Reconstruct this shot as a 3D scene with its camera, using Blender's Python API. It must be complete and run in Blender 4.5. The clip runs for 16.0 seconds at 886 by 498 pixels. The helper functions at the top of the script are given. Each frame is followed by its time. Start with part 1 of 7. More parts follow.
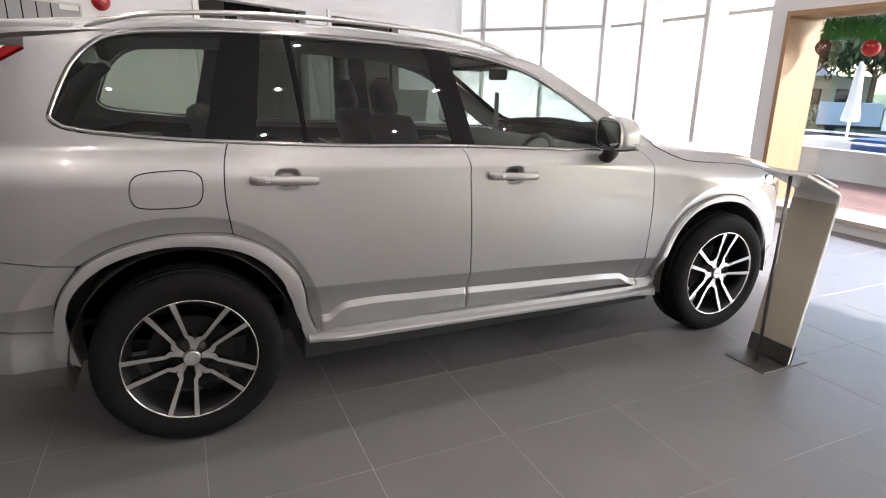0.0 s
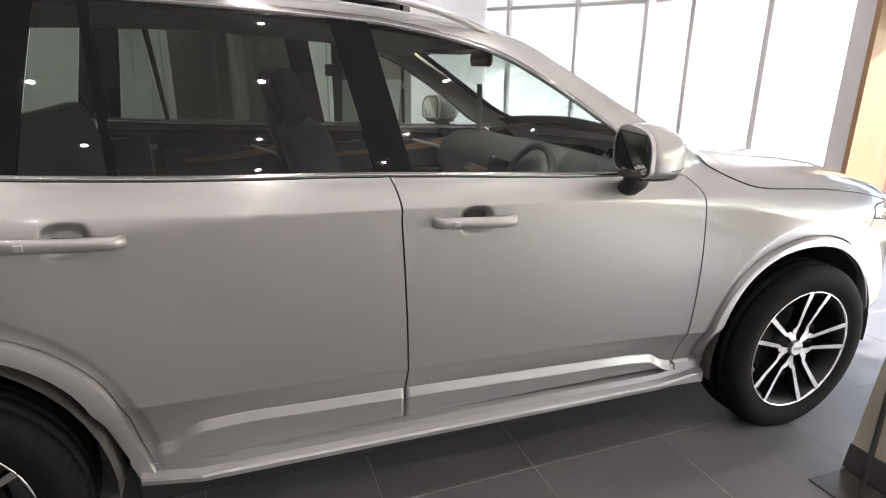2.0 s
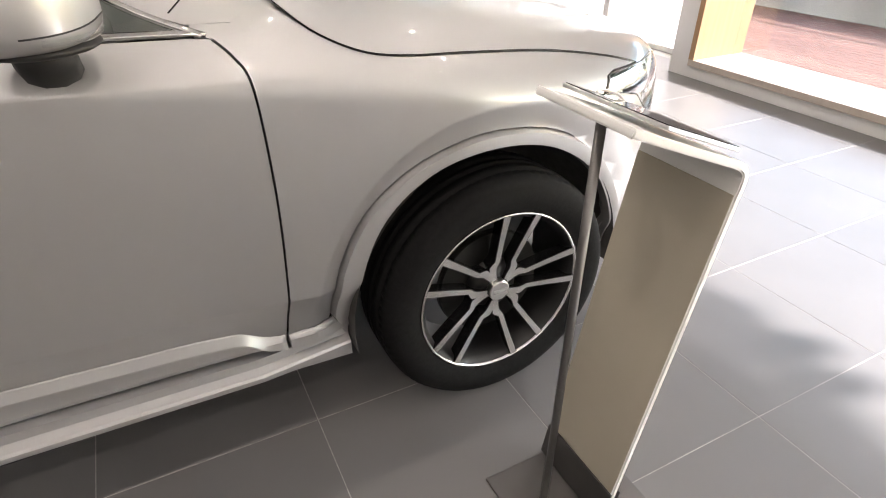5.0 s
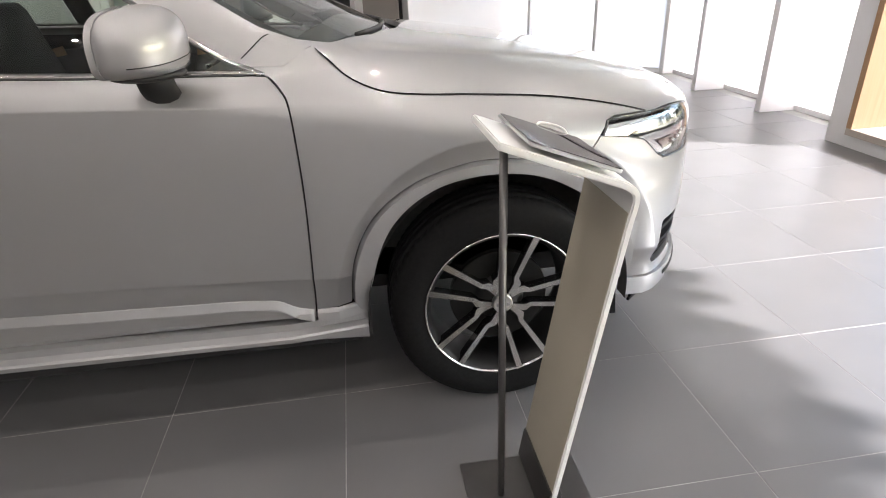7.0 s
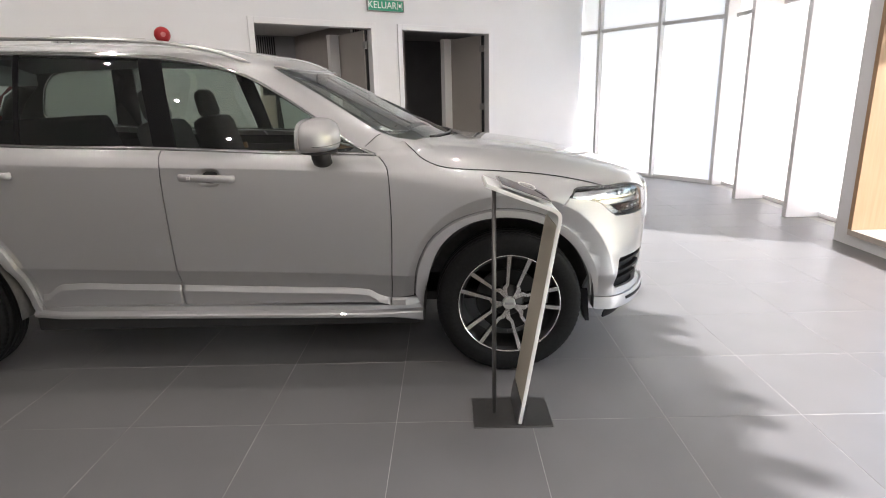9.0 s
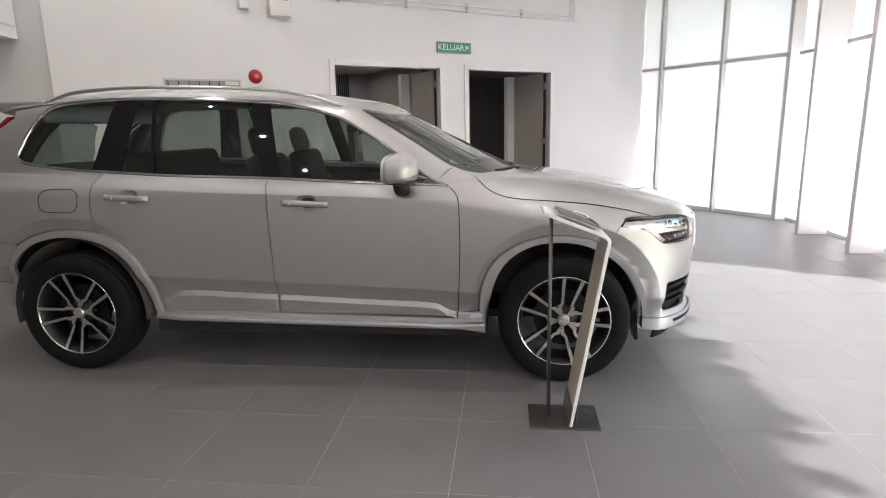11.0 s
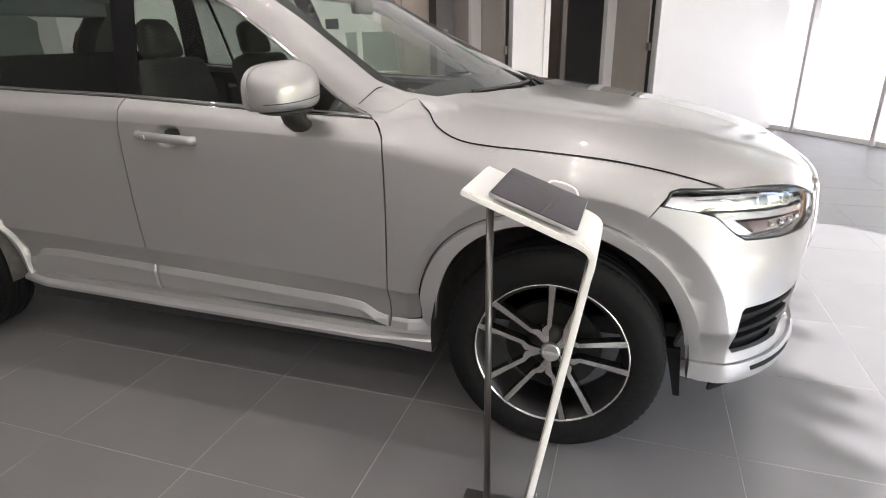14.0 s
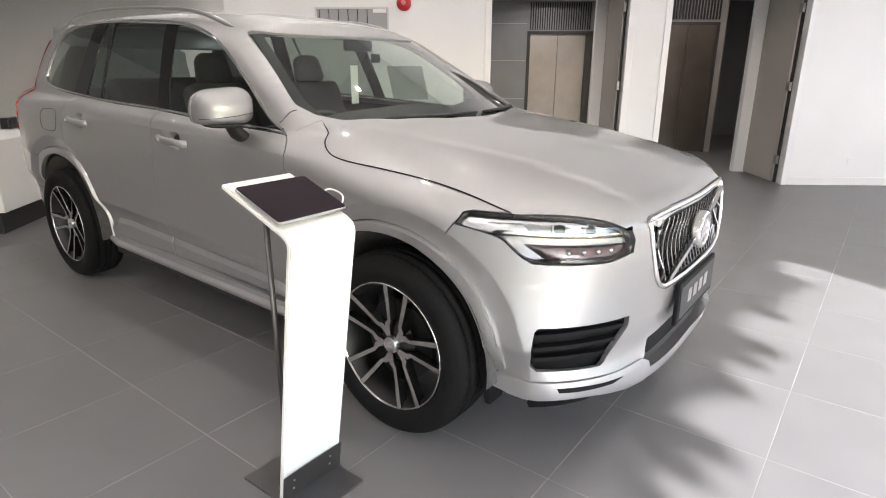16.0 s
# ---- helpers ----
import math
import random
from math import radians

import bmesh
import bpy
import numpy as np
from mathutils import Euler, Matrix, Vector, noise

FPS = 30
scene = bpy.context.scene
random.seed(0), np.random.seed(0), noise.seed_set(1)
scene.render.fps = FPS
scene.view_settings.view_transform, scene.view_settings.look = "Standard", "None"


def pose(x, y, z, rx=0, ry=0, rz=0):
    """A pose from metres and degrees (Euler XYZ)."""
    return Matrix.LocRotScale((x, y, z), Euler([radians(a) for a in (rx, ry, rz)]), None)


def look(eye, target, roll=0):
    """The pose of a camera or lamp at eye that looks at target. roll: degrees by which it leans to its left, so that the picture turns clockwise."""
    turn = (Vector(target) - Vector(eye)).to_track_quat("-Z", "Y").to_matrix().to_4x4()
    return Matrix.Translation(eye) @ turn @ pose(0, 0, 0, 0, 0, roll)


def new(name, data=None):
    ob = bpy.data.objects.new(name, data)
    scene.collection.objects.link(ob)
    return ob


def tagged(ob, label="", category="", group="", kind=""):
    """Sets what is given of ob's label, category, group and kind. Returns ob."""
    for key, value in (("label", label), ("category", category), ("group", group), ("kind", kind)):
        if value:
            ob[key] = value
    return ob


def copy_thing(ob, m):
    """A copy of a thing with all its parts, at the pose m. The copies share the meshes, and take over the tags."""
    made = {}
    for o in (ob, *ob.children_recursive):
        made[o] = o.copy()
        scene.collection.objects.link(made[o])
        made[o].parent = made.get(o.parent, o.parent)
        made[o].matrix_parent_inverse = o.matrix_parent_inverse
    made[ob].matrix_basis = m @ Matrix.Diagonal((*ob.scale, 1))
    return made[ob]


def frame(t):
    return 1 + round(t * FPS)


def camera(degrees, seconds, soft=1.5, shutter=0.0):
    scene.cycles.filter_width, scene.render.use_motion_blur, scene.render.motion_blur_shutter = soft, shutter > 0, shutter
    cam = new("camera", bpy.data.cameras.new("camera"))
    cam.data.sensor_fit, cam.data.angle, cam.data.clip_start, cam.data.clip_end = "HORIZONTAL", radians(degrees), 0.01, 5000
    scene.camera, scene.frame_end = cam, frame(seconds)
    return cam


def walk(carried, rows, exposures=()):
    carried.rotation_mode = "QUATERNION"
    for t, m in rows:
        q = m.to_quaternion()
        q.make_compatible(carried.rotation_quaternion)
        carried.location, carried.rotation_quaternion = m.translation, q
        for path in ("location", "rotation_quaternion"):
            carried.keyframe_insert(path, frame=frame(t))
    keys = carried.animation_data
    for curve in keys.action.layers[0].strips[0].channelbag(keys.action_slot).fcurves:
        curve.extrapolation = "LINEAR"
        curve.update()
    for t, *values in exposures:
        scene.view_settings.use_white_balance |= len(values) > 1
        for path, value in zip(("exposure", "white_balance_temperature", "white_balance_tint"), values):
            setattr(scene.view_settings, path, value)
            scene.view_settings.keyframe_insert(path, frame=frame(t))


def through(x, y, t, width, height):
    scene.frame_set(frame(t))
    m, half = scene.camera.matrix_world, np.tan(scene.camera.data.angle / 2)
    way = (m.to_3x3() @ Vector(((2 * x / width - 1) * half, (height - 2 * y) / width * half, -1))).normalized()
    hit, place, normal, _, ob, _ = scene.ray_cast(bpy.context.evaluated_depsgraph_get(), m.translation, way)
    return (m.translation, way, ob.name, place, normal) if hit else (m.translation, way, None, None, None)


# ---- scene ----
cam = camera(75.0, 16.0, 1.0)
PATH = [
    (0, (0.05, -3.276, 1.493), (0.84, -1.527, 0.93), 0.9),
    (0.5, (0.226, -3.034, 1.468), (0.958, -1.266, 0.887), 0.5),
    (1, (0.419, -2.835, 1.486), (1.115, -1.059, 0.884), 0.6),
    (1.5, (0.644, -2.655, 1.498), (1.312, -0.866, 0.903), 0.5),
    (2, (0.829, -2.436, 1.506), (1.483, -0.648, 0.895), 0.4),
    (2.5, (1.02, -2.29, 1.512), (1.697, -0.518, 0.876), 0.5),
    (3, (1.248, -2.196, 1.494), (2.012, -0.47, 0.833), 0.1),
    (3.5, (1.5, -2.105, 1.454), (2.333, -0.446, 0.711), 0.0),
    (4, (1.776, -2.053, 1.424), (2.628, -0.484, 0.522), 1.0),
    (4.5, (2.028, -2.027, 1.382), (2.86, -0.551, 0.319), 1.2),
    (7, (2.576, -2.485, 1.378), (2.819, -0.702, 0.505), -2.4),
    (7.5, (2.649, -2.801, 1.4), (2.774, -0.94, 0.677), -2.5),
    (8, (2.66, -3.123, 1.409), (2.721, -1.22, 0.795), -2.6),
    (8.5, (2.681, -3.432, 1.418), (2.693, -1.513, 0.854), -2.0),
    (10.8, (2.675, -4.076, 1.449), (2.5, -2.126, 1.041), -1.1),
    (11, (2.661, -4.075, 1.465), (2.443, -2.131, 1.052), -1.2),
    (11.5, (2.668, -4.077, 1.453), (2.324, -2.149, 1.048), -1.4),
    (12, (2.706, -4.0, 1.459), (2.274, -2.091, 1.044), -1.6),
    (12.5, (2.752, -3.728, 1.439), (2.267, -1.835, 1.015), -1.7),
    (13, (2.921, -3.406, 1.404), (2.396, -1.538, 0.92), -1.5),
    (13.5, (3.07, -3.052, 1.395), (2.518, -1.226, 0.794), -1.6),
    (14, (3.185, -2.639, 1.4), (2.597, -0.859, 0.703), -1.0),
    (14.5, (3.446, -2.359, 1.36), (2.688, -0.642, 0.669), -1.1),
    (15, (3.758, -2.304, 1.369), (2.822, -0.677, 0.679), -1.1),
    (15.5, (4.077, -2.358, 1.4), (3.0, -0.813, 0.727), -0.5),
    (16, (4.39, -2.387, 1.412), (3.231, -0.871, 0.811), 0.2),
]
walk(cam, [(t, look(eye, target, roll)) for t, eye, target, roll in PATH], exposures=[(0.0, 2.95, 6480, 17), (3.0, 3.05, 6480, 16), (3.9, 3.16, 6850, 15), (4.7, 3.20, 6900, 15), (7.0, 2.90, 6480, 14), (11.0, 2.74, 6480, 14), (12.5, 2.78, 6480, 14), (14.0, 3.02, 6480, 14), (16.0, 3.04, 6480, 14)])

# ---------------------------------------------------------------- world, sun, exposure
SUN_FROM = Vector((0.888, -0.460, 0.0)).normalized()
SUN_HEIGHT = radians(32.0)
world = bpy.data.worlds.new("sky")
scene.world = world
world.use_nodes = True
wn = world.node_tree.nodes
wn.clear()
sky = wn.new("ShaderNodeTexSky")
sky.sky_type = "NISHITA"
sky.sun_disc = False
sky.sun_elevation = SUN_HEIGHT
sky.sun_rotation = math.atan2(SUN_FROM.x, SUN_FROM.y)
sky.air_density, sky.dust_density = 1.0, 1.0
wb = wn.new("ShaderNodeBackground")
wb.inputs["Strength"].default_value = 0.15
wo = wn.new("ShaderNodeOutputWorld")
world.node_tree.links.new(sky.outputs[0], wb.inputs[0])
world.node_tree.links.new(wb.outputs[0], wo.inputs[0])

sun_data = bpy.data.lights.new("sun", "SUN")
sun_data.energy, sun_data.angle, sun_data.color = 2.05, radians(1.5), (1.0, 0.99, 0.985)
sun = new("sun", sun_data)
sun.matrix_world = look((0, 0, 0), -(SUN_FROM * math.cos(SUN_HEIGHT) + Vector((0, 0, math.sin(SUN_HEIGHT)))))
sun.location = (30, -15, 25)


# ---------------------------------------------------------------- materials
def material(name, color, rough=0.5, metal=0.0, coat=0.0, grain=0.0, grain_scale=40.0, stain=0.0, stain_scale=2.0, bump=0.0, bump_scale=120.0, spec=0.5):
    m = bpy.data.materials.new(name)
    m.use_nodes = True
    nt = m.node_tree
    b = nt.nodes["Principled BSDF"]
    b.inputs["Base Color"].default_value = (*color, 1)
    b.inputs["Roughness"].default_value = rough
    b.inputs["Metallic"].default_value = metal
    b.inputs["Coat Weight"].default_value = coat
    b.inputs["Coat Roughness"].default_value = 0.012
    b.inputs["Specular IOR Level"].default_value = spec
    co = nt.nodes.new("ShaderNodeTexCoord")
    if grain or stain:
        last = None
        for amount, scale, detail in ((grain, grain_scale, 3.0), (stain, stain_scale, 5.0)):
            if not amount:
                continue
            n = nt.nodes.new("ShaderNodeTexNoise")
            n.inputs["Scale"].default_value, n.inputs["Detail"].default_value = scale, detail
            nt.links.new(co.outputs["Object"], n.inputs["Vector"])
            r = nt.nodes.new("ShaderNodeMapRange")
            r.inputs["From Min"].default_value, r.inputs["From Max"].default_value = 0.3, 0.7
            r.inputs["To Min"].default_value, r.inputs["To Max"].default_value = 1 - amount, 1 + amount
            nt.links.new(n.outputs["Fac"], r.inputs["Value"])
            mix = nt.nodes.new("ShaderNodeVectorMath")
            mix.operation = "SCALE"
            mix.inputs[0].default_value = color
            if last:
                nt.links.new(last, mix.inputs[0])
            nt.links.new(r.outputs[0], mix.inputs["Scale"])
            last = mix.outputs[0]
        nt.links.new(last, b.inputs["Base Color"])
    if bump:
        n = nt.nodes.new("ShaderNodeTexNoise")
        n.inputs["Scale"].default_value, n.inputs["Detail"].default_value = bump_scale, 4.0
        nt.links.new(co.outputs["Object"], n.inputs["Vector"])
        bp = nt.nodes.new("ShaderNodeBump")
        bp.inputs["Strength"].default_value, bp.inputs["Distance"].default_value = bump, 0.01
        nt.links.new(n.outputs["Fac"], bp.inputs["Height"])
        nt.links.new(bp.outputs[0], b.inputs["Normal"])
    return m


def vary(m, amount):
    """Makes alike pieces differ a little in tone."""
    nt = m.node_tree
    b = nt.nodes["Principled BSDF"]
    info = nt.nodes.new("ShaderNodeObjectInfo")
    r = nt.nodes.new("ShaderNodeMapRange")
    r.inputs["To Min"].default_value, r.inputs["To Max"].default_value = 1 - amount, 1 + amount
    nt.links.new(info.outputs["Random"], r.inputs["Value"])
    mix = nt.nodes.new("ShaderNodeVectorMath")
    mix.operation = "SCALE"
    old = b.inputs["Base Color"]
    if old.links:
        nt.links.new(old.links[0].from_socket, mix.inputs[0])
    else:
        mix.inputs[0].default_value = old.default_value[:3]
    nt.links.new(r.outputs[0], mix.inputs["Scale"])
    nt.links.new(mix.outputs[0], old)
    return m


def car_glass(name, tint, gloss=1.0, least=0.06):
    m = bpy.data.materials.new(name)
    m.use_nodes = True
    nt = m.node_tree
    nt.nodes.clear()
    clear = nt.nodes.new("ShaderNodeBsdfTransparent")
    clear.inputs["Color"].default_value = (*tint, 1)
    shine = nt.nodes.new("ShaderNodeBsdfGlossy")
    shine.inputs["Roughness"].default_value = 0.01
    shine.inputs["Color"].default_value = (gloss, gloss, gloss, 1)
    weight = nt.nodes.new("ShaderNodeLayerWeight")
    weight.inputs["Blend"].default_value = 0.5
    steep = nt.nodes.new("ShaderNodeMath")
    steep.operation = "POWER"
    steep.inputs[1].default_value = 5.0
    fres = nt.nodes.new("ShaderNodeMath")
    fres.operation = "MULTIPLY_ADD"
    fres.inputs[1].default_value, fres.inputs[2].default_value = 1.0 - least, least
    nt.links.new(weight.outputs["Facing"], steep.inputs[0])
    nt.links.new(steep.outputs[0], fres.inputs[0])
    mix = nt.nodes.new("ShaderNodeMixShader")
    out = nt.nodes.new("ShaderNodeOutputMaterial")
    nt.links.new(fres.outputs[0], mix.inputs[0])
    nt.links.new(clear.outputs[0], mix.inputs[1])
    nt.links.new(shine.outputs[0], mix.inputs[2])
    nt.links.new(mix.outputs[0], out.inputs[0])
    return m


def frosted(name, color, through):
    m = bpy.data.materials.new(name)
    m.use_nodes = True
    nt = m.node_tree
    nt.nodes.clear()
    a = nt.nodes.new("ShaderNodeBsdfTranslucent")
    a.inputs["Color"].default_value = (*color, 1)
    b = nt.nodes.new("ShaderNodeBsdfDiffuse")
    b.inputs["Color"].default_value = (*color, 1)
    mix = nt.nodes.new("ShaderNodeMixShader")
    mix.inputs[0].default_value = 1 - through
    out = nt.nodes.new("ShaderNodeOutputMaterial")
    nt.links.new(a.outputs[0], mix.inputs[1])
    nt.links.new(b.outputs[0], mix.inputs[2])
    nt.links.new(mix.outputs[0], out.inputs[0])
    return m


def glowing(name, color, strength):
    m = bpy.data.materials.new(name)
    m.use_nodes = True
    b = m.node_tree.nodes["Principled BSDF"]
    b.inputs["Base Color"].default_value = (*color, 1)
    b.inputs["Emission Color"].default_value = (*color, 1)
    b.inputs["Emission Strength"].default_value = strength
    return m


def wood(name, dark, light):
    m = material(name, light, 0.45)
    nt = m.node_tree
    b = nt.nodes["Principled BSDF"]
    co = nt.nodes.new("ShaderNodeTexCoord")
    mp = nt.nodes.new("ShaderNodeMapping")
    mp.inputs["Scale"].default_value = (26, 26, 1.6)
    n = nt.nodes.new("ShaderNodeTexNoise")
    n.inputs["Scale"].default_value, n.inputs["Detail"].default_value = 1.2, 6
    ramp = nt.nodes.new("ShaderNodeMix")
    ramp.data_type = "RGBA"
    ramp.inputs[6].default_value, ramp.inputs[7].default_value = (*dark, 1), (*light, 1)
    nt.links.new(co.outputs["Object"], mp.inputs[0])
    nt.links.new(mp.outputs[0], n.inputs["Vector"])
    nt.links.new(n.outputs["Fac"], ramp.inputs[0])
    nt.links.new(ramp.outputs[2], b.inputs["Base Color"])
    return m


def car_paint(name, color):
    m = material(name, color, 0.45, 0.80, 1.0)
    nt = m.node_tree
    b = nt.nodes["Principled BSDF"]
    co = nt.nodes.new("ShaderNodeTexCoord")
    n = nt.nodes.new("ShaderNodeTexNoise")
    n.inputs["Scale"].default_value, n.inputs["Detail"].default_value = 1800.0, 1.0
    r = nt.nodes.new("ShaderNodeMapRange")
    r.inputs["To Min"].default_value, r.inputs["To Max"].default_value = 0.85, 1.12
    mix = nt.nodes.new("ShaderNodeVectorMath")
    mix.operation = "SCALE"
    mix.inputs[0].default_value = color
    nt.links.new(co.outputs["Object"], n.inputs["Vector"])
    nt.links.new(n.outputs["Fac"], r.inputs["Value"])
    nt.links.new(r.outputs[0], mix.inputs["Scale"])
    nt.links.new(mix.outputs[0], b.inputs["Base Color"])
    return m


WHITE = material("white_wall_paint", (0.80, 0.795, 0.795), 0.6, stain=0.02, stain_scale=1.3, bump=0.05, bump_scale=60)
GREY_WALL = material("warm_grey_wall_paint", (0.70, 0.695, 0.695), 0.65, stain=0.02, stain_scale=1.1, bump=0.05, bump_scale=60)
# Unseen ceiling toned to grey so bonnet and roof reflect less light.
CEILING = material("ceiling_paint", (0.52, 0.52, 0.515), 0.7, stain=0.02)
TRIM = material("white_gloss_trim", (0.80, 0.792, 0.788), 0.35)
ALU = material("powder_coated_aluminium", (0.62, 0.61, 0.60), 0.4, stain=0.03)
TILE = vary(material("grey_porcelain_tile", (0.150, 0.146, 0.148), 0.42, grain=0.08, grain_scale=420, stain=0.05, stain_scale=3.0, bump=0.02, bump_scale=500), 0.03)
GROUT = material("pale_grout", (0.33, 0.318, 0.305), 0.9, grain=0.15, grain_scale=60, stain=0.35, stain_scale=2.2)
FROST = frosted("frosted_film_glass", (0.885, 0.88, 0.872), 0.77)
PANE = car_glass("clear_pane", (0.82, 0.85, 0.845))
OAK = wood("orange_wood", (0.29, 0.165, 0.085), (0.40, 0.26, 0.155))
BLACK = material("matt_black_plastic", (0.015, 0.015, 0.016), 0.55, bump=0.05, bump_scale=300)
GLOSS_BLACK = material("gloss_black", (0.008, 0.008, 0.009), 0.02)
CHROME = material("bright_chrome", (0.72, 0.72, 0.71), 0.12, 1.0)
SATIN = material("satin_aluminium", (0.66, 0.66, 0.65), 0.28, 1.0)
LIFT_STEEL = material("warm_brushed_steel", (0.52, 0.47, 0.42), 0.42, 0.85, stain=0.08, stain_scale=3)
# Darkened copy of the lift steel: its shade is put into the colour.
SHADED_STEEL = material("shaded_lift_steel", (0.16, 0.13, 0.11), 0.38, 0.8, stain=0.1, stain_scale=3)
SHEET = frosted("grey_film", (0.62, 0.66, 0.63), 0.8)
# Liner black raised in its colour to lighten the deep shade; fine grain.
WELL = material("lifted_black_liner", (0.065, 0.062, 0.060), 0.8, grain=0.2, grain_scale=30, bump=0.1, bump_scale=80)
DEEP = material("deep_black_plastic", (0.006, 0.006, 0.007), 0.55, bump=0.05, bump_scale=300, spec=0.15)
PLATE = material("charcoal_plate", (0.030, 0.030, 0.032), 0.4, stain=0.05, stain_scale=20)
CHAMBER = material("smoked_silver", (0.30, 0.30, 0.31), 0.22, 0.6, stain=0.08, stain_scale=25)
DARK_STEEL = material("dark_brushed_steel", (0.17, 0.165, 0.163), 0.36, 0.9, stain=0.1, stain_scale=6)
# Barrel and disc near black: shade behind the spokes is in the colour.
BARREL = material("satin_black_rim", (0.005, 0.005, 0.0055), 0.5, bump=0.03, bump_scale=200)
DISC = material("shade_blackened_steel", (0.011, 0.011, 0.0105), 0.55, 0.4, stain=0.2, stain_scale=20)
STEEL = material("brushed_steel", (0.34, 0.33, 0.32), 0.38, 1.0, stain=0.08, stain_scale=5)
PAINT = car_paint("bright_silver_paint", (0.425, 0.424, 0.430))
LIGHT_BAR = material("clear_light_guide", (0.66, 0.68, 0.71), 0.2, 0.75, coat=1.0)
# Red-brown tint paints the brick paving's reflection into the lower headlamp.
BRICK_GLINT = material("painted_brick_reflection", (0.075, 0.045, 0.042), 0.12, coat=1.0)
REFLECTOR = material("silvered_reflector", (0.76, 0.77, 0.79), 0.26, 0.85)
RUBBER = material("tyre_rubber", (0.0085, 0.0085, 0.009), 0.75, grain=0.2, grain_scale=90, bump=0.08, bump_scale=200, spec=0.12)
ALLOY = material("machined_alloy", (0.70, 0.69, 0.68), 0.22, 1.0)
DARK_ALLOY = material("gloss_black_alloy", (0.010, 0.010, 0.011), 0.16, 0.0)
TINT = car_glass("green_tinted_glass", (0.76, 0.83, 0.79), least=0.09)
PRIVACY = car_glass("dark_tinted_glass", (0.35, 0.40, 0.375), least=0.11)
QUARTER = car_glass("tinted_quarter_glass", (0.56, 0.63, 0.59), least=0.09)
SCREEN_GLASS = car_glass("windscreen_glass", (0.78, 0.87, 0.82), least=0.17)
LENS = car_glass("clear_lens", (0.93, 0.94, 0.95))
RED_LENS = material("red_lens", (0.28, 0.008, 0.010), 0.08, coat=1.0)
BRIGHT_RED = material("red_reflector", (0.85, 0.05, 0.04), 0.15, coat=1.0)
SEAT = material("charcoal_upholstery", (0.022, 0.022, 0.023), 0.7, grain=0.2, grain_scale=60)
DASH = material("dark_soft_plastic", (0.065, 0.066, 0.066), 0.6, bump=0.05, bump_scale=250)
HEADLINER = material("pale_headliner", (0.50, 0.50, 0.48), 0.9)
PAPER = material("white_paper", (0.78, 0.78, 0.75), 0.7)
STAND_WHITE = material("white_lacquer", (0.80, 0.795, 0.78), 0.30, stain=0.02)
TABLET_FACE = material("dark_screen_glass", (0.020, 0.013, 0.019), 0.03, spec=0.35)
RED = material("red_enamel", (0.42, 0.018, 0.022), 0.3)
GREEN_SIGN = material("green_sign", (0.02, 0.30, 0.16), 0.4)
# Lining wood paled for the sill: glare in its colour, less yellow bounce.
PALE_OAK = wood("glare_paled_wood", (0.36, 0.31, 0.26), (0.45, 0.40, 0.35))
BOARD_BACK = material("beige_board_back", (0.44, 0.40, 0.325), 0.5, stain=0.04, stain_scale=3)
SIGN_WHITE = material("sign_lettering", (0.85, 0.88, 0.85), 0.5)
DARK_PANEL = material("dark_grey_panel", (0.33, 0.33, 0.34), 0.3, stain=0.06)
DARKER_PANEL = material("charcoal_panel", (0.060, 0.055, 0.053), 0.3, stain=0.1)
TAUPE_PANEL = material("taupe_panel", (0.34, 0.31, 0.29), 0.35, stain=0.1)
DOOR_PAINT = material("beige_grey_door", (0.40, 0.37, 0.34), 0.45, stain=0.03)
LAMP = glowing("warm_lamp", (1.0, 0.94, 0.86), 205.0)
PAVER = vary(material("red_brick_paver", (0.21, 0.098, 0.078), 0.8, grain=0.2, grain_scale=30, stain=0.15, stain_scale=4, bump=0.3, bump_scale=60), 0.14)
CONCRETE = material("weathered_concrete", (0.47, 0.46, 0.45), 0.85, grain=0.1, grain_scale=40, stain=0.18, stain_scale=1.2, bump=0.2, bump_scale=50)
ASPHALT = material("asphalt", (0.06, 0.06, 0.062), 0.9, grain=0.2, grain_scale=80, bump=0.3)
GRASS = material("grass", (0.075, 0.115, 0.035), 0.9, grain=0.35, grain_scale=20, stain=0.2, stain_scale=0.8)
LEAF = material("leaf", (0.085, 0.12, 0.055), 0.6, grain=0.3, grain_scale=6)
BARK = material("bark", (0.14, 0.10, 0.07), 0.9, grain=0.3, grain_scale=14, bump=0.5, bump_scale=30)
GARLAND = material("pine_garland", (0.05, 0.20, 0.045), 0.6, grain=0.3, grain_scale=20)
CONE = material("pine_cone", (0.15, 0.075, 0.05), 0.7, grain=0.3, grain_scale=50)
TRUCK_BLUE = material("pale_blue_truck_paint", (0.30, 0.34, 0.38), 0.4, stain=0.05)
BLUE = material("blue_plastic", (0.02, 0.07, 0.22), 0.45)


# ---------------------------------------------------------------- building helpers
def thing(name, label, category, group="", at=None, kind=""):
    ob = new(name)
    if at is not None:
        ob.matrix_world = at
    return tagged(ob, label, category, group, kind)


def part(name, bm, mat, parent, label="", smooth=False, keep=False):
    """Links a bmesh as one mesh under a thing or a part. keep: smooth flags as they are in the bmesh."""
    if not keep:
        for f in bm.faces:
            f.smooth = smooth
    me = bpy.data.meshes.new(name)
    bm.to_mesh(me)
    bm.free()
    me.materials.append(mat)
    ob = new(name, me)
    ob.parent = parent
    if label:
        ob["label"] = label
    return ob


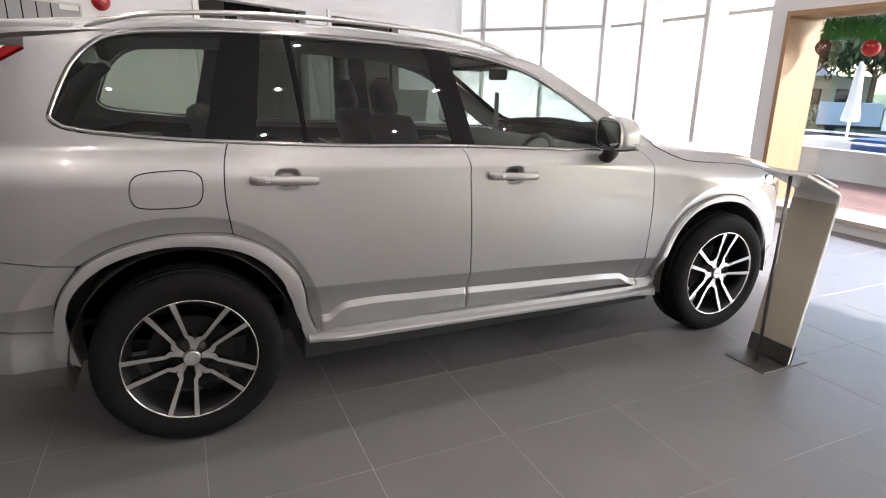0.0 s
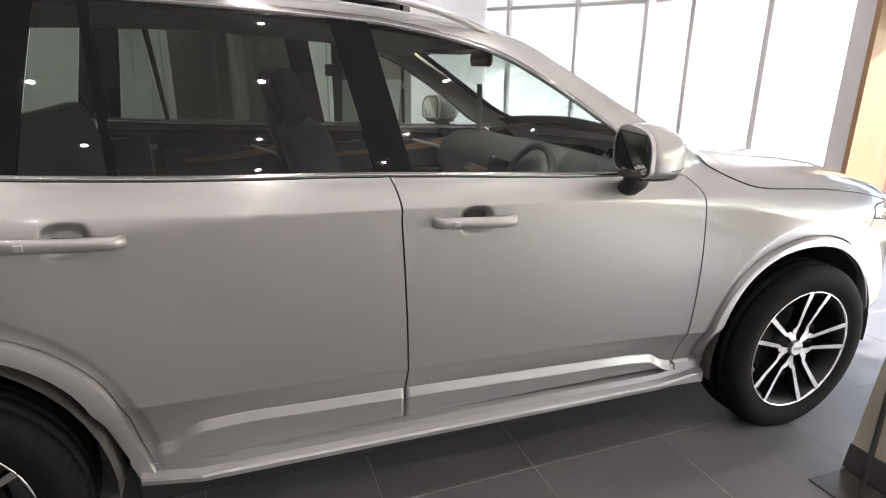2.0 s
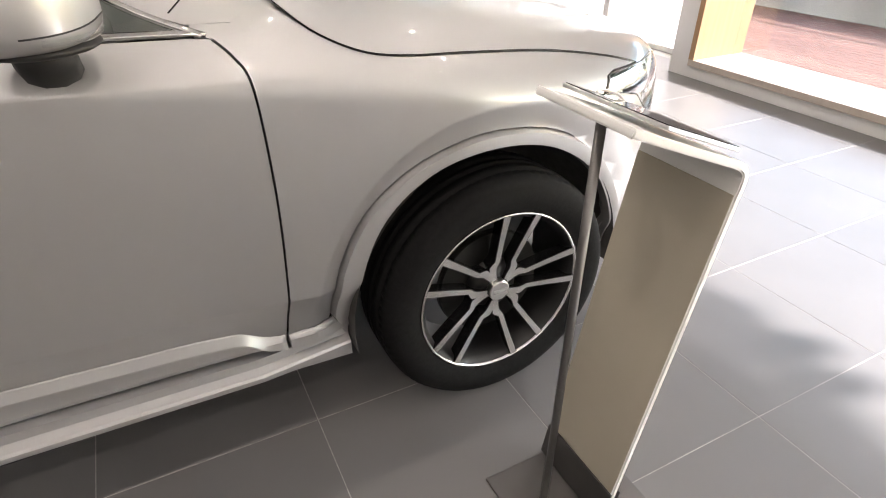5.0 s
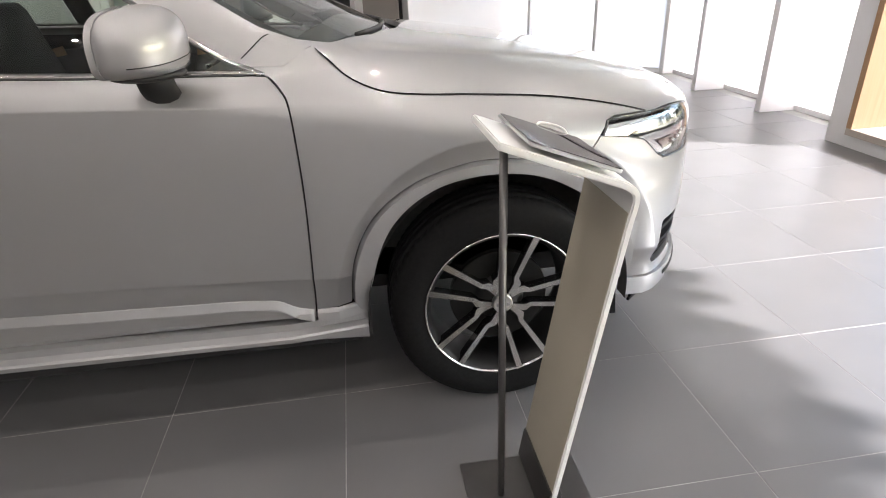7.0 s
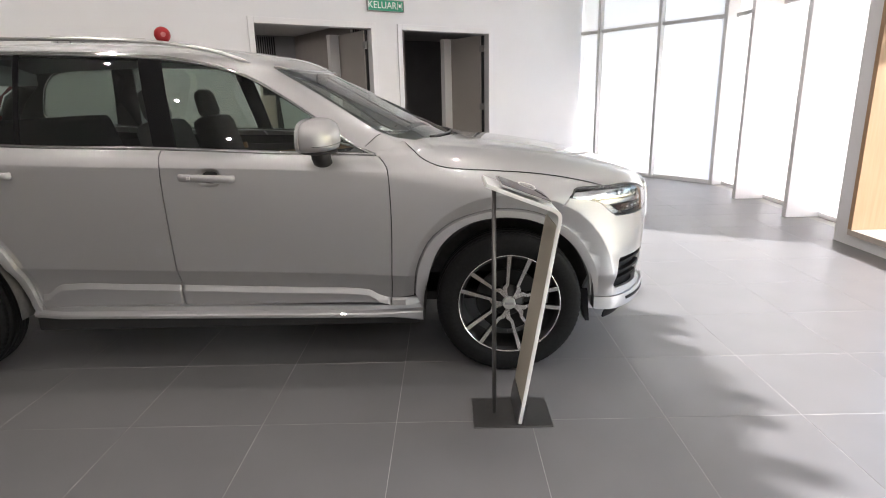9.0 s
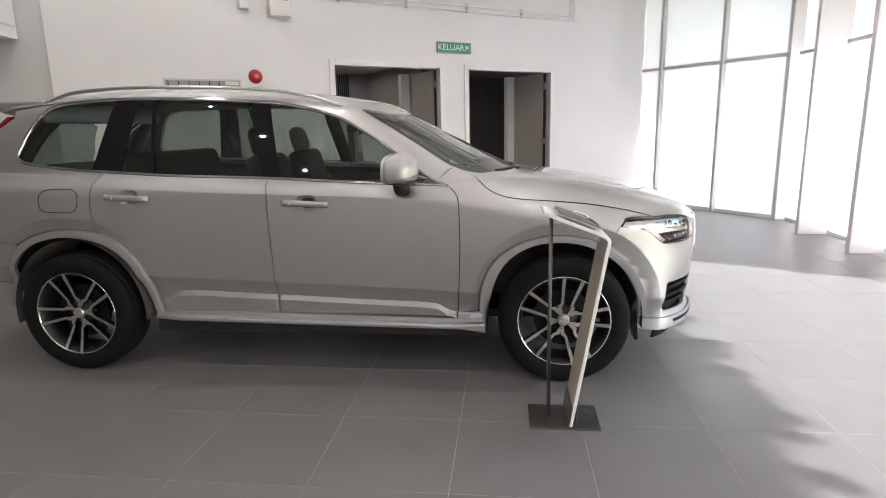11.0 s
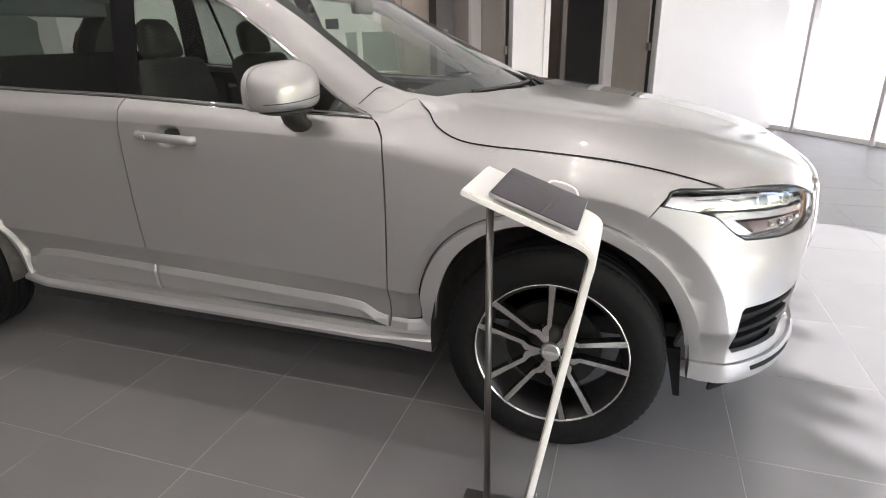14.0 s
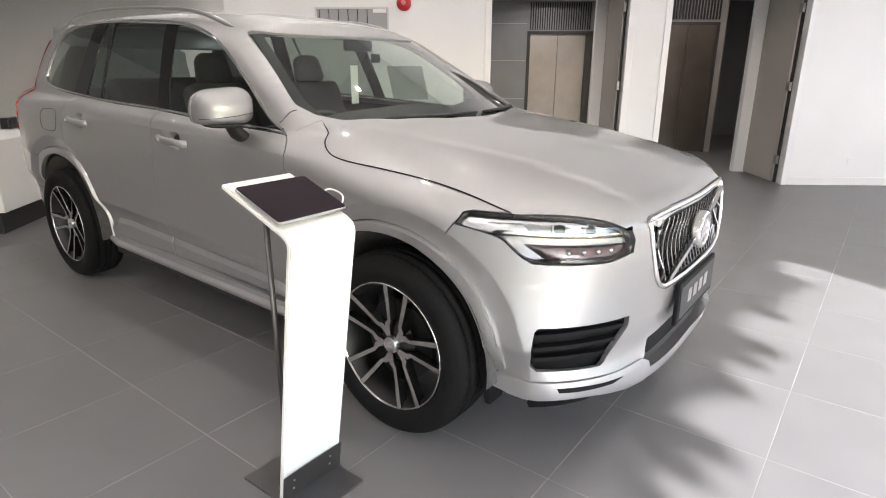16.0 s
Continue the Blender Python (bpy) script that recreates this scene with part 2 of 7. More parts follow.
def solid(name, bm, mat, label, category, kind="", at=None, smooth=False, group=""):
    """A top-level thing that is one mesh."""
    ob = part(name, bm, mat, None, "", smooth)
    if at is not None:
        ob.matrix_world = at
    return tagged(ob, label, category, group, kind)


def box(bm, lo, hi, bevel=0.0, m=None):
    c = [(a + b) / 2 for a, b in zip(lo, hi)]
    s = [abs(b - a) for a, b in zip(lo, hi)]
    made = bmesh.ops.create_cube(bm, size=1.0, matrix=Matrix.Translation(c) @ Matrix.Diagonal((*s, 1)))
    vs = made["verts"]
    if bevel:
        es = list({e for v in vs for e in v.link_edges})
        out = bmesh.ops.bevel(bm, geom=es, offset=bevel, segments=2, affect="EDGES", profile=0.5)
        vs = list({v for v in out["verts"]} | {v for v in vs if v.is_valid})
    if m is not None:
        bmesh.ops.transform(bm, matrix=m, verts=vs)
    return vs


def boxes(*items, bevel=0.0, m=None):
    bm = bmesh.new()
    for lo, hi in items:
        box(bm, lo, hi, bevel, m)
    return bm


def rod(bm, a, b, r, r2=None, seg=12, caps=True):
    a, b = Vector(a), Vector(b)
    d = b - a
    m = Matrix.Translation((a + b) / 2) @ d.to_track_quat("Z", "Y").to_matrix().to_4x4()
    return bmesh.ops.create_cone(bm, cap_ends=caps, segments=seg, radius1=r, radius2=r if r2 is None else r2, depth=d.length, matrix=m)["verts"]


def lathe(bm, profile, seg=48, axis=Matrix.Identity(4)):
    """Turns (radius, height) pairs round z."""
    rings = []
    for r, z in profile:
        ring = []
        for i in range(seg):
            a = 2 * math.pi * i / seg
            ring.append(bm.verts.new(axis @ Vector((r * math.cos(a), r * math.sin(a), z))))
        rings.append(ring)
    for p, q in zip(rings[:-1], rings[1:]):
        for i in range(seg):
            j = (i + 1) % seg
            bm.faces.new((p[i], p[j], q[j], q[i]))
    return rings


def sweep(bm, path, profile, up=Vector((0, 0, 1)), closed=False, scale=None):
    """Carries a closed 2D profile along a path of points."""
    pts = [Vector(p) for p in path]
    rings = []
    n = len(pts)
    for i, p in enumerate(pts):
        a = pts[i - 1] if (i or closed) else pts[0]
        b = pts[(i + 1) % n] if (i < n - 1 or closed) else pts[-1]
        t = (b - a).normalized()
        side = t.cross(up)
        side = side.normalized() if side.length > 1e-6 else Vector((1, 0, 0))
        u = side.cross(t).normalized()
        k = scale(i / (n - 1)) if scale else 1.0
        rings.append([bm.verts.new(p + side * x * k + u * y * k) for x, y in profile])
    m = len(profile)
    for i in range(n if closed else n - 1):
        p, q = rings[i], rings[(i + 1) % n]
        for j in range(m):
            bm.faces.new((p[j], p[(j + 1) % m], q[(j + 1) % m], q[j]))
    if not closed:
        bm.faces.new(rings[0][::-1])
        bm.faces.new(rings[-1])
    return rings


def circle(r, n=10, ry=None):
    return [(r * math.cos(2 * math.pi * i / n), (ry or r) * math.sin(2 * math.pi * i / n)) for i in range(n)]


def smooth_line(pts, n=6):
    """A Catmull-Rom line through the points."""
    P = [np.array(p, float) for p in pts]
    out = []
    for i in range(len(P) - 1):
        p0, p1, p2, p3 = P[max(i - 1, 0)], P[i], P[i + 1], P[min(i + 2, len(P) - 1)]
        for k in range(n):
            t = k / n
            out.append(tuple(0.5 * (2 * p1 + (p2 - p0) * t + (2 * p0 - 5 * p1 + 4 * p2 - p3) * t**2 + (3 * p1 - p0 - 3 * p2 + p3) * t**3)))
    out.append(tuple(P[-1]))
    return out


def turned(bm, m):
    bmesh.ops.transform(bm, matrix=m, verts=bm.verts)
    return bm

# ---------------------------------------------------------------- the room
SKEW = 35.6                                   # the back wall stands at this angle to the car and the tiles
BACK = pose(0, 0, 0, 0, 0, SKEW)              # its own axes: s along the wall, u away from the camera
WALL_U, CORNER_S, LEFT_S, TOP = 2.910, 8.366, -0.700, 4.60
LEFT = pose(-2.263, 1.958, 0, 0, 0, 17.0)     # the left wall runs along -x of these axes


def structure(name, bm, mat, label, category, at=None, smooth=False):
    return solid(name, bm, mat, label, category, "structure", at, smooth)


# back wall with two openings
D1, D2, DOOR_Z = (2.52, 4.14), (4.64, 6.24), 2.31
wall_back = structure("wall_back", boxes(
    ((LEFT_S, WALL_U, 0), (D1[0], WALL_U + 0.14, TOP)), ((D1[1], WALL_U, 0), (D2[0], WALL_U + 0.14, TOP)),
    ((D2[1], WALL_U, 0), (CORNER_S + 0.2, WALL_U + 0.14, TOP)), ((D1[0], WALL_U, DOOR_Z), (D1[1], WALL_U + 0.14, TOP)),
    ((D2[0], WALL_U, DOOR_Z), (D2[1], WALL_U + 0.14, TOP))), WHITE, "white painted wall with two door openings", "wall", BACK)
structure("baseboard", boxes(((D2[1] + 0.09, WALL_U - 0.012, 0), (CORNER_S - 0.02, WALL_U, 0.10)), bevel=0.003), TRIM, "white skirting board along the back wall", "baseboard", BACK)
structure("baseboard", boxes(((LEFT_S, WALL_U - 0.012, 0), (D1[0] - 0.08, WALL_U, 0.10)), bevel=0.003), TRIM, "white skirting board beside the door", "baseboard", BACK)
for k, (a, b) in enumerate((D1, D2)):
    f = thing("door_%d" % (k + 1), "open beige-grey door leaf in a white frame", "door", "doors to the lift lobby", BACK, "structure")
    part("door_frame", boxes(((a - 0.075, WALL_U - 0.02, 0), (a, WALL_U + 0.16, DOOR_Z + 0.075)), ((b, WALL_U - 0.02, 0), (b + 0.075, WALL_U + 0.16, DOOR_Z + 0.075)),
                             ((a, WALL_U - 0.02, DOOR_Z), (b, WALL_U + 0.16, DOOR_Z + 0.075)), bevel=0.004), TRIM, f, "white door frame")
    bm = boxes(((b - 0.035, WALL_U + 0.16, 0.01), (b + 0.01, WALL_U + 0.95, DOOR_Z - 0.01)), bevel=0.003)
    leaf = part("door_leaf", bm, DOOR_PAINT, f, "beige-grey door leaf")
    part("hinge_edge", boxes(((b - 0.02, WALL_U + 0.10, 0.01), (b - 0.004, WALL_U + 0.15, DOOR_Z - 0.01))), BLACK, leaf)
    for z in (0.25, 1.15, 2.05):
        part("hinge", boxes(((b - 0.05, WALL_U + 0.09, z), (b - 0.018, WALL_U + 0.165, z + 0.10))), STEEL, leaf)
    part("stop_jamb", boxes(((b - 0.18, WALL_U + 0.95, 0), (b + 0.02, WALL_U + 1.06, DOOR_Z)), bevel=0.003), TRIM, f)

# lift lobby behind the doors
LOBBY_U = 8.7
structure("wall_lobby_far", boxes(((0.5, LOBBY_U, 0), (3.55, LOBBY_U + 0.1, 2.75)), ((4.95, LOBBY_U, 0), (11.5, LOBBY_U + 0.1, 2.75)),
                                  ((3.55, LOBBY_U, 2.15), (4.95, LOBBY_U + 0.1, 2.75))), DARK_PANEL, "dark grey panelled lobby wall", "wall", BACK)
structure("wall_lobby_left", boxes(((0.4, WALL_U + 0.14, 0), (0.5, LOBBY_U + 0.1, 2.75))), DARK_PANEL, "dark grey panelled lobby wall", "wall", BACK)
structure("wall_lobby_right", boxes(((9.6, WALL_U + 0.14, 0), (9.7, LOBBY_U, 2.75))), DARK_PANEL, "dark grey panelled lobby wall", "wall", BACK)
# Unseen wall, added to keep daylight from leaking into the lobby.
structure("wall_lobby_blocker", boxes(((8.57, WALL_U + 0.14, 0), (9.6, WALL_U + 0.24, 2.75))), DARK_PANEL, "dark grey panelled lobby wall", "wall", BACK)
structure("wall_lobby_middle", boxes(((5.35, WALL_U + 3.0, 0), (6.55, LOBBY_U, 2.74))), TAUPE_PANEL, "taupe panelled block between the lift lobbies", "wall", BACK)
structure("ceiling_lobby", boxes(((0.4, WALL_U + 0.14, 2.75), (9.7, LOBBY_U + 0.1, 2.85))), GREY_WALL, "grey ceiling over the lift lobby", "ceiling", BACK)
structure("floor_lobby", boxes(((0.4, WALL_U + 0.05, -0.08), (9.7, LOBBY_U + 0.12, -0.004))), TILE, "grey tile floor of the lift lobby", "floor", BACK)
lift = thing("lift", "closed brushed steel lift doors in a dark surround", "lift", at=BACK)
part("lift_door", boxes(((3.62, LOBBY_U + 0.03, 0.01), (4.205, LOBBY_U + 0.06, 2.09)), bevel=0.003), LIFT_STEEL, lift)
part("lift_door", boxes(((4.215, LOBBY_U + 0.03, 0.01), (4.80, LOBBY_U + 0.06, 2.09)), bevel=0.003), LIFT_STEEL, lift)
# Added black sheet: stops outside brightness showing between the lift doors.
part("lift_backing", boxes(((3.55, LOBBY_U + 0.08, 0.0), (4.95, LOBBY_U + 0.14, 2.15))), BLACK, lift)
part("lift_surround", boxes(((3.55, LOBBY_U - 0.02, 0), (3.62, LOBBY_U + 0.08, 2.15)), ((4.80, LOBBY_U - 0.02, 0), (4.95, LOBBY_U + 0.08, 2.15)), ((3.62, LOBBY_U - 0.02, 2.09), (4.80, LOBBY_U + 0.08, 2.15)), bevel=0.003), DARKER_PANEL, lift)
for z in (0.75, 1.55, 2.30):
    structure("trim", boxes(((0.5, LOBBY_U - 0.006, z), (3.54, LOBBY_U - 0.001, z + 0.012))), ALU, "thin pale joint in the lobby panelling", "trim", BACK)
vent = thing("lobby_grille", "dark slatted grille over the lift doors", "grille", at=BACK)
for i in range(26):
    part("slat", boxes(((3.60 + i * 0.05, LOBBY_U - 0.03, 2.18), (3.622 + i * 0.05, LOBBY_U - 0.004, 2.72))), BLACK, vent)
second = thing("service_lift", "closed lift doors in shade-darkened steel under a slatted grille", "lift", at=BACK)
U2 = WALL_U + 3.0
for a, b in ((5.45, 5.915), (5.925, 6.39)):
    part("lift_door", boxes(((a, U2 - 0.020, 0.01), (b, U2 - 0.004, 2.09)), bevel=0.003), SHADED_STEEL, second)
part("lift_surround", boxes(((5.40, U2 - 0.03, 0), (5.45, U2 - 0.002, 2.14)), ((6.39, U2 - 0.03, 0), (6.44, U2 - 0.002, 2.14)), ((5.45, U2 - 0.03, 2.09), (6.39, U2 - 0.002, 2.14)), bevel=0.003), DARKER_PANEL, second)
for i in range(21):
    part("slat", boxes(((5.40 + i * 0.05, U2 - 0.03, 2.18), (5.422 + i * 0.05, U2 - 0.003, 2.72))), BLACK, second)
for s in (1.4, 2.5):
    structure("trim", boxes(((s, LOBBY_U - 0.006, 0.02), (s + 0.010, LOBBY_U - 0.001, 0.745)), ((s, LOBBY_U - 0.006, 0.765), (s + 0.010, LOBBY_U - 0.001, 1.545)), ((s, LOBBY_U - 0.006, 1.565), (s + 0.010, LOBBY_U - 0.001, 2.295))), ALU, "thin pale upright joint in the lobby panelling", "trim", BACK)
panel = thing("lift_call_panel", "slim grey lift call panel with white buttons", "panel", at=BACK)
part("plate", boxes(((5.04, LOBBY_U - 0.02, 0.9), (5.20, LOBBY_U - 0.002, 1.5)), bevel=0.002), ALU, panel)
part("display", boxes(((5.07, LOBBY_U - 0.026, 1.32), (5.17, LOBBY_U - 0.019, 1.42))), GLOSS_BLACK, panel)
part("button", boxes(((5.10, LOBBY_U - 0.026, 1.12), (5.14, LOBBY_U - 0.019, 1.16))), SIGN_WHITE, panel)

# left wall, the mezzanine edge over it and the low ledge in front
structure("wall_left", boxes(((-7.5, 0.02, 0), (-0.005, 0.20, TOP))), GREY_WALL, "warm grey painted wall", "wall", LEFT)
bm = bmesh.new()
low, high = 2.473, 3.10
base = [(-2.514, 1.881), (-2.30, 0.57), (-6.80, -0.80), (-7.2, 0.45)]
ring = [[bm.verts.new((x, y, z)) for x, y in base] for z in (low, high)]
bm.faces.new(ring[0][::-1])
bm.faces.new(ring[1])
for i in range(len(base)):
    j = (i + 1) % len(base)
    bm.faces.new((ring[0][i], ring[0][j], ring[1][j], ring[1][i]))
bmesh.ops.recalc_face_normals(bm, faces=bm.faces)
structure("mezzanine_edge", bm, WHITE, "white edge of a mezzanine floor meeting the left wall", "ceiling")
bm = bmesh.new()
sweep(bm, [(-2.497, 1.85, 2.597), (-2.288, 0.56, 2.597), (-6.80, -0.815, 2.597)], [(-0.004, -0.006), (0.004, -0.006), (0.004, 0.006), (-0.004, 0.006)])
structure("trim", bm, ALU, "thin grey shadow joint along the mezzanine edge", "trim")
ledge = thing("low_ledge", "low white boxed ledge with a dark edge against the wall", "ledge", at=LEFT)
part("ledge_box", boxes(((-6.0, -0.12, 0.0), (-0.70, 0.018, 0.44)), bevel=0.004), WHITE, ledge)
part("ledge_top", boxes(((-6.0, -0.14, 0.444), (-0.68, 0.018, 0.462)), bevel=0.002), ALU, ledge)

# glazed side screen and front
FACE_X = 6.82
screen = thing("window_1", "tall frosted glass screen in slim aluminium mullions", "window", at=BACK, kind="structure")
cuts = [(2.45, 2.905), (1.26, 2.45), (0.20, 1.26)]
for a, b in cuts:
    part("pane", boxes(((CORNER_S + 0.03, a + 0.02, 0.06), (CORNER_S + 0.045, b - 0.02, 2.36))), FROST, screen, "frosted lower pane")
    part("pane", boxes(((CORNER_S + 0.03, a + 0.02, 2.41), (CORNER_S + 0.045, b - 0.02, TOP))), FROST, screen, "frosted upper pane")
    part("transom", boxes(((CORNER_S - 0.02, a + 0.022, 2.36), (CORNER_S + 0.05, b - 0.022, 2.41)), bevel=0.003), ALU, screen)
    part("bottom_rail", boxes(((CORNER_S - 0.01, a + 0.022, 0), (CORNER_S + 0.05, b - 0.022, 0.06)), bevel=0.003), TRIM, screen)
for u in (2.45, 1.26, 0.20):
    part("mullion", boxes(((CORNER_S - 0.06, u - 0.03, 0), (CORNER_S + 0.06, u + 0.022, TOP)), bevel=0.003), ALU, screen)

glazing = thing("window_2", "tall frosted glass front between deep white fins", "window", kind="structure")
FINS = (2.633, 3.80, 4.97)
edges = [1.64] + list(FINS)
for a, b in zip(edges[:-1], edges[1:]):
    lo = a + (0.08 if a > 2 else 0.0)
    part("pane", boxes(((FACE_X, lo, 0.05), (FACE_X + 0.015, b, 2.36))), FROST, glazing, "frosted lower pane")
    part("pane", boxes(((FACE_X, lo, 2.41), (FACE_X + 0.015, b, TOP))), FROST, glazing, "frosted upper pane")
    part("transom", boxes(((FACE_X - 0.04, lo, 2.36), (FACE_X + 0.03, b, 2.41)), bevel=0.003), ALU, glazing)
    part("bottom_rail", boxes(((FACE_X - 0.02, lo, 0), (FACE_X + 0.03, b, 0.05)), bevel=0.003), TRIM, glazing)
for y in FINS:
    x0 = 6.44 if y < 4.5 else 6.66
    part("fin", boxes(((x0, y, 0), (FACE_X + 0.06, y + 0.08, TOP)), bevel=0.004), TRIM, glazing, "white boxed fin")

# front pier, wood-lined display window
# Window stretched unseen to y -8.6 to throw more light on the flank.
WIN_Y0, WIN_Y1, WIN_Z0, WIN_Z1, PIER_X = -8.60, 1.43, 0.10, 2.27, 6.33
structure("wall_front", boxes(((PIER_X, WIN_Y1, 0), (PIER_X + 0.55, 1.64, TOP)), ((PIER_X, WIN_Y0, WIN_Z1), (PIER_X + 0.55, WIN_Y1, TOP)),
                              ((PIER_X, WIN_Y0, 0), (PIER_X + 0.55, WIN_Y1, WIN_Z0)), ((PIER_X, -9.2, 0), (PIER_X + 0.55, WIN_Y0, TOP))), GREY_WALL, "warm grey front wall round the display window", "wall")
win = thing("window_3", "large display window lined with orange wood", "window", kind="structure")
t = 0.05
part("lining", boxes(((PIER_X - 0.03, WIN_Y1 - t, WIN_Z0 + t), (PIER_X + 0.56, WIN_Y1 + 0.002, WIN_Z1 - t)), bevel=0.003), OAK, win)
part("lining", boxes(((PIER_X - 0.03, WIN_Y0 - 0.002, WIN_Z0 + t), (PIER_X + 0.56, WIN_Y0 + t, WIN_Z1 - t)), bevel=0.003), OAK, win)
part("lining", boxes(((PIER_X - 0.03, WIN_Y0, WIN_Z1 - t), (PIER_X + 0.56, WIN_Y1, WIN_Z1 + 0.002)), bevel=0.003), OAK, win)
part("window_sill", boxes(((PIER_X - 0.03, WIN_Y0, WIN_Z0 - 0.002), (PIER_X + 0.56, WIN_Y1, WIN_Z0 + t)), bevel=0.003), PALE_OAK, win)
glass = part("pane", boxes(((PIER_X + 0.43, WIN_Y0 + t, WIN_Z0 + t), (PIER_X + 0.44, WIN_Y1 - t, WIN_Z1 - t))), PANE, win, "clear pane")
glass.visible_shadow = False

# walls behind and beside the camera, ceiling
structure("wall_near", boxes(((-9.4, -9.4, 0), (PIER_X + 0.55, -9.2, TOP))), WHITE, "plain white wall behind the camera", "wall")
structure("wall_far_left", boxes(((-9.4, -9.2, 0), (-9.2, 0.2, TOP))), WHITE, "plain white wall", "wall")
structure("ceiling", boxes(((-9.4, -9.4, TOP), (7.0, 9.6, TOP + 0.2))), CEILING, "grey ceiling with recessed downlights", "ceiling")
structure("ceiling_deck", boxes(((7.004, -14, TOP), (9.88, 14, TOP + 0.2))), CONCRETE, "concrete roof edge over the front", "ceiling")

def downlight(x, y):
    d = thing("downlight", "round recessed ceiling downlight with white ring", "downlight", "ceiling downlights", pose(x, y, TOP))
    bm = bmesh.new()
    lathe(bm, [(0.034, -0.001), (0.075, -0.012), (0.085, -0.010), (0.09, 0.0)], 24)
    part("ring", bm, TRIM, d, smooth=True)
    bm = bmesh.new()
    bmesh.ops.create_circle(bm, cap_ends=True, segments=20, radius=0.034, matrix=pose(0, 0, -0.004, 180))
    part("lamp", bm, LAMP, d)
    return d

def fill_downlight(m):
    """An unseen fill downlight, also for under a lower ceiling."""
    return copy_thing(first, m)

first = downlight(-0.9, -6.6)
for i in range(4):
    for j in range(5):
        if i or j:
            copy_thing(first, pose(-0.9 + 2.1 * i, -6.6 + 2.1 * j, TOP))

# Unseen lamps added to brighten the left wall and the near wall.
fill_downlight(pose(-4.6, -1.2, TOP))
for i in range(4):
    fill_downlight(pose(-0.9 + 2.1 * i, -8.3, TOP))
# Unseen lobby lamps, added to lift the dark doors and panels.
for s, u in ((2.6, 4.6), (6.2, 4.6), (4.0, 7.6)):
    fill_downlight(BACK @ pose(s, u, 2.75))

# things on the back wall
bell = thing("fire_alarm_bell", "round red fire alarm bell", "alarm bell", at=BACK @ pose(1.471, WALL_U, 2.138, 90))
bm = bmesh.new()
lathe(bm, [(0.0, 0.055), (0.035, 0.054), (0.06, 0.047), (0.082, 0.028), (0.088, 0.006), (0.082, 0.0)], 32)
part("gong", bm, RED, bell, smooth=True)
bm = bmesh.new()
lathe(bm, [(0.0, 0.064), (0.02, 0.063), (0.027, 0.056), (0.027, 0.05)], 20)
part("centre_cap", bm, material("pale_red_label", (0.6, 0.2, 0.2), 0.4), bell, "pale centre label", smooth=True)

sign = thing("exit_sign", "green exit sign reading KELUAR with running figure mark", "sign", at=BACK)
part("plate", boxes(((4.105, WALL_U - 0.035, 2.545), (4.665, WALL_U - 0.001, 2.682)), bevel=0.004), GREEN_SIGN, sign)
part("rim", boxes(((4.098, WALL_U - 0.037, 2.682), (4.672, WALL_U - 0.001, 2.690)), ((4.098, WALL_U - 0.037, 2.537), (4.672, WALL_U - 0.001, 2.545)),
                  ((4.098, WALL_U - 0.037, 2.545), (4.105, WALL_U - 0.001, 2.682)), ((4.665, WALL_U - 0.037, 2.545), (4.672, WALL_U - 0.001, 2.682))), STEEL, sign)
text = bpy.data.curves.new("lettering", "FONT")
text.body, text.size, text.extrude = "KELUAR", 0.125, 0.001
text.align_x, text.align_y = "CENTER", "CENTER"
letters = new("lettering", text)
letters.data.materials.append(SIGN_WHITE)
letters.parent = sign
letters.matrix_local = pose(4.325, WALL_U - 0.038, 2.613, 90)
part("pictogram", boxes(((4.565, WALL_U - 0.038, 2.565), (4.572, WALL_U - 0.034, 2.665)), ((4.635, WALL_U - 0.038, 2.565), (4.642, WALL_U - 0.034, 2.665)),
                        ((4.585, WALL_U - 0.038, 2.60), (4.62, WALL_U - 0.034, 2.64))), SIGN_WHITE, sign)

vent = thing("high_window", "narrow dark louvred window with a white tag", "window", at=BACK)
part("frame", boxes(((0.40, WALL_U - 0.01, 2.075), (1.29, WALL_U + 0.01, 2.095)), ((0.40, WALL_U - 0.01, 1.72), (1.29, WALL_U + 0.01, 1.74)),
                    ((0.40, WALL_U - 0.01, 1.74), (0.42, WALL_U + 0.01, 2.075)), ((1.27, WALL_U - 0.01, 1.74), (1.29, WALL_U + 0.01, 2.075))), ALU, vent)
part("backing", boxes(((0.42, WALL_U - 0.004, 1.74), (1.27, WALL_U + 0.004, 2.075))), DARK_PANEL, vent)
for i in range(6):
    part("slat", boxes(((0.45 + i * 0.115, WALL_U - 0.008, 1.745), (0.458 + i * 0.115, WALL_U - 0.004, 2.07))), GLOSS_BLACK, vent)
part("tag", boxes(((1.10, WALL_U - 0.008, 2.03), (1.26, WALL_U - 0.005, 2.072))), PAPER, vent, "small white tag")

def wall_box(name, s0, s1, z0, z1, deep, label, category):
    b = thing(name, label, category, at=BACK)
    part("body", boxes(((s0, WALL_U - deep, z0), (s1, WALL_U, z1)), bevel=0.006), ALU, b)
    part("lid", boxes(((s0 + 0.01, WALL_U - deep - 0.008, z0 + 0.01), (s1 - 0.01, WALL_U - deep, z1 - 0.01)), bevel=0.003), TRIM, b)
    return b

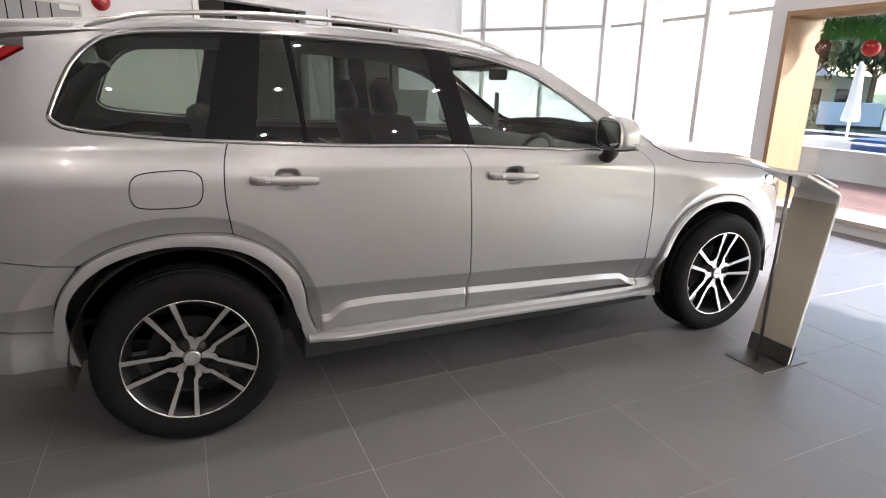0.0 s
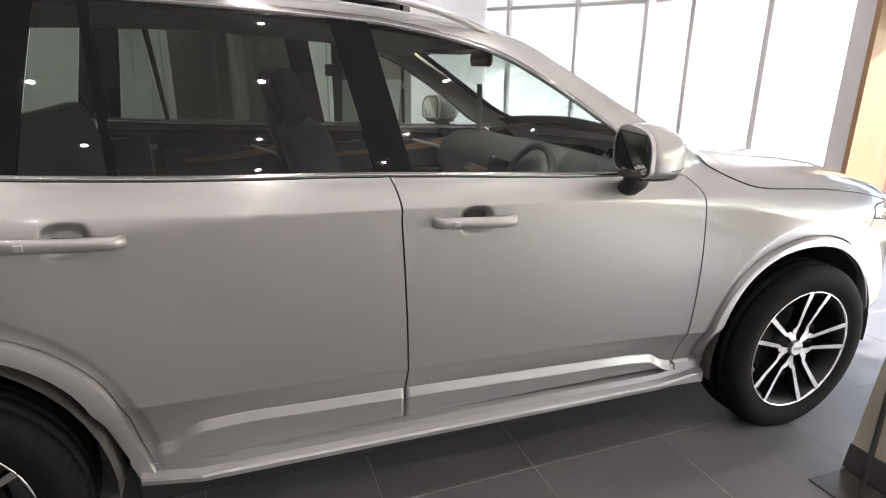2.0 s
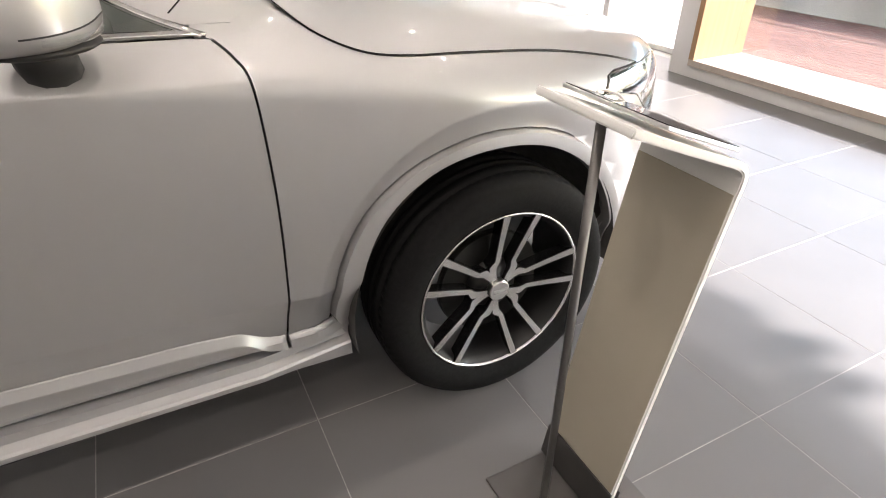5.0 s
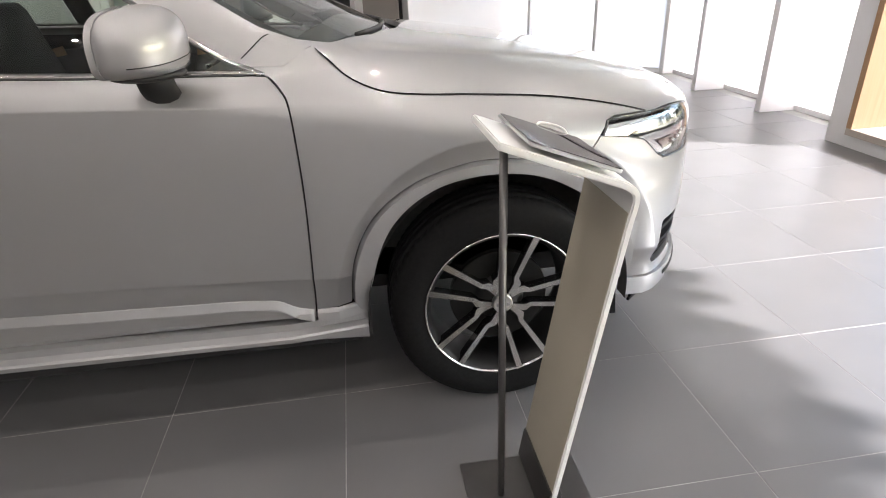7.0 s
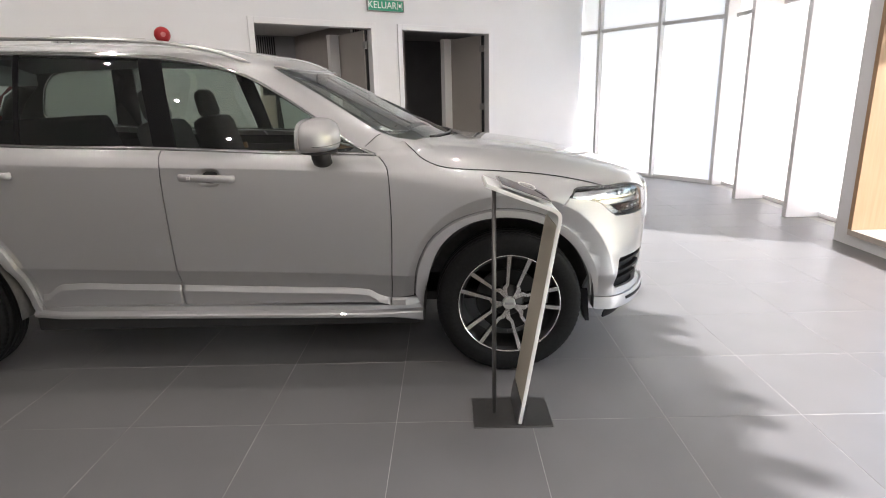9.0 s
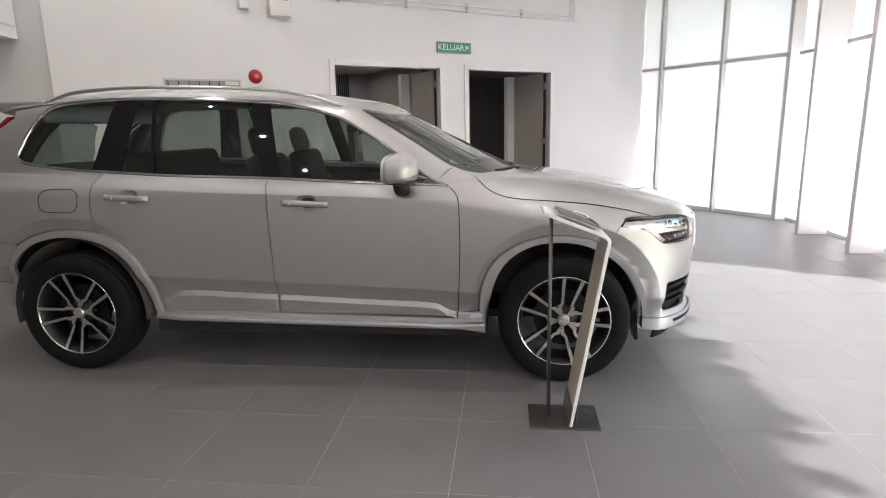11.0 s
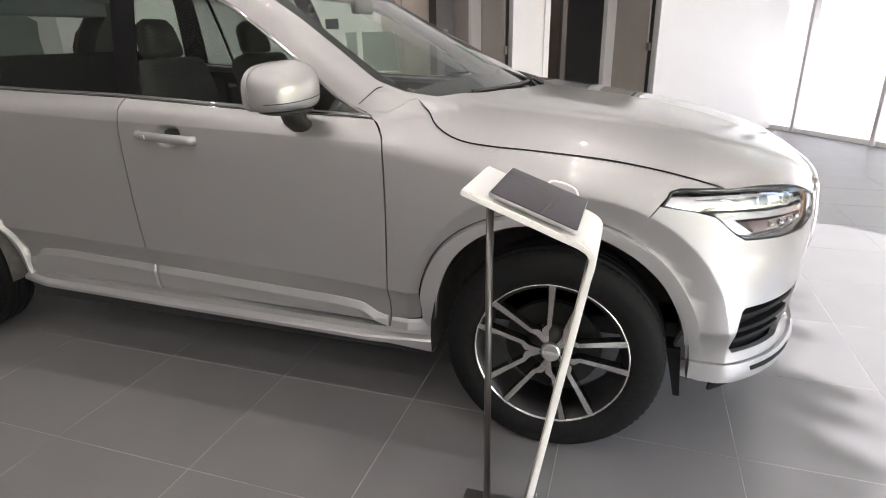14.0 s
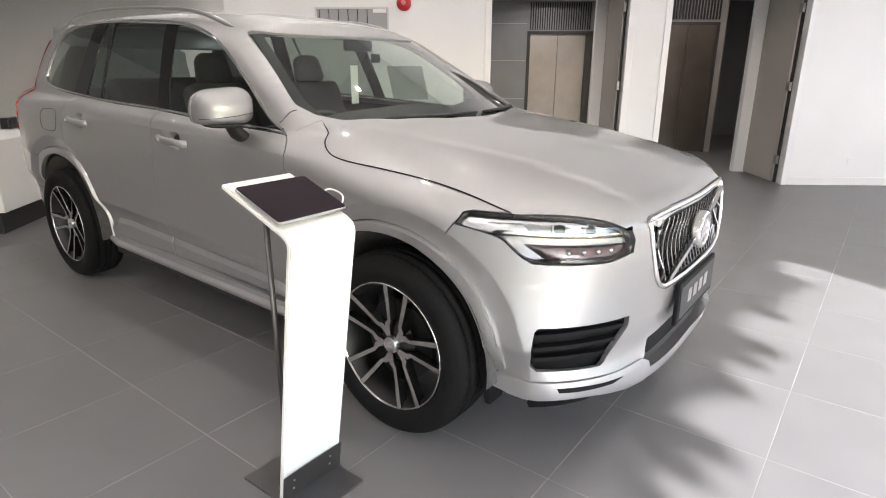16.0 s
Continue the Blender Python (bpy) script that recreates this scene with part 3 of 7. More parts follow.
w = wall_box("switch_box", 1.685, 1.955, 2.855, 3.17, 0.12, "grey steel electrical switch box", "switch box")
part("knob", boxes(((1.88, WALL_U - 0.145, 3.05), (1.90, WALL_U - 0.127, 3.07))), BLACK, w)
wall_box("sensor_box", 1.33, 1.45, 2.925, 3.06, 0.07, "small grey sensor box with short stub", "sensor")
pipe = thing("conduit", "white painted twin conduit pipe with bends", "pipe", at=BACK)
for dz, end in ((0.0, 6.70), (0.07, 6.62)):
    bm = bmesh.new()
    line = smooth_line([(1.96, WALL_U - 0.03, 3.14 + dz), (4.2, WALL_U - 0.03, 3.14 + dz), (end - 0.12, WALL_U - 0.03, 3.13 + dz), (end - 0.02, WALL_U - 0.03, 3.17 + dz), (end, WALL_U - 0.03, 3.28 + dz), (end, WALL_U - 0.03, TOP)], 6)
    sweep(bm, line, circle(0.014, 8), up=Vector((0, 1, 0)))
    part("tube", bm, TRIM, pipe, smooth=True)
for s in (2.6, 3.6, 4.6, 5.6):
    part("clip", boxes(((s, WALL_U - 0.05, 3.115), (s + 0.03, WALL_U - 0.001, 3.235)), bevel=0.003), ALU, pipe)
socket = thing("wall_socket", "small white wall socket plate", "socket", at=BACK)
part("plate", boxes(((7.02, WALL_U - 0.012, 0.27), (7.10, WALL_U - 0.001, 0.35)), bevel=0.003), TRIM, socket)

# counter by the left wall
counter = thing("counter", "white counter with a recessed black plinth", "counter", at=pose(-3.1, -0.03, 0, 0, 0, 133.5))
part("plinth", boxes(((-1.6, -0.5, 0), (0.0, 0.0, 0.19))), BLACK, counter)
part("body", boxes(((-1.62, -0.55, 0.19), (0.03, 0.02, 0.80)), bevel=0.006), WHITE, counter)
device = thing("card_terminal", "small black rounded terminal on the counter", "terminal", at=pose(-2.735, -0.325, 0.80, 0, 0, 133.5))
part("case", boxes(((-0.16, -0.1, 0.0), (0.06, 0.0, 0.12)), bevel=0.02), GLOSS_BLACK, device)
part("edge", boxes(((-0.165, -0.105, 0.0), (0.065, 0.004, 0.012)), bevel=0.004), SATIN, device)

# ---------------------------------------------------------------- the car: skin and panel tools
def lerp_curve(pairs):
    """A smooth curve through (key, value) pairs."""
    xs = np.array([p[0] for p in pairs], float)
    ys = np.array([p[1] for p in pairs], float)
    m = np.gradient(ys, xs)
    def f(x):
        x = np.clip(np.asarray(x, float), xs[0], xs[-1])
        i = np.clip(np.searchsorted(xs, x) - 1, 0, len(xs) - 2)
        h = xs[i + 1] - xs[i]
        t = (x - xs[i]) / h
        return ((2 * t**3 - 3 * t**2 + 1) * ys[i] + (t**3 - 2 * t**2 + t) * h * m[i]
                + (3 * t**2 - 2 * t**3) * ys[i + 1] + (t**3 - t**2) * h * m[i + 1])
    return f


SHOULDER = lerp_curve([(-1.2, 1.20), (-0.6, 1.190), (-0.13, 1.180), (0.48, 1.142), (1.04, 1.113), (1.73, 1.089), (2.39, 1.060), (3.0, 1.03), (3.9, 1.0)])
LOW_CREASE = -0.525
SIDE_LOW = lerp_curve([(-1.2, -0.14), (-0.9, -0.085), (-0.75, -0.055), (-0.65, -0.050), (-0.585, -0.031), (LOW_CREASE, 0.0)])
SIDE_MID = lerp_curve([(LOW_CREASE, 0.0), (-0.40, 0.0065), (-0.26, 0.0095), (-0.13, 0.0070), (0.0, 0.0)])
SIDE_WING = lerp_curve([(0.0, 0.0), (0.015, -0.0025), (0.03, -0.008), (0.05, -0.019), (0.08, -0.045), (0.12, -0.09), (0.2, -0.20), (0.6, -0.80)])
SIDE_HIGH = lerp_curve([(0.0, 0.0), (0.015, -0.0055), (0.03, -0.0115), (0.045, -0.020), (0.06, -0.036), (0.08, -0.075), (0.12, -0.13), (0.2, -0.27), (0.6, -0.95)])


def SIDE(r, x):
    """Half width against the height over the shoulder line, with a crease at the shoulder and one low on the doors."""
    return np.where(r < LOW_CREASE, SIDE_LOW(r), np.where(r < 0, SIDE_MID(r), SIDE_HIGH(r) + (SIDE_WING(r) - SIDE_HIGH(r)) * np.clip((x - 2.3) / 0.3, 0, 1)))


def flare(x, z, wheel):
    """Above zero outside the crease round a wheel arch."""
    wide = np.where(x < wheel, 0.535, 0.56) if wheel > 1 else np.where(x < wheel, 0.62, 0.56)
    return ((np.abs(x - wheel) / wide)**2.2 + (np.abs(z - 0.36) / (0.575 if wheel > 1 else 0.612))**2.2)**(1 / 2.2) - 1.0


BONNET = lerp_curve([(1.6, 1.305), (2.2, 1.250), (2.6, 1.204), (2.9, 1.165), (3.2, 1.122), (3.45, 1.073), (3.6, 1.033), (3.75, 0.980), (3.9, 0.90)])
ROOF = lerp_curve([(-1.0, 1.66), (-0.6, 1.71), (0.0, 1.752), (0.5, 1.76), (1.0, 1.742), (1.5, 1.694), (1.9, 1.625), (2.3, 1.52)])
NOSE = lerp_curve([(0.15, 3.74), (0.27, 3.83), (0.33, 3.85), (0.42, 3.82), (0.55, 3.835), (0.8, 3.85), (0.92, 3.83), (1.05, 3.74)])
TAIL = lerp_curve([(0.2, -0.90), (0.35, -1.02), (0.6, -1.08), (0.9, -1.06), (1.15, -1.02), (1.4, -0.92), (1.6, -0.74), (1.8, -0.60)])


def smooth_max(a, b, k):
    h = np.clip(0.5 + 0.5 * (a - b) / k, 0, 1)
    return b + (a - b) * h + k * h * (1 - h)


def ends(x, h, w, z):
    """The plan outline of half width w, rounded off at nose and tail."""
    front = np.clip((x - 2.95) / (NOSE(z) - 2.95), 0, None)
    back = np.clip((x + 0.25) / (TAIL(z) + 0.25), 0, None)
    r = (np.clip(h / w, 0, None)**3.0 + front**3.0 + back**4.2)**(1 / 3.0)
    return (r - 1) * w


def bonnet_top(x, h):
    """Height of the bonnet: nearly flat, rolling off at the wings, with a soft crease between middle and flank."""
    u = h / 0.9
    k = np.clip((0.63 - 0.12 * (x - 2.6) - h) / 0.04 + 0.5, 0, 1)
    return BONNET(x) - 0.030 * u**2 - 0.090 * u**6 - 0.008 * (1 - k * k * (3 - 2 * k))


def half_width(x, z):
    w = 0.932 + SIDE(z - SHOULDER(x), x)
    w = w + 0.012 * np.exp(-((x - 2.98) / 0.42)**2) + 0.004 * np.exp(-(x / 0.45)**2) - 0.010 * np.exp(-((x - 1.4) / 0.7)**2)
    w = w + 0.045 * np.clip((x - 3.1) / 0.4, 0, 1) * np.clip((0.75 - z) / 0.25, 0, 1)
    for wheel in (0.0, 2.986):
        q = flare(x, z, wheel)
        w = w + np.where(q > 0, 0.010 * np.exp(-(q / 0.30)**2), 0.010 - 0.23 * np.clip(-q, 0, 0.16))
    return w


def lower_body(x, h, z):
    side = ends(x, h, half_width(x, z), z)
    top = z - bonnet_top(x, h)
    return smooth_max(side, top * 0.9, 0.05)


def upper_body(x, h, z):
    zc = np.clip(z, 1.12, None)
    w = 0.852 - 0.28 * (zc - 1.16) - 0.16 * np.clip(z - 1.16, 0, None)**2 - 0.05 * np.clip(-x, 0, None)**1.5 - 1.55 * np.clip(x - 2.32, 0, None)**1.7
    side = ends(np.minimum(x, 2.9), h, w, z)
    top = z - (ROOF(x) - 0.075 * (h / 0.66)**2.5)
    glass = (x - (2.70 - (z - 1.2) * 1.94 - 0.42 * h**2)) * 0.45
    return np.maximum(smooth_max(smooth_max(side, top, 0.05), glass, 0.014), 1.10 - z)


def body(x, y, z):
    """Below zero inside the car's skin."""
    h = np.abs(y)
    a, b = lower_body(x, h, z), upper_body(x, h, z)
    k = 0.012 + 0.028 * np.clip((x - 2.2) / 0.2, 0, 1)
    return -smooth_max(-a, -b, k)


def cast(origin, way, far, skin=None):
    """Where rays from far off first meet the skin: bisection after a coarse march."""
    skin = skin or body
    o, w = np.atleast_2d(np.asarray(origin, float)), np.atleast_2d(np.asarray(way, float))
    o, w = np.broadcast_arrays(o, w)
    hit = np.full(len(o), far)
    steps = np.linspace(0, far, 140)
    open_ = np.ones(len(o), bool)
    for a, b in zip(steps[:-1], steps[1:]):
        p = o + w * b
        inside = open_ & (skin(p[:, 0], p[:, 1], p[:, 2]) < 0)
        if inside.any():
            lo, hi = np.full(inside.sum(), a), np.full(inside.sum(), b)
            for _ in range(18):
                m = (lo + hi) / 2
                p = o[inside] + w[inside] * m[:, None]
                s = skin(p[:, 0], p[:, 1], p[:, 2]) < 0
                hi, lo = np.where(s, m, hi), np.where(s, lo, m)
            hit[inside] = hi
            open_ &= ~inside
        if not open_.any():
            break
    return o + w * hit[:, None], ~open_


def normal_at(p, skin):
    e = 0.002
    n = np.stack([skin(p[:, 0] + d[0], p[:, 1] + d[1], p[:, 2] + d[2]) - skin(p[:, 0] - d[0], p[:, 1] - d[1], p[:, 2] - d[2])
                  for d in ((e, 0, 0), (0, e, 0), (0, 0, e))], 1)
    return n / np.maximum(np.linalg.norm(n, axis=1, keepdims=True), 1e-9)


def glass_skin(x, y, z):
    return upper_body(x, np.abs(y), z)


def from_side(s):
    def place(a, b):
        o = np.stack([a, np.full_like(a, s * 1.1), b + SHOULDER(a)], 1)
        p, _ = cast(o, (0, -s, 0), 0.8)
        return p, normal_at(p, body)
    return place


def from_corner(s, axis=2.6):
    """a: degrees round from the flank (0) to the nose (90); b: height."""
    def place(a, b):
        r = np.radians(a)
        d = np.stack([np.sin(r), s * np.cos(r), np.zeros_like(a)], 1)
        o = np.array([axis, 0, 0]) + 2.2 * d
        o[:, 2] = b
        p, _ = cast(o, -d, 2.2, lambda x, y, z: lower_body(x, np.abs(y), z))
        return p, normal_at(p, body)
    return place


def from_above(axis):
    """a: x; b: degrees over the top, 0 at the right flank and 180 at the left."""
    def place(a, b):
        r = np.radians(b)
        d = np.stack([np.zeros_like(a), -np.cos(r), np.sin(r)], 1)
        o = np.stack([a, np.zeros_like(a), np.full_like(a, axis)], 1) + 1.6 * d
        p, _ = cast(o, -d, 1.6)
        return p, normal_at(p, body)
    return place


def from_front(skin, back=False):
    k = -1 if back else 1
    def place(a, b):
        o = np.stack([np.full_like(a, 1.4 + k * 2.8), a, b], 1)
        p, _ = cast(o, (-k, 0, 0), 3.6, skin)
        return p, normal_at(p, skin)
    return place


def inset(poly, g):
    P = np.array(poly, float)
    area = np.sum(P[:, 0] * np.roll(P[:, 1], -1) - np.roll(P[:, 0], -1) * P[:, 1])
    if area < 0:
        P = P[::-1]
    a, b = P - np.roll(P, 1, 0), np.roll(P, -1, 0) - P
    a, b = (v / np.maximum(np.linalg.norm(v, axis=1, keepdims=True), 1e-9) for v in (a, b))
    n = np.stack([-(a[:, 1] + b[:, 1]), a[:, 0] + b[:, 0]], 1)
    n /= np.maximum(np.linalg.norm(n, axis=1, keepdims=True), 1e-6)
    return P + n * g


def patch(polys, step, place, lip=0.012, gap=0.0018, offset=0.0, creases=()):
    """A curved sheet: flat outlines, cut into a grid, laid on the skin, with its edges turned in."""
    bm = bmesh.new()
    for poly in polys:
        q = inset(poly, gap if len(polys) == 1 else 0.0)
        keep = [q[0]]
        for p in q[1:]:
            if np.hypot(*(p - keep[-1])) > 1e-4:
                keep.append(p)
        bm.faces.new([bm.verts.new((x, y, 0)) for x, y in keep])
    co = np.array([v.co[:2] for v in bm.verts])
    lo, hi = co.min(0), co.max(0)
    for axis in (0, 1):
        no = (1, 0, 0) if axis == 0 else (0, 1, 0)
        k = math.ceil(lo[axis] / step[axis]) * step[axis]
        while k < hi[axis]:
            c = (k, 0, 0) if axis == 0 else (0, k, 0)
            bmesh.ops.bisect_plane(bm, geom=bm.verts[:] + bm.edges[:] + bm.faces[:], plane_co=c, plane_no=no)
            k += step[axis]
    bmesh.ops.remove_doubles(bm, verts=bm.verts, dist=2e-5)
    for crease in creases:
        for side in (-0.004, 0.004):
            bm.verts.index_update()
            co = np.array([v.co[:2] for v in bm.verts])
            val = (crease(co[:, 0], co[:, 1]) + side).tolist()
            if min(val) > 0 or max(val) < 0:
                continue
            cut = []
            for e in list(bm.edges):
                f, g = val[e.verts[0].index], val[e.verts[1].index]
                if f * g < 0 and min(abs(f), abs(g)) > 1e-4:
                    cut.append((e, f / (f - g)))
            new_verts = [bmesh.utils.edge_split(e, e.verts[0], k)[1] for e, k in cut]
            if new_verts:
                bmesh.ops.connect_verts(bm, verts=new_verts)
    bm.verts.ensure_lookup_table()
    co = np.array([v.co[:2] for v in bm.verts])
    P, N = place(co[:, 0].copy(), co[:, 1].copy())
    off = offset(co[:, 0], co[:, 1]) if callable(offset) else offset
    if creases:
        M = N.copy()
        if callable(offset):
            e = 0.003
            M[:, 0] -= (offset(co[:, 0] + e, co[:, 1]) - offset(co[:, 0] - e, co[:, 1])) / (2 * e)
            M[:, 2] -= (offset(co[:, 0], co[:, 1] + e) - offset(co[:, 0], co[:, 1] - e)) / (2 * e)
            M /= np.linalg.norm(M, axis=1, keepdims=True)
        lay = bm.verts.layers.float_vector.new("skin_normal")
        for v, n in zip(bm.verts, M):
            v[lay] = n
    P = P + N * (np.asarray(off).reshape(-1, 1) if np.ndim(off) else off)
    for v, p in zip(bm.verts, P):
        v.co = p
    bm.normal_update()
    tot = sum(f.calc_area() * f.normal.dot(Vector(N[f.verts[0].index])) for f in bm.faces)
    if tot < 0:
        bmesh.ops.reverse_faces(bm, faces=bm.faces)
    for f in bm.faces:
        f.smooth = True
    if lip:
        rim = [e for e in bm.edges if len(e.link_faces) == 1]
        for e in rim:
            e.smooth = False
        pts = {v.index: v for e in rim for v in e.verts}
        where = {tuple(round(c, 6) for c in v.co): Vector(N[i]) for i, v in pts.items()}
        out = bmesh.ops.extrude_edge_only(bm, edges=rim)
        for g in out["geom"]:
            if isinstance(g, bmesh.types.BMVert):
                n = where.get(tuple(round(c, 6) for c in g.co))
                if n is not None:
                    g.co = g.co - n * lip
            elif isinstance(g, bmesh.types.BMFace):
                g.smooth = False
    return bm


def xr(pts, n=5, straight=False):
    """Outline points (x, height) on the flank as (x, height over the shoulder line)."""
    q = pts if straight else smooth_line(pts, n)
    return [(x, z - float(SHOULDER(x))) for x, z in q]


def th(x, h, axis=2.6):
    return math.degrees(math.atan2(x - axis, h))


CREASES = (lambda x, r: r, lambda x, r: r - LOW_CREASE, lambda x, r: 0.5 * flare(x, r + SHOULDER(x), 0.0), lambda x, r: 0.5 * flare(x, r + SHOULDER(x), 2.986))


def panel(name, outline, s, mat, parent, label="", offset=0.0, lip=0.012, gap=0.0026, step=(0.03, 0.018), creases=()):
    ob = part(name, patch([outline], step, from_side(s), lip, gap, offset, creases), mat, parent, label, keep=True)
    if creases:
        skin_shading(ob)
    return ob


def skin_shading(ob):
    """Shades a sheet by the normals of the skin, so that creases stay crisp."""
    me = ob.data
    n = np.zeros(len(me.vertices) * 3)
    me.attributes["skin_normal"].data.foreach_get("vector", n)
    n = n.reshape(-1, 3)
    out = []
    for p in me.polygons:
        for v in p.vertices:
            out.append(tuple(n[v]) if p.use_smooth else tuple(p.normal))
    me.normals_split_custom_set(out)


# outlines on the flank, front to back
BELT = [(2.335, 1.136), (1.92, 1.152), (1.72, 1.162), (1.23, 1.188), (0.79, 1.203), (0.45, 1.220), (0.06, 1.246), (-0.24, 1.278)]
FRONT_SEAM = [(2.340, 1.133), (2.372, 1.100), (2.392, 1.055), (2.399, 0.917), (2.399, 0.759), (2.389, 0.532), (2.376, 0.366)]
MID_SEAM = [(1.262, 1.187), (1.277, 1.10), (1.275, 1.06), (1.281, 0.872), (1.287, 0.666), (1.289, 0.49), (1.281, 0.376)]
REAR_SEAM = [(0.220, 1.236), (0.195, 1.165), (0.187, 1.035), (0.202, 0.885)]
ARCH_F_IN = [(2.542, 0.296), (2.551, 0.413), (2.604, 0.610), (2.678, 0.723), (2.794, 0.797), (2.938, 0.823), (3.080, 0.809), (3.200, 0.756), (3.305, 0.668), (3.371, 0.559), (3.402, 0.46), (3.414, 0.385)]
ARCH_F_OUT = [(2.498, 0.417), (2.519, 0.575), (2.588, 0.715), (2.706, 0.808), (2.851, 0.856), (2.965, 0.866), (3.107, 0.846), (3.240, 0.785), (3.345, 0.690), (3.415, 0.575), (3.444, 0.48), (3.456, 0.392)]
ARCH_R_IN = [(-0.400, 0.375), (-0.424, 0.510), (-0.415, 0.626), (-0.359, 0.723), (-0.259, 0.799), (-0.124, 0.841), (0.004, 0.850), (0.166, 0.825), (0.280, 0.772), (0.369, 0.683), (0.418, 0.575), (0.445, 0.470), (0.480, 0.372), (0.492, 0.335)]
ARCH_R_OUT = [(-0.476, 0.43), (-0.474, 0.530), (-0.430, 0.690), (-0.344, 0.803), (-0.281, 0.843), (-0.208, 0.871), (-0.099, 0.893), (0.01, 0.900), (0.150, 0.891), (0.202, 0.880), (0.328, 0.820), (0.434, 0.715), (0.480, 0.605), (0.500, 0.478), (0.525, 0.40), (0.545, 0.340)]
CLAD = lerp_curve([(0.45, 0.458), (0.56, 0.457), (0.59, 0.462), (0.625, 0.490), (0.66, 0.508), (0.72, 0.512), (1.02, 0.502), (1.31, 0.490), (1.68, 0.474), (1.97, 0.464), (2.22, 0.452), (2.265, 0.446), (2.32, 0.413), (2.37, 0.401), (2.45, 0.398), (2.60, 0.398)])
HOOD_LINE = [(2.472, 1.190), (2.505, 1.156), (2.558, 1.114), (2.645, 1.078), (2.75, 1.062), (2.90, 1.050), (3.10, 1.031), (3.24, 1.010), (3.355, 0.987), (3.455, 0.960)]
HOOD_SEAM = [(x, -float(cast((x, -1.1, z), (0, 1, 0), 0.8)[0][0][1]), z) for x, z in smooth_line(HOOD_LINE, 4)]
WIN_TOP = [(2.335, 0.868, 1.142), (2.205, 0.846, 1.204), (2.039, 0.806, 1.324), (1.867, 0.763, 1.437), (1.689, 0.720, 1.535), (1.504, 0.686, 1.594), (1.317, 0.662, 1.631), (1.171, 0.655, 1.645), (0.704, 0.645, 1.673), (0.336, 0.637, 1.683), (0.044, 0.640, 1.676), (-0.110, 0.655, 1.658), (-0.211, 0.682, 1.622), (-0.302, 0.719, 1.533), (-0.376, 0.776, 1.380), (-0.385, 0.80, 1.335), (-0.345, 0.84, 1.300), (-0.24, 0.86, 1.278)]


CUPS = ((1.513, 1.052), (0.430, 1.092))


def cup(x, r, cx, cz):
    """One at the rim of the cup behind a door handle, nought at its middle."""
    return ((np.abs(x - cx) / 0.058)**3.2 + (np.abs(r + SHOULDER(x) - cz) / 0.046)**3.2)**(1 / 3.2)


def dimples(x, r):
    """The shallow cups pressed into the doors behind the handles."""
    out = np.zeros_like(x)
    for cx, cz in CUPS:
        k = np.clip((1.0 - cup(x, r, cx, cz)) / 0.42, 0, 1)
        out = out - 0.024 * k * k * (3 - 2 * k)
    return out


CUP_EDGES = tuple((lambda x, r, c=c, q=q: 0.05 * (cup(x, r, *c) - q)) for c in CUPS for q in (1.02, 0.88, 0.74, 0.60))


def loft(rows, closed=False):
    """Strips between rows of points, each strip with its own edges, so that the folds stay crisp."""
    bm = bmesh.new()
    for a, b in zip(rows[:-1], rows[1:]):
        p, q = [bm.verts.new(v) for v in a], [bm.verts.new(v) for v in b]
        for i in range(len(p) - 1):
            bm.faces.new((p[i], p[i + 1], q[i + 1], q[i]))
    return bm


def cladding(a, b, s, parent, name="door_cladding"):
    """Raised lower cladding from a to b along the flank: a bright chamfer over an upright face."""
    xs = np.concatenate([[a - 0.0004], np.linspace(a, b, 70), [b + 0.0004]])
    top = CLAD(xs)
    rows = []
    for drop, out in ((-0.002, -0.002), (0.003, 0.0035), (0.029, 0.0195), (0.034, 0.0205), (None, 0.0165), (None, 0.006), (None, -0.04)):
        z = top - drop if drop is not None else np.full_like(xs, 0.392 if out > 0.01 else (0.374 if out > 0 else 0.370))
        y = half_width(xs, np.maximum(z, 0.40)) + out * np.clip((xs - 0.40) / 0.28, 0, 1)
        y[0] -= 0.02
        y[-1] -= 0.02
        rows.append([(x, s * h, v) for x, h, v in zip(xs, y, z)])
    bm = loft(rows)
    if s > 0:
        bmesh.ops.reverse_faces(bm, faces=bm.faces)
    return part(name, bm, PAINT, parent, "raised silver cladding", smooth=True)


CAR = pose(0, 0.055, 0)
car = thing("car", "silver seven-seat SUV with black window surrounds, parked", "car", at=CAR)


def arch_trim(inner, outer, s, wheel):
    """A smooth rounded band round a wheel opening."""
    ob = part("arch_trim", patch([xr(smooth_line(inner, 6) + smooth_line(outer, 6)[::-1], straight=True)], (0.03, 0.02), from_side(s), 0.024, 0.001, 0.020, [lambda a, b: 1.0 + 0.0 * a]), PAINT, car, "silver wheel arch trim", keep=True)
    lay = ob.data.attributes["skin_normal"].data
    for v in ob.data.vertices:
        away = Vector((v.co.x - wheel, 0, v.co.z - 0.373))
        bulge = (away.length - 0.49) * 4.0
        lay[v.index].vector = (away.normalized() * bulge + Vector((0, s, 0.04))).normalized()
    skin_shading(ob)


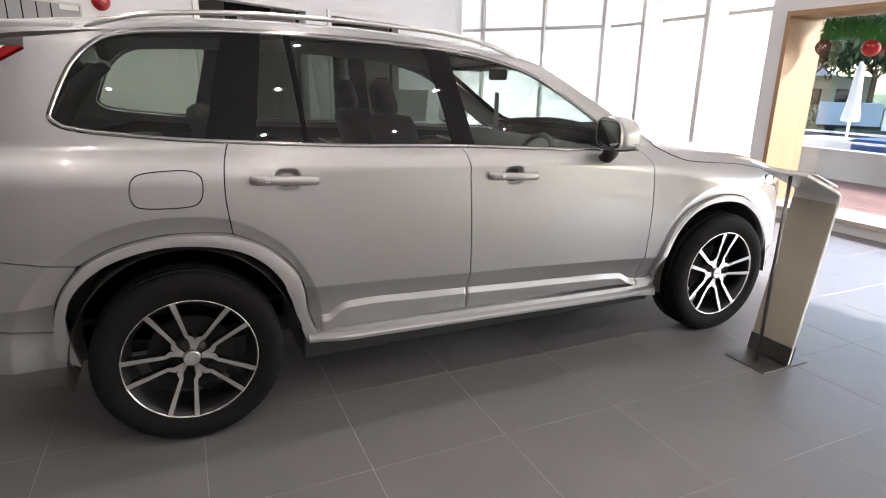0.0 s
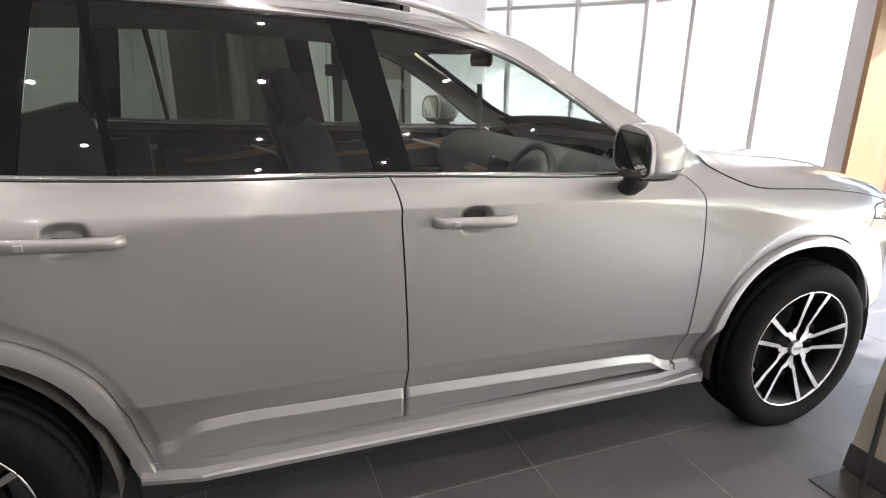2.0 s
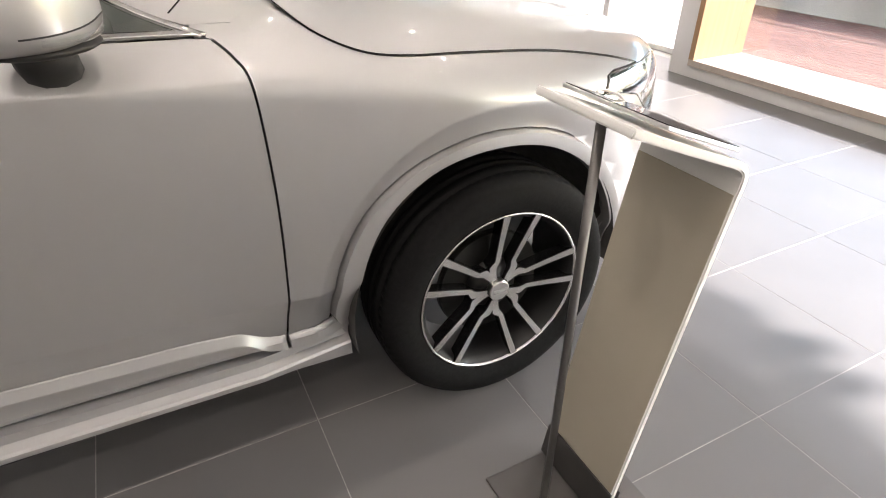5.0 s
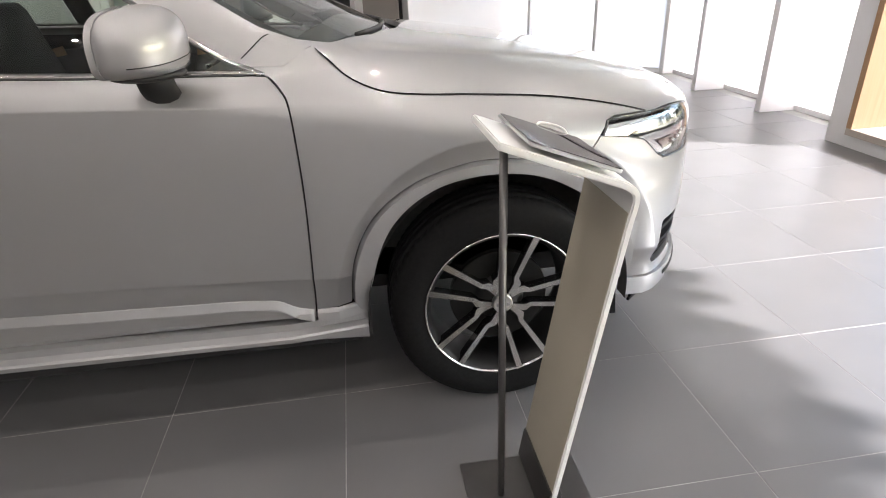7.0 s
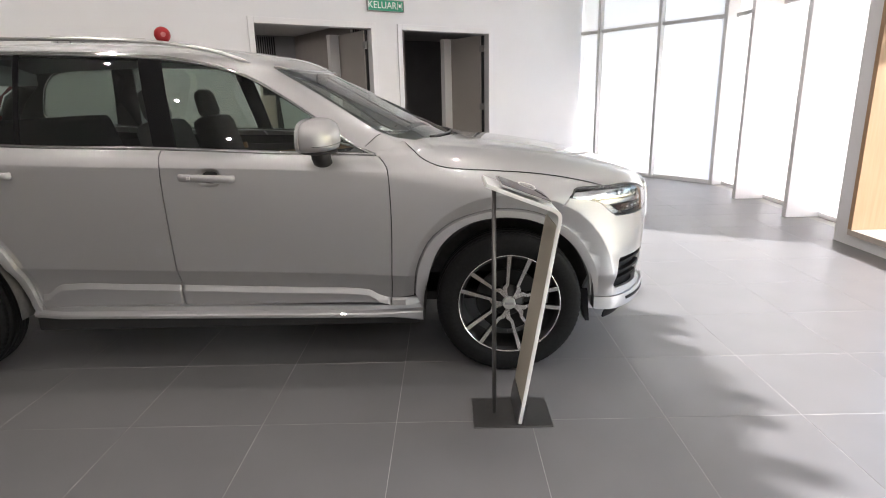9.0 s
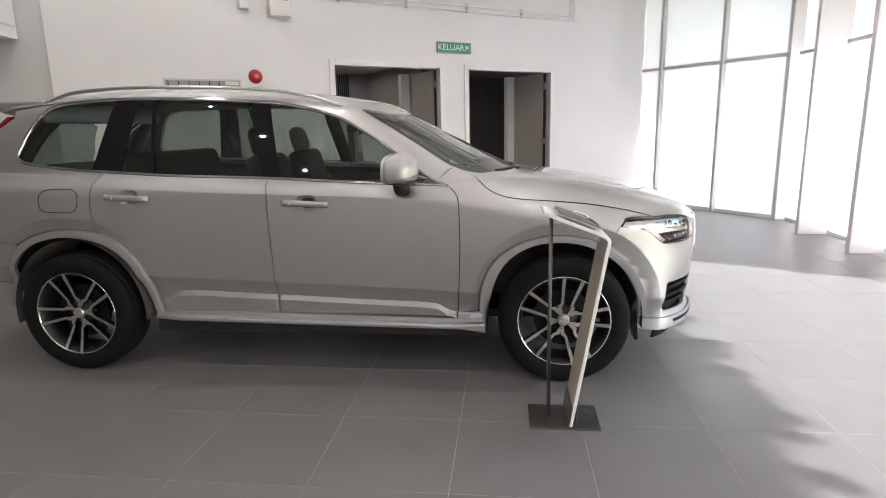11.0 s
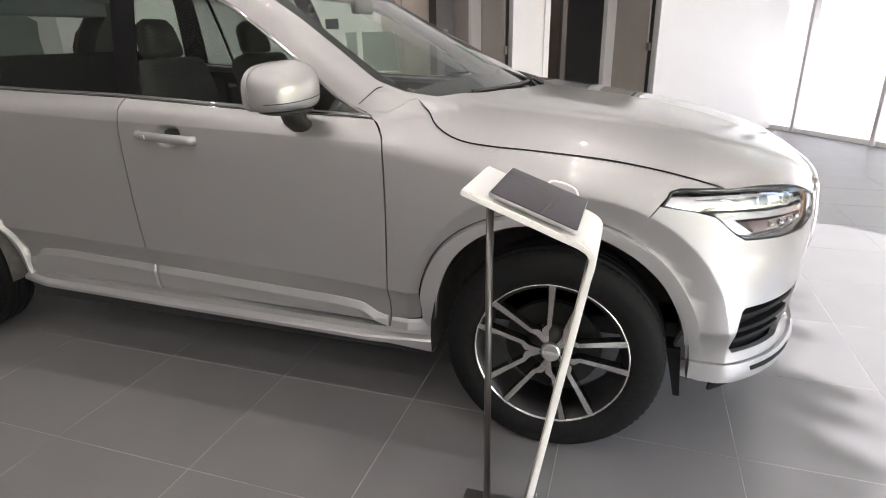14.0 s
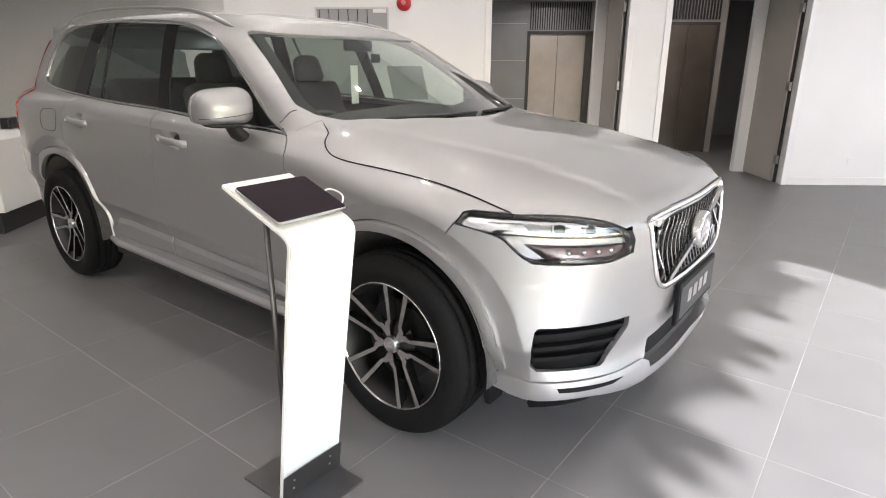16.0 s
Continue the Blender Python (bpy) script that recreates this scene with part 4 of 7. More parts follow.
def build_flank(s):
    side = "right" if s < 0 else "left"
    belt = lambda a, b: [p for p in smooth_line(BELT, 8) if min(a, b) < p[0] < max(a, b)]
    # doors
    top = sorted(belt(1.262, 2.335), key=lambda p: p[0])
    door = panel("front_door", xr(smooth_line(FRONT_SEAM, 6) + smooth_line(MID_SEAM[::-1], 6) + top, straight=True), s, PAINT, car, "", dimples, step=(0.022, 0.013), creases=CREASES + CUP_EDGES)
    cladding(1.290, 2.372, s, door)
    rear_low = [p for p in smooth_line(ARCH_R_OUT, 6) if p[0] > 0.215]
    top = sorted(belt(0.220, 1.262), key=lambda p: p[0])
    rdoor = panel("rear_door", xr(smooth_line(MID_SEAM, 6) + rear_low[::-1] + smooth_line(REAR_SEAM[::-1], 6) + top, straight=True), s, PAINT, car, "", dimples, step=(0.022, 0.013), creases=CREASES + CUP_EDGES)
    cladding(0.545, 1.281, s, rdoor)
    # wing, quarter and arch trims
    arch = [p for p in smooth_line(ARCH_F_OUT, 6) if p[0] < 3.225]
    hood = [(x, z) for x, h, z in HOOD_SEAM]
    panel("front_wing", xr(smooth_line(FRONT_SEAM[::-1], 6) + [(2.40, 1.138)] + [p for p in hood if p[1] < 1.141] + [(3.334, 0.960), (3.318, 0.955), (3.284, 0.916)] + [(3.225, 0.831)] + arch[::-1] + [(2.495, 0.405), (2.39, 0.398)], straight=True), s, PAINT, car, creases=CREASES)
    cladding(2.381, 2.545, s, car, "wing_cladding")
    roof_back = [(x, z) for x, h, z in WIN_TOP[11:]]
    panel("rear_quarter", xr(smooth_line(REAR_SEAM, 6) + [p for p in smooth_line(ARCH_R_OUT, 6) if p[0] < 0.202 and p[1] > 0.803][::-1]
                             + [(-0.352, 0.807), (-0.574, 0.853), (-0.79, 0.900), (-0.79, 0.935), (-0.69, 0.955), (-0.63, 1.09), (-0.625, 1.20), (-0.638, 1.255), (-0.69, 1.355), (-0.60, 1.484), (-0.44, 1.578), (-0.44, 1.62), (-0.20, 1.655)]
                             + smooth_line(roof_back, 5) + sorted(belt(-0.24, 0.220), key=lambda p: p[0]), straight=True), s, PAINT, car, creases=CREASES)
    fuel = [(-0.145, 1.075), (-0.135, 1.115), (-0.105, 1.138), (-0.03, 1.146), (0.06, 1.144), (0.102, 1.122), (0.108, 1.075), (0.095, 1.03), (0.06, 1.010), (-0.03, 1.008), (-0.115, 1.016), (-0.14, 1.04)]
    if s < 0:
        bm = bmesh.new()
        q = np.array(xr(smooth_line(fuel + fuel[:1], 6)[:-1], straight=True))
        p, n = from_side(s)(q[:, 0], q[:, 1])
        sweep(bm, [tuple(v) for v in p + n * 0.0002], circle(0.0022, 6), up=Vector((0, s, 0)), closed=True)
        part("fuel_flap_joint", bm, GLOSS_BLACK, car, "dark joint of the fuel flap", smooth=True)
    arch_trim(ARCH_F_IN, ARCH_F_OUT, s, 2.986)
    arch_trim(ARCH_R_IN, ARCH_R_OUT, s, 0.0)
    low_arch = [p for p in smooth_line(ARCH_R_OUT, 6) if p[0] < 0 and 0.53 < p[1] < 0.803]
    panel("rear_bumper_side", xr([(-0.468, 0.534)] + low_arch + [(-0.352, 0.807), (-0.574, 0.853), (-0.79, 0.900), (-0.90, 0.88), (-0.93, 0.75), (-0.90, 0.625), (-0.62, 0.574)], straight=True), s, PAINT, car, "silver corner of the rear bumper", step=(0.03, 0.022), creases=CREASES)
    panel("rear_valance", xr([(-0.470, 0.44), (-0.468, 0.532), (-0.62, 0.572), (-0.90, 0.622), (-0.88, 0.45), (-0.72, 0.40), (-0.55, 0.382), (-0.43, 0.375)], straight=True), s, PAINT, car, "silver lower edge of the rear bumper", 0.004, step=(0.03, 0.022), creases=CREASES)
    # sill
    bm = bmesh.new()
    prof = [(0.84, 0.020), (0.905, 0.018), (0.909, -0.004), (0.929, -0.014), (0.934, -0.021), (0.934, -0.034), (0.929, -0.039), (0.880, -0.050), (0.84, -0.050)]
    rings = []
    for x in np.linspace(0.49, 2.54, 26):
        k = min(1.0, (x - 0.49) / 0.16, (2.54 - x) / 0.24)
        drop = 0.026 * max(0.0, (x - 2.36) / 0.18)
        rings.append([bm.verts.new((x, s * (y - (0.034 * (1 - k) if y > 0.90 else 0.0)), 0.372 - 0.016 * (x - 0.5) + z - (drop if z < -0.03 else 0.0))) for y, z in prof])
    for p, q in zip(rings[:-1], rings[1:]):
        for j in range(len(prof)):
            bm.faces.new((p[j], p[(j + 1) % len(prof)], q[(j + 1) % len(prof)], q[j]))
    bm.faces.new(rings[0])
    bm.faces.new(rings[-1][::-1])
    bmesh.ops.recalc_face_normals(bm, faces=bm.faces)
    part("sill", bm, PAINT, car, "silver sill with a stepped edge", smooth=False)
    # dark shell behind the joints
    low = [(3.25, 0.86), (3.10, 0.885), (2.965, 0.90), (2.80, 0.88), (2.62, 0.80), (2.53, 0.66), (2.46, 0.40), (0.58, 0.40), (0.52, 0.62), (0.40, 0.80), (0.20, 0.92), (0.0, 0.94), (-0.3, 0.85), (-0.45, 0.66), (-0.46, 0.46), (-0.80, 0.50), (-0.84, 0.85)]
    high = [(-0.60, 1.15), (-0.2, 1.23), (0.4, 1.19), (1.3, 1.16), (2.33, 1.10), (2.46, 1.14), (2.60, 1.05), (3.1, 1.0), (3.27, 0.95)]
    panel("inner_shell", xr(low + high, straight=True), s, BLACK, car, "", -0.022, 0, 0, (0.08, 0.06))
    # glazing: pillars in gloss black, glass a little deeper
    win = [(x, z) for x, h, z in WIN_TOP]
    ring = smooth_line(win[:-1], 6) + smooth_line([(-0.24, 1.278)] + BELT[::-1][1:], 6)
    ring = [p for i, p in enumerate(ring) if i == 0 or math.hypot(p[0] - ring[i - 1][0], p[1] - ring[i - 1][1]) > 0.004]
    inner = inset(ring, 0.013)
    outer = inset(ring, 0.001)
    bm = bmesh.new()
    loops = []
    for loop, up in ((outer, -0.004), (outer, 0.004), (inner, 0.003), (inner, -0.010)):
        a, b = loop[:, 0].copy(), loop[:, 1] - SHOULDER(loop[:, 0])
        p, n = from_side(s)(a, b)
        loops.append([bm.verts.new(v) for v in p + n * up])
    for p, q in zip(loops[:-1], loops[1:]):
        for i in range(len(p)):
            j = (i + 1) % len(p)
            bm.faces.new((p[i], p[j], q[j], q[i]))
    bmesh.ops.recalc_face_normals(bm, faces=bm.faces)
    part("window_trim", bm, CHROME, car, "bright chrome window surround", smooth=True)
    hole = inset(ring, 0.012)

    def band(x_top0, x_bot0, x_top1, x_bot1):
        """The part of the window area between two slanting lines."""
        bmf = bmesh.new()
        bmf.faces.new([bmf.verts.new((x, z, 0)) for x, z in hole])
        for xt, xb, clear in ((x_top0, x_bot0, True), (x_top1, x_bot1, False)):
            d = Vector((xt - xb, 0.42, 0)).normalized()
            n = Vector((d.y, -d.x, 0))
            bmesh.ops.bisect_plane(bmf, geom=bmf.verts[:] + bmf.edges[:] + bmf.faces[:], plane_co=(xb, 1.22, 0), plane_no=n, clear_inner=clear, clear_outer=not clear)
        out = [[(v.co.x, v.co.y) for v in f.verts] for f in bmf.faces]
        bmf.free()
        return [xr(p, straight=True) for p in out]
    for name, lim, mat, off in (
            ("front_door_glass", (1.245, 1.330, 2.9, 2.9), TINT, -0.010), ("pillar_cover", (1.125, 1.215, 1.245, 1.330), GLOSS_BLACK, -0.005),
            ("rear_door_glass", (0.520, 0.548, 1.125, 1.215), PRIVACY, -0.010), ("pillar_cover", (0.490, 0.525, 0.520, 0.548), GLOSS_BLACK, -0.005),
            ("quarter_light", (0.395, 0.325, 0.490, 0.525), PRIVACY, -0.010), ("pillar_cover", (0.235, 0.130, 0.395, 0.325), GLOSS_BLACK, -0.005),
            ("rear_side_glass", (-1.2, -1.2, 0.235, 0.130), QUARTER, -0.010)):
        for q in band(*lim):
            ob = part(name, patch([q], (0.05, 0.04), from_side(s), 0.004, 0.001, off), mat, car, keep=True)
            if mat is not GLOSS_BLACK:
                ob.visible_shadow = False
    # door handles
    for x0, z0 in ((1.375, 1.052), (0.292, 1.092)):
        h = float(cast((x0 + 0.12, s * 1.5, z0), (0, -s, 0), 1.6)[0][0][1])
        bm = bmesh.new()
        prof = circle(0.013, 12, 0.0185)
        line = smooth_line([(x0, h + s * 0.004, z0 + 0.006), (x0 + 0.015, h + s * 0.024, z0 + 0.005), (x0 + 0.07, h + s * 0.030, z0 + 0.003), (x0 + 0.18, h + s * 0.030, z0 - 0.003), (x0 + 0.245, h + s * 0.024, z0 - 0.006), (x0 + 0.26, h + s * 0.004, z0 - 0.007)], 5)
        sweep(bm, line, prof)
        hd = part("door_handle", bm, PAINT, car, "silver pull handle", smooth=True)
        part("key_button", boxes(((x0 + 0.045, min(h + s * 0.026, h + s * 0.045), z0 - 0.004), (x0 + 0.065, max(h + s * 0.026, h + s * 0.045), z0 + 0.012)), bevel=0.002), SATIN, hd)
    # mirror
    bm = bmesh.new()
    bmesh.ops.create_uvsphere(bm, u_segments=36, v_segments=24, radius=1.0)
    for v in bm.verts:
        x, y, z = v.co
        f = lambda c, p: math.copysign(abs(c)**p, c)
        nx, ny, nz = f(x, 0.72), f(y, 0.60), f(z, 0.78 if z > 0 else 0.48)
        if nx < 0:
            nx = -0.33 * min(1.0, -nx * 1.8)
        v.co = (2.070 + 0.108 * nx - 0.03 * abs(ny) * (ny * 1.0 > 0), s * (0.985 + 0.118 * ny), 1.238 + 0.088 * nz * (1.0 if nz > 0 else 0.80 - 0.12 * ny) - 0.012 * ny)
    mirror = part("door_mirror", bm, PAINT, car, "silver door mirror housing", smooth=True)
    bm = bmesh.new()
    bmesh.ops.create_uvsphere(bm, u_segments=28, v_segments=14, radius=1.0, matrix=Matrix.Translation((2.078, s * 0.985, 1.172)) @ Matrix.Diagonal((0.090, 0.094, 0.016, 1)))
    part("mirror_base", bm, BLACK, mirror, "black lower mirror edge", smooth=True)
    bm = bmesh.new()
    sweep(bm, [(2.075, s * 0.955, 1.175), (2.075, s * 0.93, 1.13), (2.075, s * 0.885, 1.098), (2.08, s * 0.84, 1.085)], circle(0.048, 10, 0.030), up=Vector((0, 0, 1)))
    part("mirror_stalk", bm, BLACK, mirror, "black mirror stalk", smooth=True)
    bm = bmesh.new()
    ring = []
    for a in np.linspace(-80, 80, 25):
        f = lambda c, p: math.copysign(abs(c)**p, c)
        nx, ny = f(math.cos(radians(a)) * 0.98, 0.72), f(math.sin(radians(a)) * 0.98, 0.60)
        ring.append((2.070 + 0.1085 * nx - 0.03 * abs(ny) * (ny > 0), s * (0.985 + 0.1185 * ny), 1.212 - 0.012 * ny))
    sweep(bm, ring, circle(0.0015, 5))
    part("mirror_joint", bm, BLACK, mirror, "dark joint round the mirror housing", smooth=True)
    def oval(k, x0, x1):
        """A rounded plate closing the back of the housing."""
        bm = bmesh.new()
        rings = []
        for x in (x0, x1):
            ring = []
            for a in np.linspace(0, 2 * math.pi, 41)[:-1]:
                c, d = math.cos(a), math.sin(a)
                ny, nz = math.copysign(abs(c)**0.60, c) * k, math.copysign(abs(d)**(0.78 if d > 0 else 0.48), d) * k
                ring.append(bm.verts.new((x - 0.03 * abs(ny) * (ny > 0), s * (0.985 + 0.118 * ny), 1.238 + 0.088 * nz * (1.0 if nz > 0 else 0.80 - 0.12 * ny) - 0.012 * ny)))
            rings.append(ring)
        for i in range(40):
            bm.faces.new((rings[0][i], rings[0][(i + 1) % 40], rings[1][(i + 1) % 40], rings[1][i]))
        bm.faces.new(rings[0])
        bm.faces.new(rings[1])
        bmesh.ops.recalc_face_normals(bm, faces=bm.faces)
        return bm
    part("mirror_bezel", oval(0.97, 2.023, 2.038), PAINT, mirror, "silver mirror rim")
    part("mirror_gap", oval(0.90, 2.0215, 2.030), BLACK, mirror, "black gap round the glass")
    part("mirror_glass", oval(0.84, 2.020, 2.028), CHROME, mirror, "mirror glass")
    bm = bmesh.new()
    sweep(bm, smooth_line([(2.095, s * 1.092, 1.192), (2.145, s * 1.062, 1.190), (2.168, s * 1.0, 1.190), (2.168, s * 0.94, 1.192)], 5), circle(0.006, 6))
    part("indicator", bm, LENS, mirror, "clear indicator strip", smooth=True)
    # roof rail
    bm = bmesh.new()
    rail = smooth_line([(-0.24, s * 0.655, 1.668), (-0.14, s * 0.662, 1.704), (0.0, s * 0.665, 1.732), (0.29, s * 0.665, 1.749), (0.57, s * 0.662, 1.748), (0.96, s * 0.655, 1.734), (1.25, s * 0.645, 1.713), (1.47, s * 0.638, 1.676), (1.62, s * 0.632, 1.630), (1.68, s * 0.630, 1.602)], 6)
    sweep(bm, rail, [(-0.008, -0.018), (0.008, -0.018), (0.010, -0.010), (0.008, -0.002), (0.004, 0.002), (-0.004, 0.002), (-0.008, -0.002), (-0.010, -0.010)], scale=lambda k: min(1.0, 0.3 + 7 * k, 0.3 + 7 * (1 - k)))
    part("roof_rail", bm, SATIN, car, "satin aluminium roof rail", smooth=True)
    # A-pillar foot seam
    # tail lamp
    outl = [(-0.44, 1.585), (-0.60, 1.492), (-0.69, 1.36), (-0.640, 1.255), (-0.628, 1.19), (-0.632, 1.09), (-0.69, 0.962), (-0.765, 0.955), (-0.79, 1.05), (-0.80, 1.14), (-0.80, 1.20), (-0.765, 1.27), (-0.735, 1.36), (-0.665, 1.455), (-0.50, 1.585)]
    lampm = panel("tail_lamp", xr(outl, straight=True), s, RED_LENS, car, "tall dark red tail lamp", 0.004, 0.02, 0.001, (0.03, 0.03))
    for z0, z1 in ((1.135, 1.172), (1.070, 1.105)):
        panel("reflector", xr([(-0.66, z0), (-0.66, z1), (-0.79, z1 + 0.004), (-0.79, z0 + 0.004)], straight=True), s, BRIGHT_RED, lampm, "bright red reflector", 0.007, 0.004, 0.001, (0.03, 0.03))
    # headlamp
    head = [(3.281, 0.930, 0.914), (3.300, 0.925, 0.938), (3.33, 0.918, 0.958), (3.46, 0.873, 0.957), (3.55, 0.80, 0.955), (3.65, 0.73, 0.946), (3.71, 0.66, 0.925), (3.755, 0.60, 0.893), (3.764, 0.585, 0.86), (3.766, 0.59, 0.822), (3.73, 0.66, 0.802), (3.63, 0.76, 0.800), (3.53, 0.848, 0.806), (3.483, 0.872, 0.838), (3.43, 0.89, 0.882), (3.35, 0.912, 0.900)]
    line = [(th(x, h), z) for x, h, z in head]
    place = from_corner(s)
    lamp = part("headlamp", patch([line], (2.0, 0.02), place, 0.03, 0.0, lambda a, b: -0.055 + 0.0 * a), BLACK, car, "headlamp with a light bar and four small lenses", keep=True)

    def on_lamp(name, pts, mat, off, lip, lab=""):
        return part(name, patch([pts], (1.2, 0.01), place, lip, 0.0, off), mat, lamp, lab, keep=True)
    # border, reflector bowls, T-shaped light bar
    q = np.array(line)
    for a, b, off in ((0.0, 0.008, 0.001),):
        bm = bmesh.new()
        loops = []
        c = q.mean(0)
        for k, up in ((1.0, -0.01), (1.0, off), (0.968, off), (0.955, -0.03)):
            w = smooth_line([tuple(v) for v in np.vstack([c + (q - c) * k, (c + (q - c) * k)[:1]])], 3)[:-1]
            w = np.array(w)
            p, n = place(w[:, 0].copy(), w[:, 1].copy())
            loops.append([bm.verts.new(v) for v in p + n * up])
        for p, r2 in zip(loops[:-1], loops[1:]):
            for i in range(len(p)):
                j = (i + 1) % len(p)
                bm.faces.new((p[i], p[j], r2[j], r2[i]))
        bmesh.ops.recalc_face_normals(bm, faces=bm.faces)
        part("lamp_border", bm, GLOSS_BLACK, lamp, "black lamp border", smooth=True)
    on_lamp("light_bar", [(42.5, 0.884), (46, 0.887), (63.5, 0.872), (63.3, 0.853), (48.5, 0.862), (46.5, 0.862), (49.5, 0.815), (47.8, 0.812), (44.0, 0.852)], LIGHT_BAR, -0.018, 0.01, "white T-shaped light bar")
    on_lamp("upper_chamber", [(41.0, 0.900), (39.5, 0.945), (46.0, 0.948), (54.0, 0.942), (60.0, 0.912), (62.6, 0.885), (47.0, 0.896)], CHAMBER, -0.045, 0.01, "dark upper chamber")
    on_lamp("chamber_rim", [(40.2, 0.934), (39.5, 0.945), (46.0, 0.948), (54.0, 0.942), (60.0, 0.912), (59.0, 0.908), (53.6, 0.932), (46.0, 0.938)], REFLECTOR, -0.028, 0.02, "silver chamber rim")
    on_lamp("chamber_fin", [(43.0, 0.893), (44.5, 0.903), (49.5, 0.899), (61.5, 0.888), (62.6, 0.884), (47.0, 0.891)], REFLECTOR, -0.028, 0.02, "silver chamber fin")
    for a0, a1 in ((41.6, 46.6), (53.6, 55.2)):
        on_lamp("reflector_bowl", [(a0, 0.905), (a0 - 0.6, 0.933), (a1, 0.933), (a1 + 0.8, 0.903)], REFLECTOR, -0.036, 0.012, "silver reflector bowl")
    on_lamp("lower_chamber", [(50.5, 0.815), (48.8, 0.848), (62.8, 0.842), (62.6, 0.818), (60.5, 0.810)], BRICK_GLINT, -0.032, 0.01, "dark lower chamber")
    on_lamp("side_marker", [(36.6, 0.916), (38.2, 0.944), (40.6, 0.946), (42.5, 0.905), (41.5, 0.892), (38.5, 0.902)], REFLECTOR, -0.026, 0.01, "silver outer chamber")
    for a in (53.4, 55.8, 58.2, 60.5):
        p, n = place(np.array([a]), np.array([0.829]))
        bm = bmesh.new()
        bmesh.ops.create_uvsphere(bm, u_segments=12, v_segments=8, radius=0.0095, matrix=Matrix.Translation(p[0] - n[0] * 0.028))
        part("small_lens", bm, CHROME, lamp, smooth=True)
    for a, z in ((52.0, 0.918), (57.0, 0.908)):
        p, n = place(np.array([a]), np.array([z]))
        bm = bmesh.new()
        bmesh.ops.create_uvsphere(bm, u_segments=16, v_segments=10, radius=0.019, matrix=Matrix.Translation(p[0] - n[0] * 0.040))
        lens = part("projector", bm, GLOSS_BLACK, lamp, "dark projector lens", smooth=True)
        bm = bmesh.new()
        lathe(bm, [(0.019, -0.004), (0.021, 0.004), (0.024, 0.004), (0.025, -0.006)], 20, Matrix.Translation(p[0] - n[0] * 0.034) @ Vector(n[0]).to_track_quat("Z", "Y").to_matrix().to_4x4())
        part("projector_ring", bm, CHROME, lens, smooth=True)
    cov = on_lamp("lamp_cover", [tuple(c + (v - c) * 0.968) for v in q], LENS, 0.0015, 0.004, "clear lamp cover")
    cov.visible_shadow = False
    # front bumper corner with a recessed grille
    arch_b = [(th(x, 0.945), z) for x, z in [p for p in smooth_line(ARCH_F_OUT, 5) if p[0] > 3.225]]
    under = [(36.1, 0.911), (40.6, 0.895), (43.4, 0.877), (45.6, 0.833), (47.8, 0.799), (54.0, 0.793), (59.6, 0.795), (63.9, 0.817), (64.2, 0.860), (63.6, 0.893)]
    fog = [(48.4, 0.565), (48.9, 0.578), (64.6, 0.580), (64.8, 0.545), (62.5, 0.47), (60.8, 0.410), (60.0, 0.400), (49.4, 0.402), (48.4, 0.425), (48.0, 0.50)]
    # the bumper runs round the grille opening: an upper and a lower half
    up = [(33.2, 0.831)] + under + [(66.5, 0.890), (67.4, 0.888), (68.6, 0.80), (70.2, 0.70), (72.2, 0.655), (76, 0.643), (90, 0.640), (90, 0.455), (80, 0.450), (72.0, 0.435), (69.3, 0.53), (69, 0.556), (64.7, 0.556), (64.6, 0.580), (48.9, 0.578), (48.4, 0.565), (48.2, 0.54), (41.0, 0.54)] + [p for p in arch_b if p[1] > 0.545][::-1]
    dn = [(41.0, 0.54), (48.2, 0.54), (48.0, 0.50), (48.4, 0.425), (49.4, 0.402), (60.0, 0.400), (60.8, 0.410), (62.5, 0.47), (64.7, 0.54), (64.7, 0.556), (69, 0.556), (69.3, 0.53), (72.0, 0.435), (70.4, 0.375), (66.0, 0.366), (63.5, 0.366), (60, 0.366), (52, 0.362), (46, 0.365), (42.4, 0.380)] + [p for p in arch_b if p[1] < 0.53][::-1]
    def bumper_flare(a, z):
        p, _ = place(a.copy(), z.copy())
        return flare(p[:, 0], p[:, 2], 2.986) * 0.5
    bumper = part("front_bumper", patch([up, dn], (2.0, 0.025), place, 0.02, 0.0, 0.0, [bumper_flare]), PAINT, car, keep=True)
    skin_shading(bumper)
    fg = part("bumper_grille", patch([fog], (2.0, 0.02), place, 0.01, -0.2, -0.035), DEEP, car, "black slatted bumper grille", keep=True)
    for z0, a0, a1 in ((0.545, 48.6, 63.6), (0.495, 48.4, 62.4), (0.445, 48.8, 61.0)):
        w = np.array([(a, z0 + 0.006 * math.sin((a - a0) / (a1 - a0) * math.pi)) for a in np.linspace(a0, a1, 14)])
        p, n = place(w[:, 0].copy(), w[:, 1].copy())
        bm = bmesh.new()
        sweep(bm, [tuple(v) for v in p - n * 0.016], [(-0.012, -0.010), (0.010, -0.007), (0.010, 0.007), (-0.012, 0.010)])
        part("slat", bm, DEEP, fg, smooth=False)
    # lower lip
    lip1 = [(42.4, 0.378), (46, 0.363), (52, 0.360), (60, 0.364), (63.5, 0.368), (66.0, 0.372), (69.0, 0.378), (70.6, 0.362), (71.0, 0.330), (70.5, 0.288), (66, 0.285), (58, 0.300), (50, 0.292), (46, 0.295), (42.8, 0.315)]
    part("bumper_lip", patch([lip1], (2.0, 0.02), place, 0.025, 0.0, 0.012), PAINT, car, "silver lower bumper lip", keep=True)
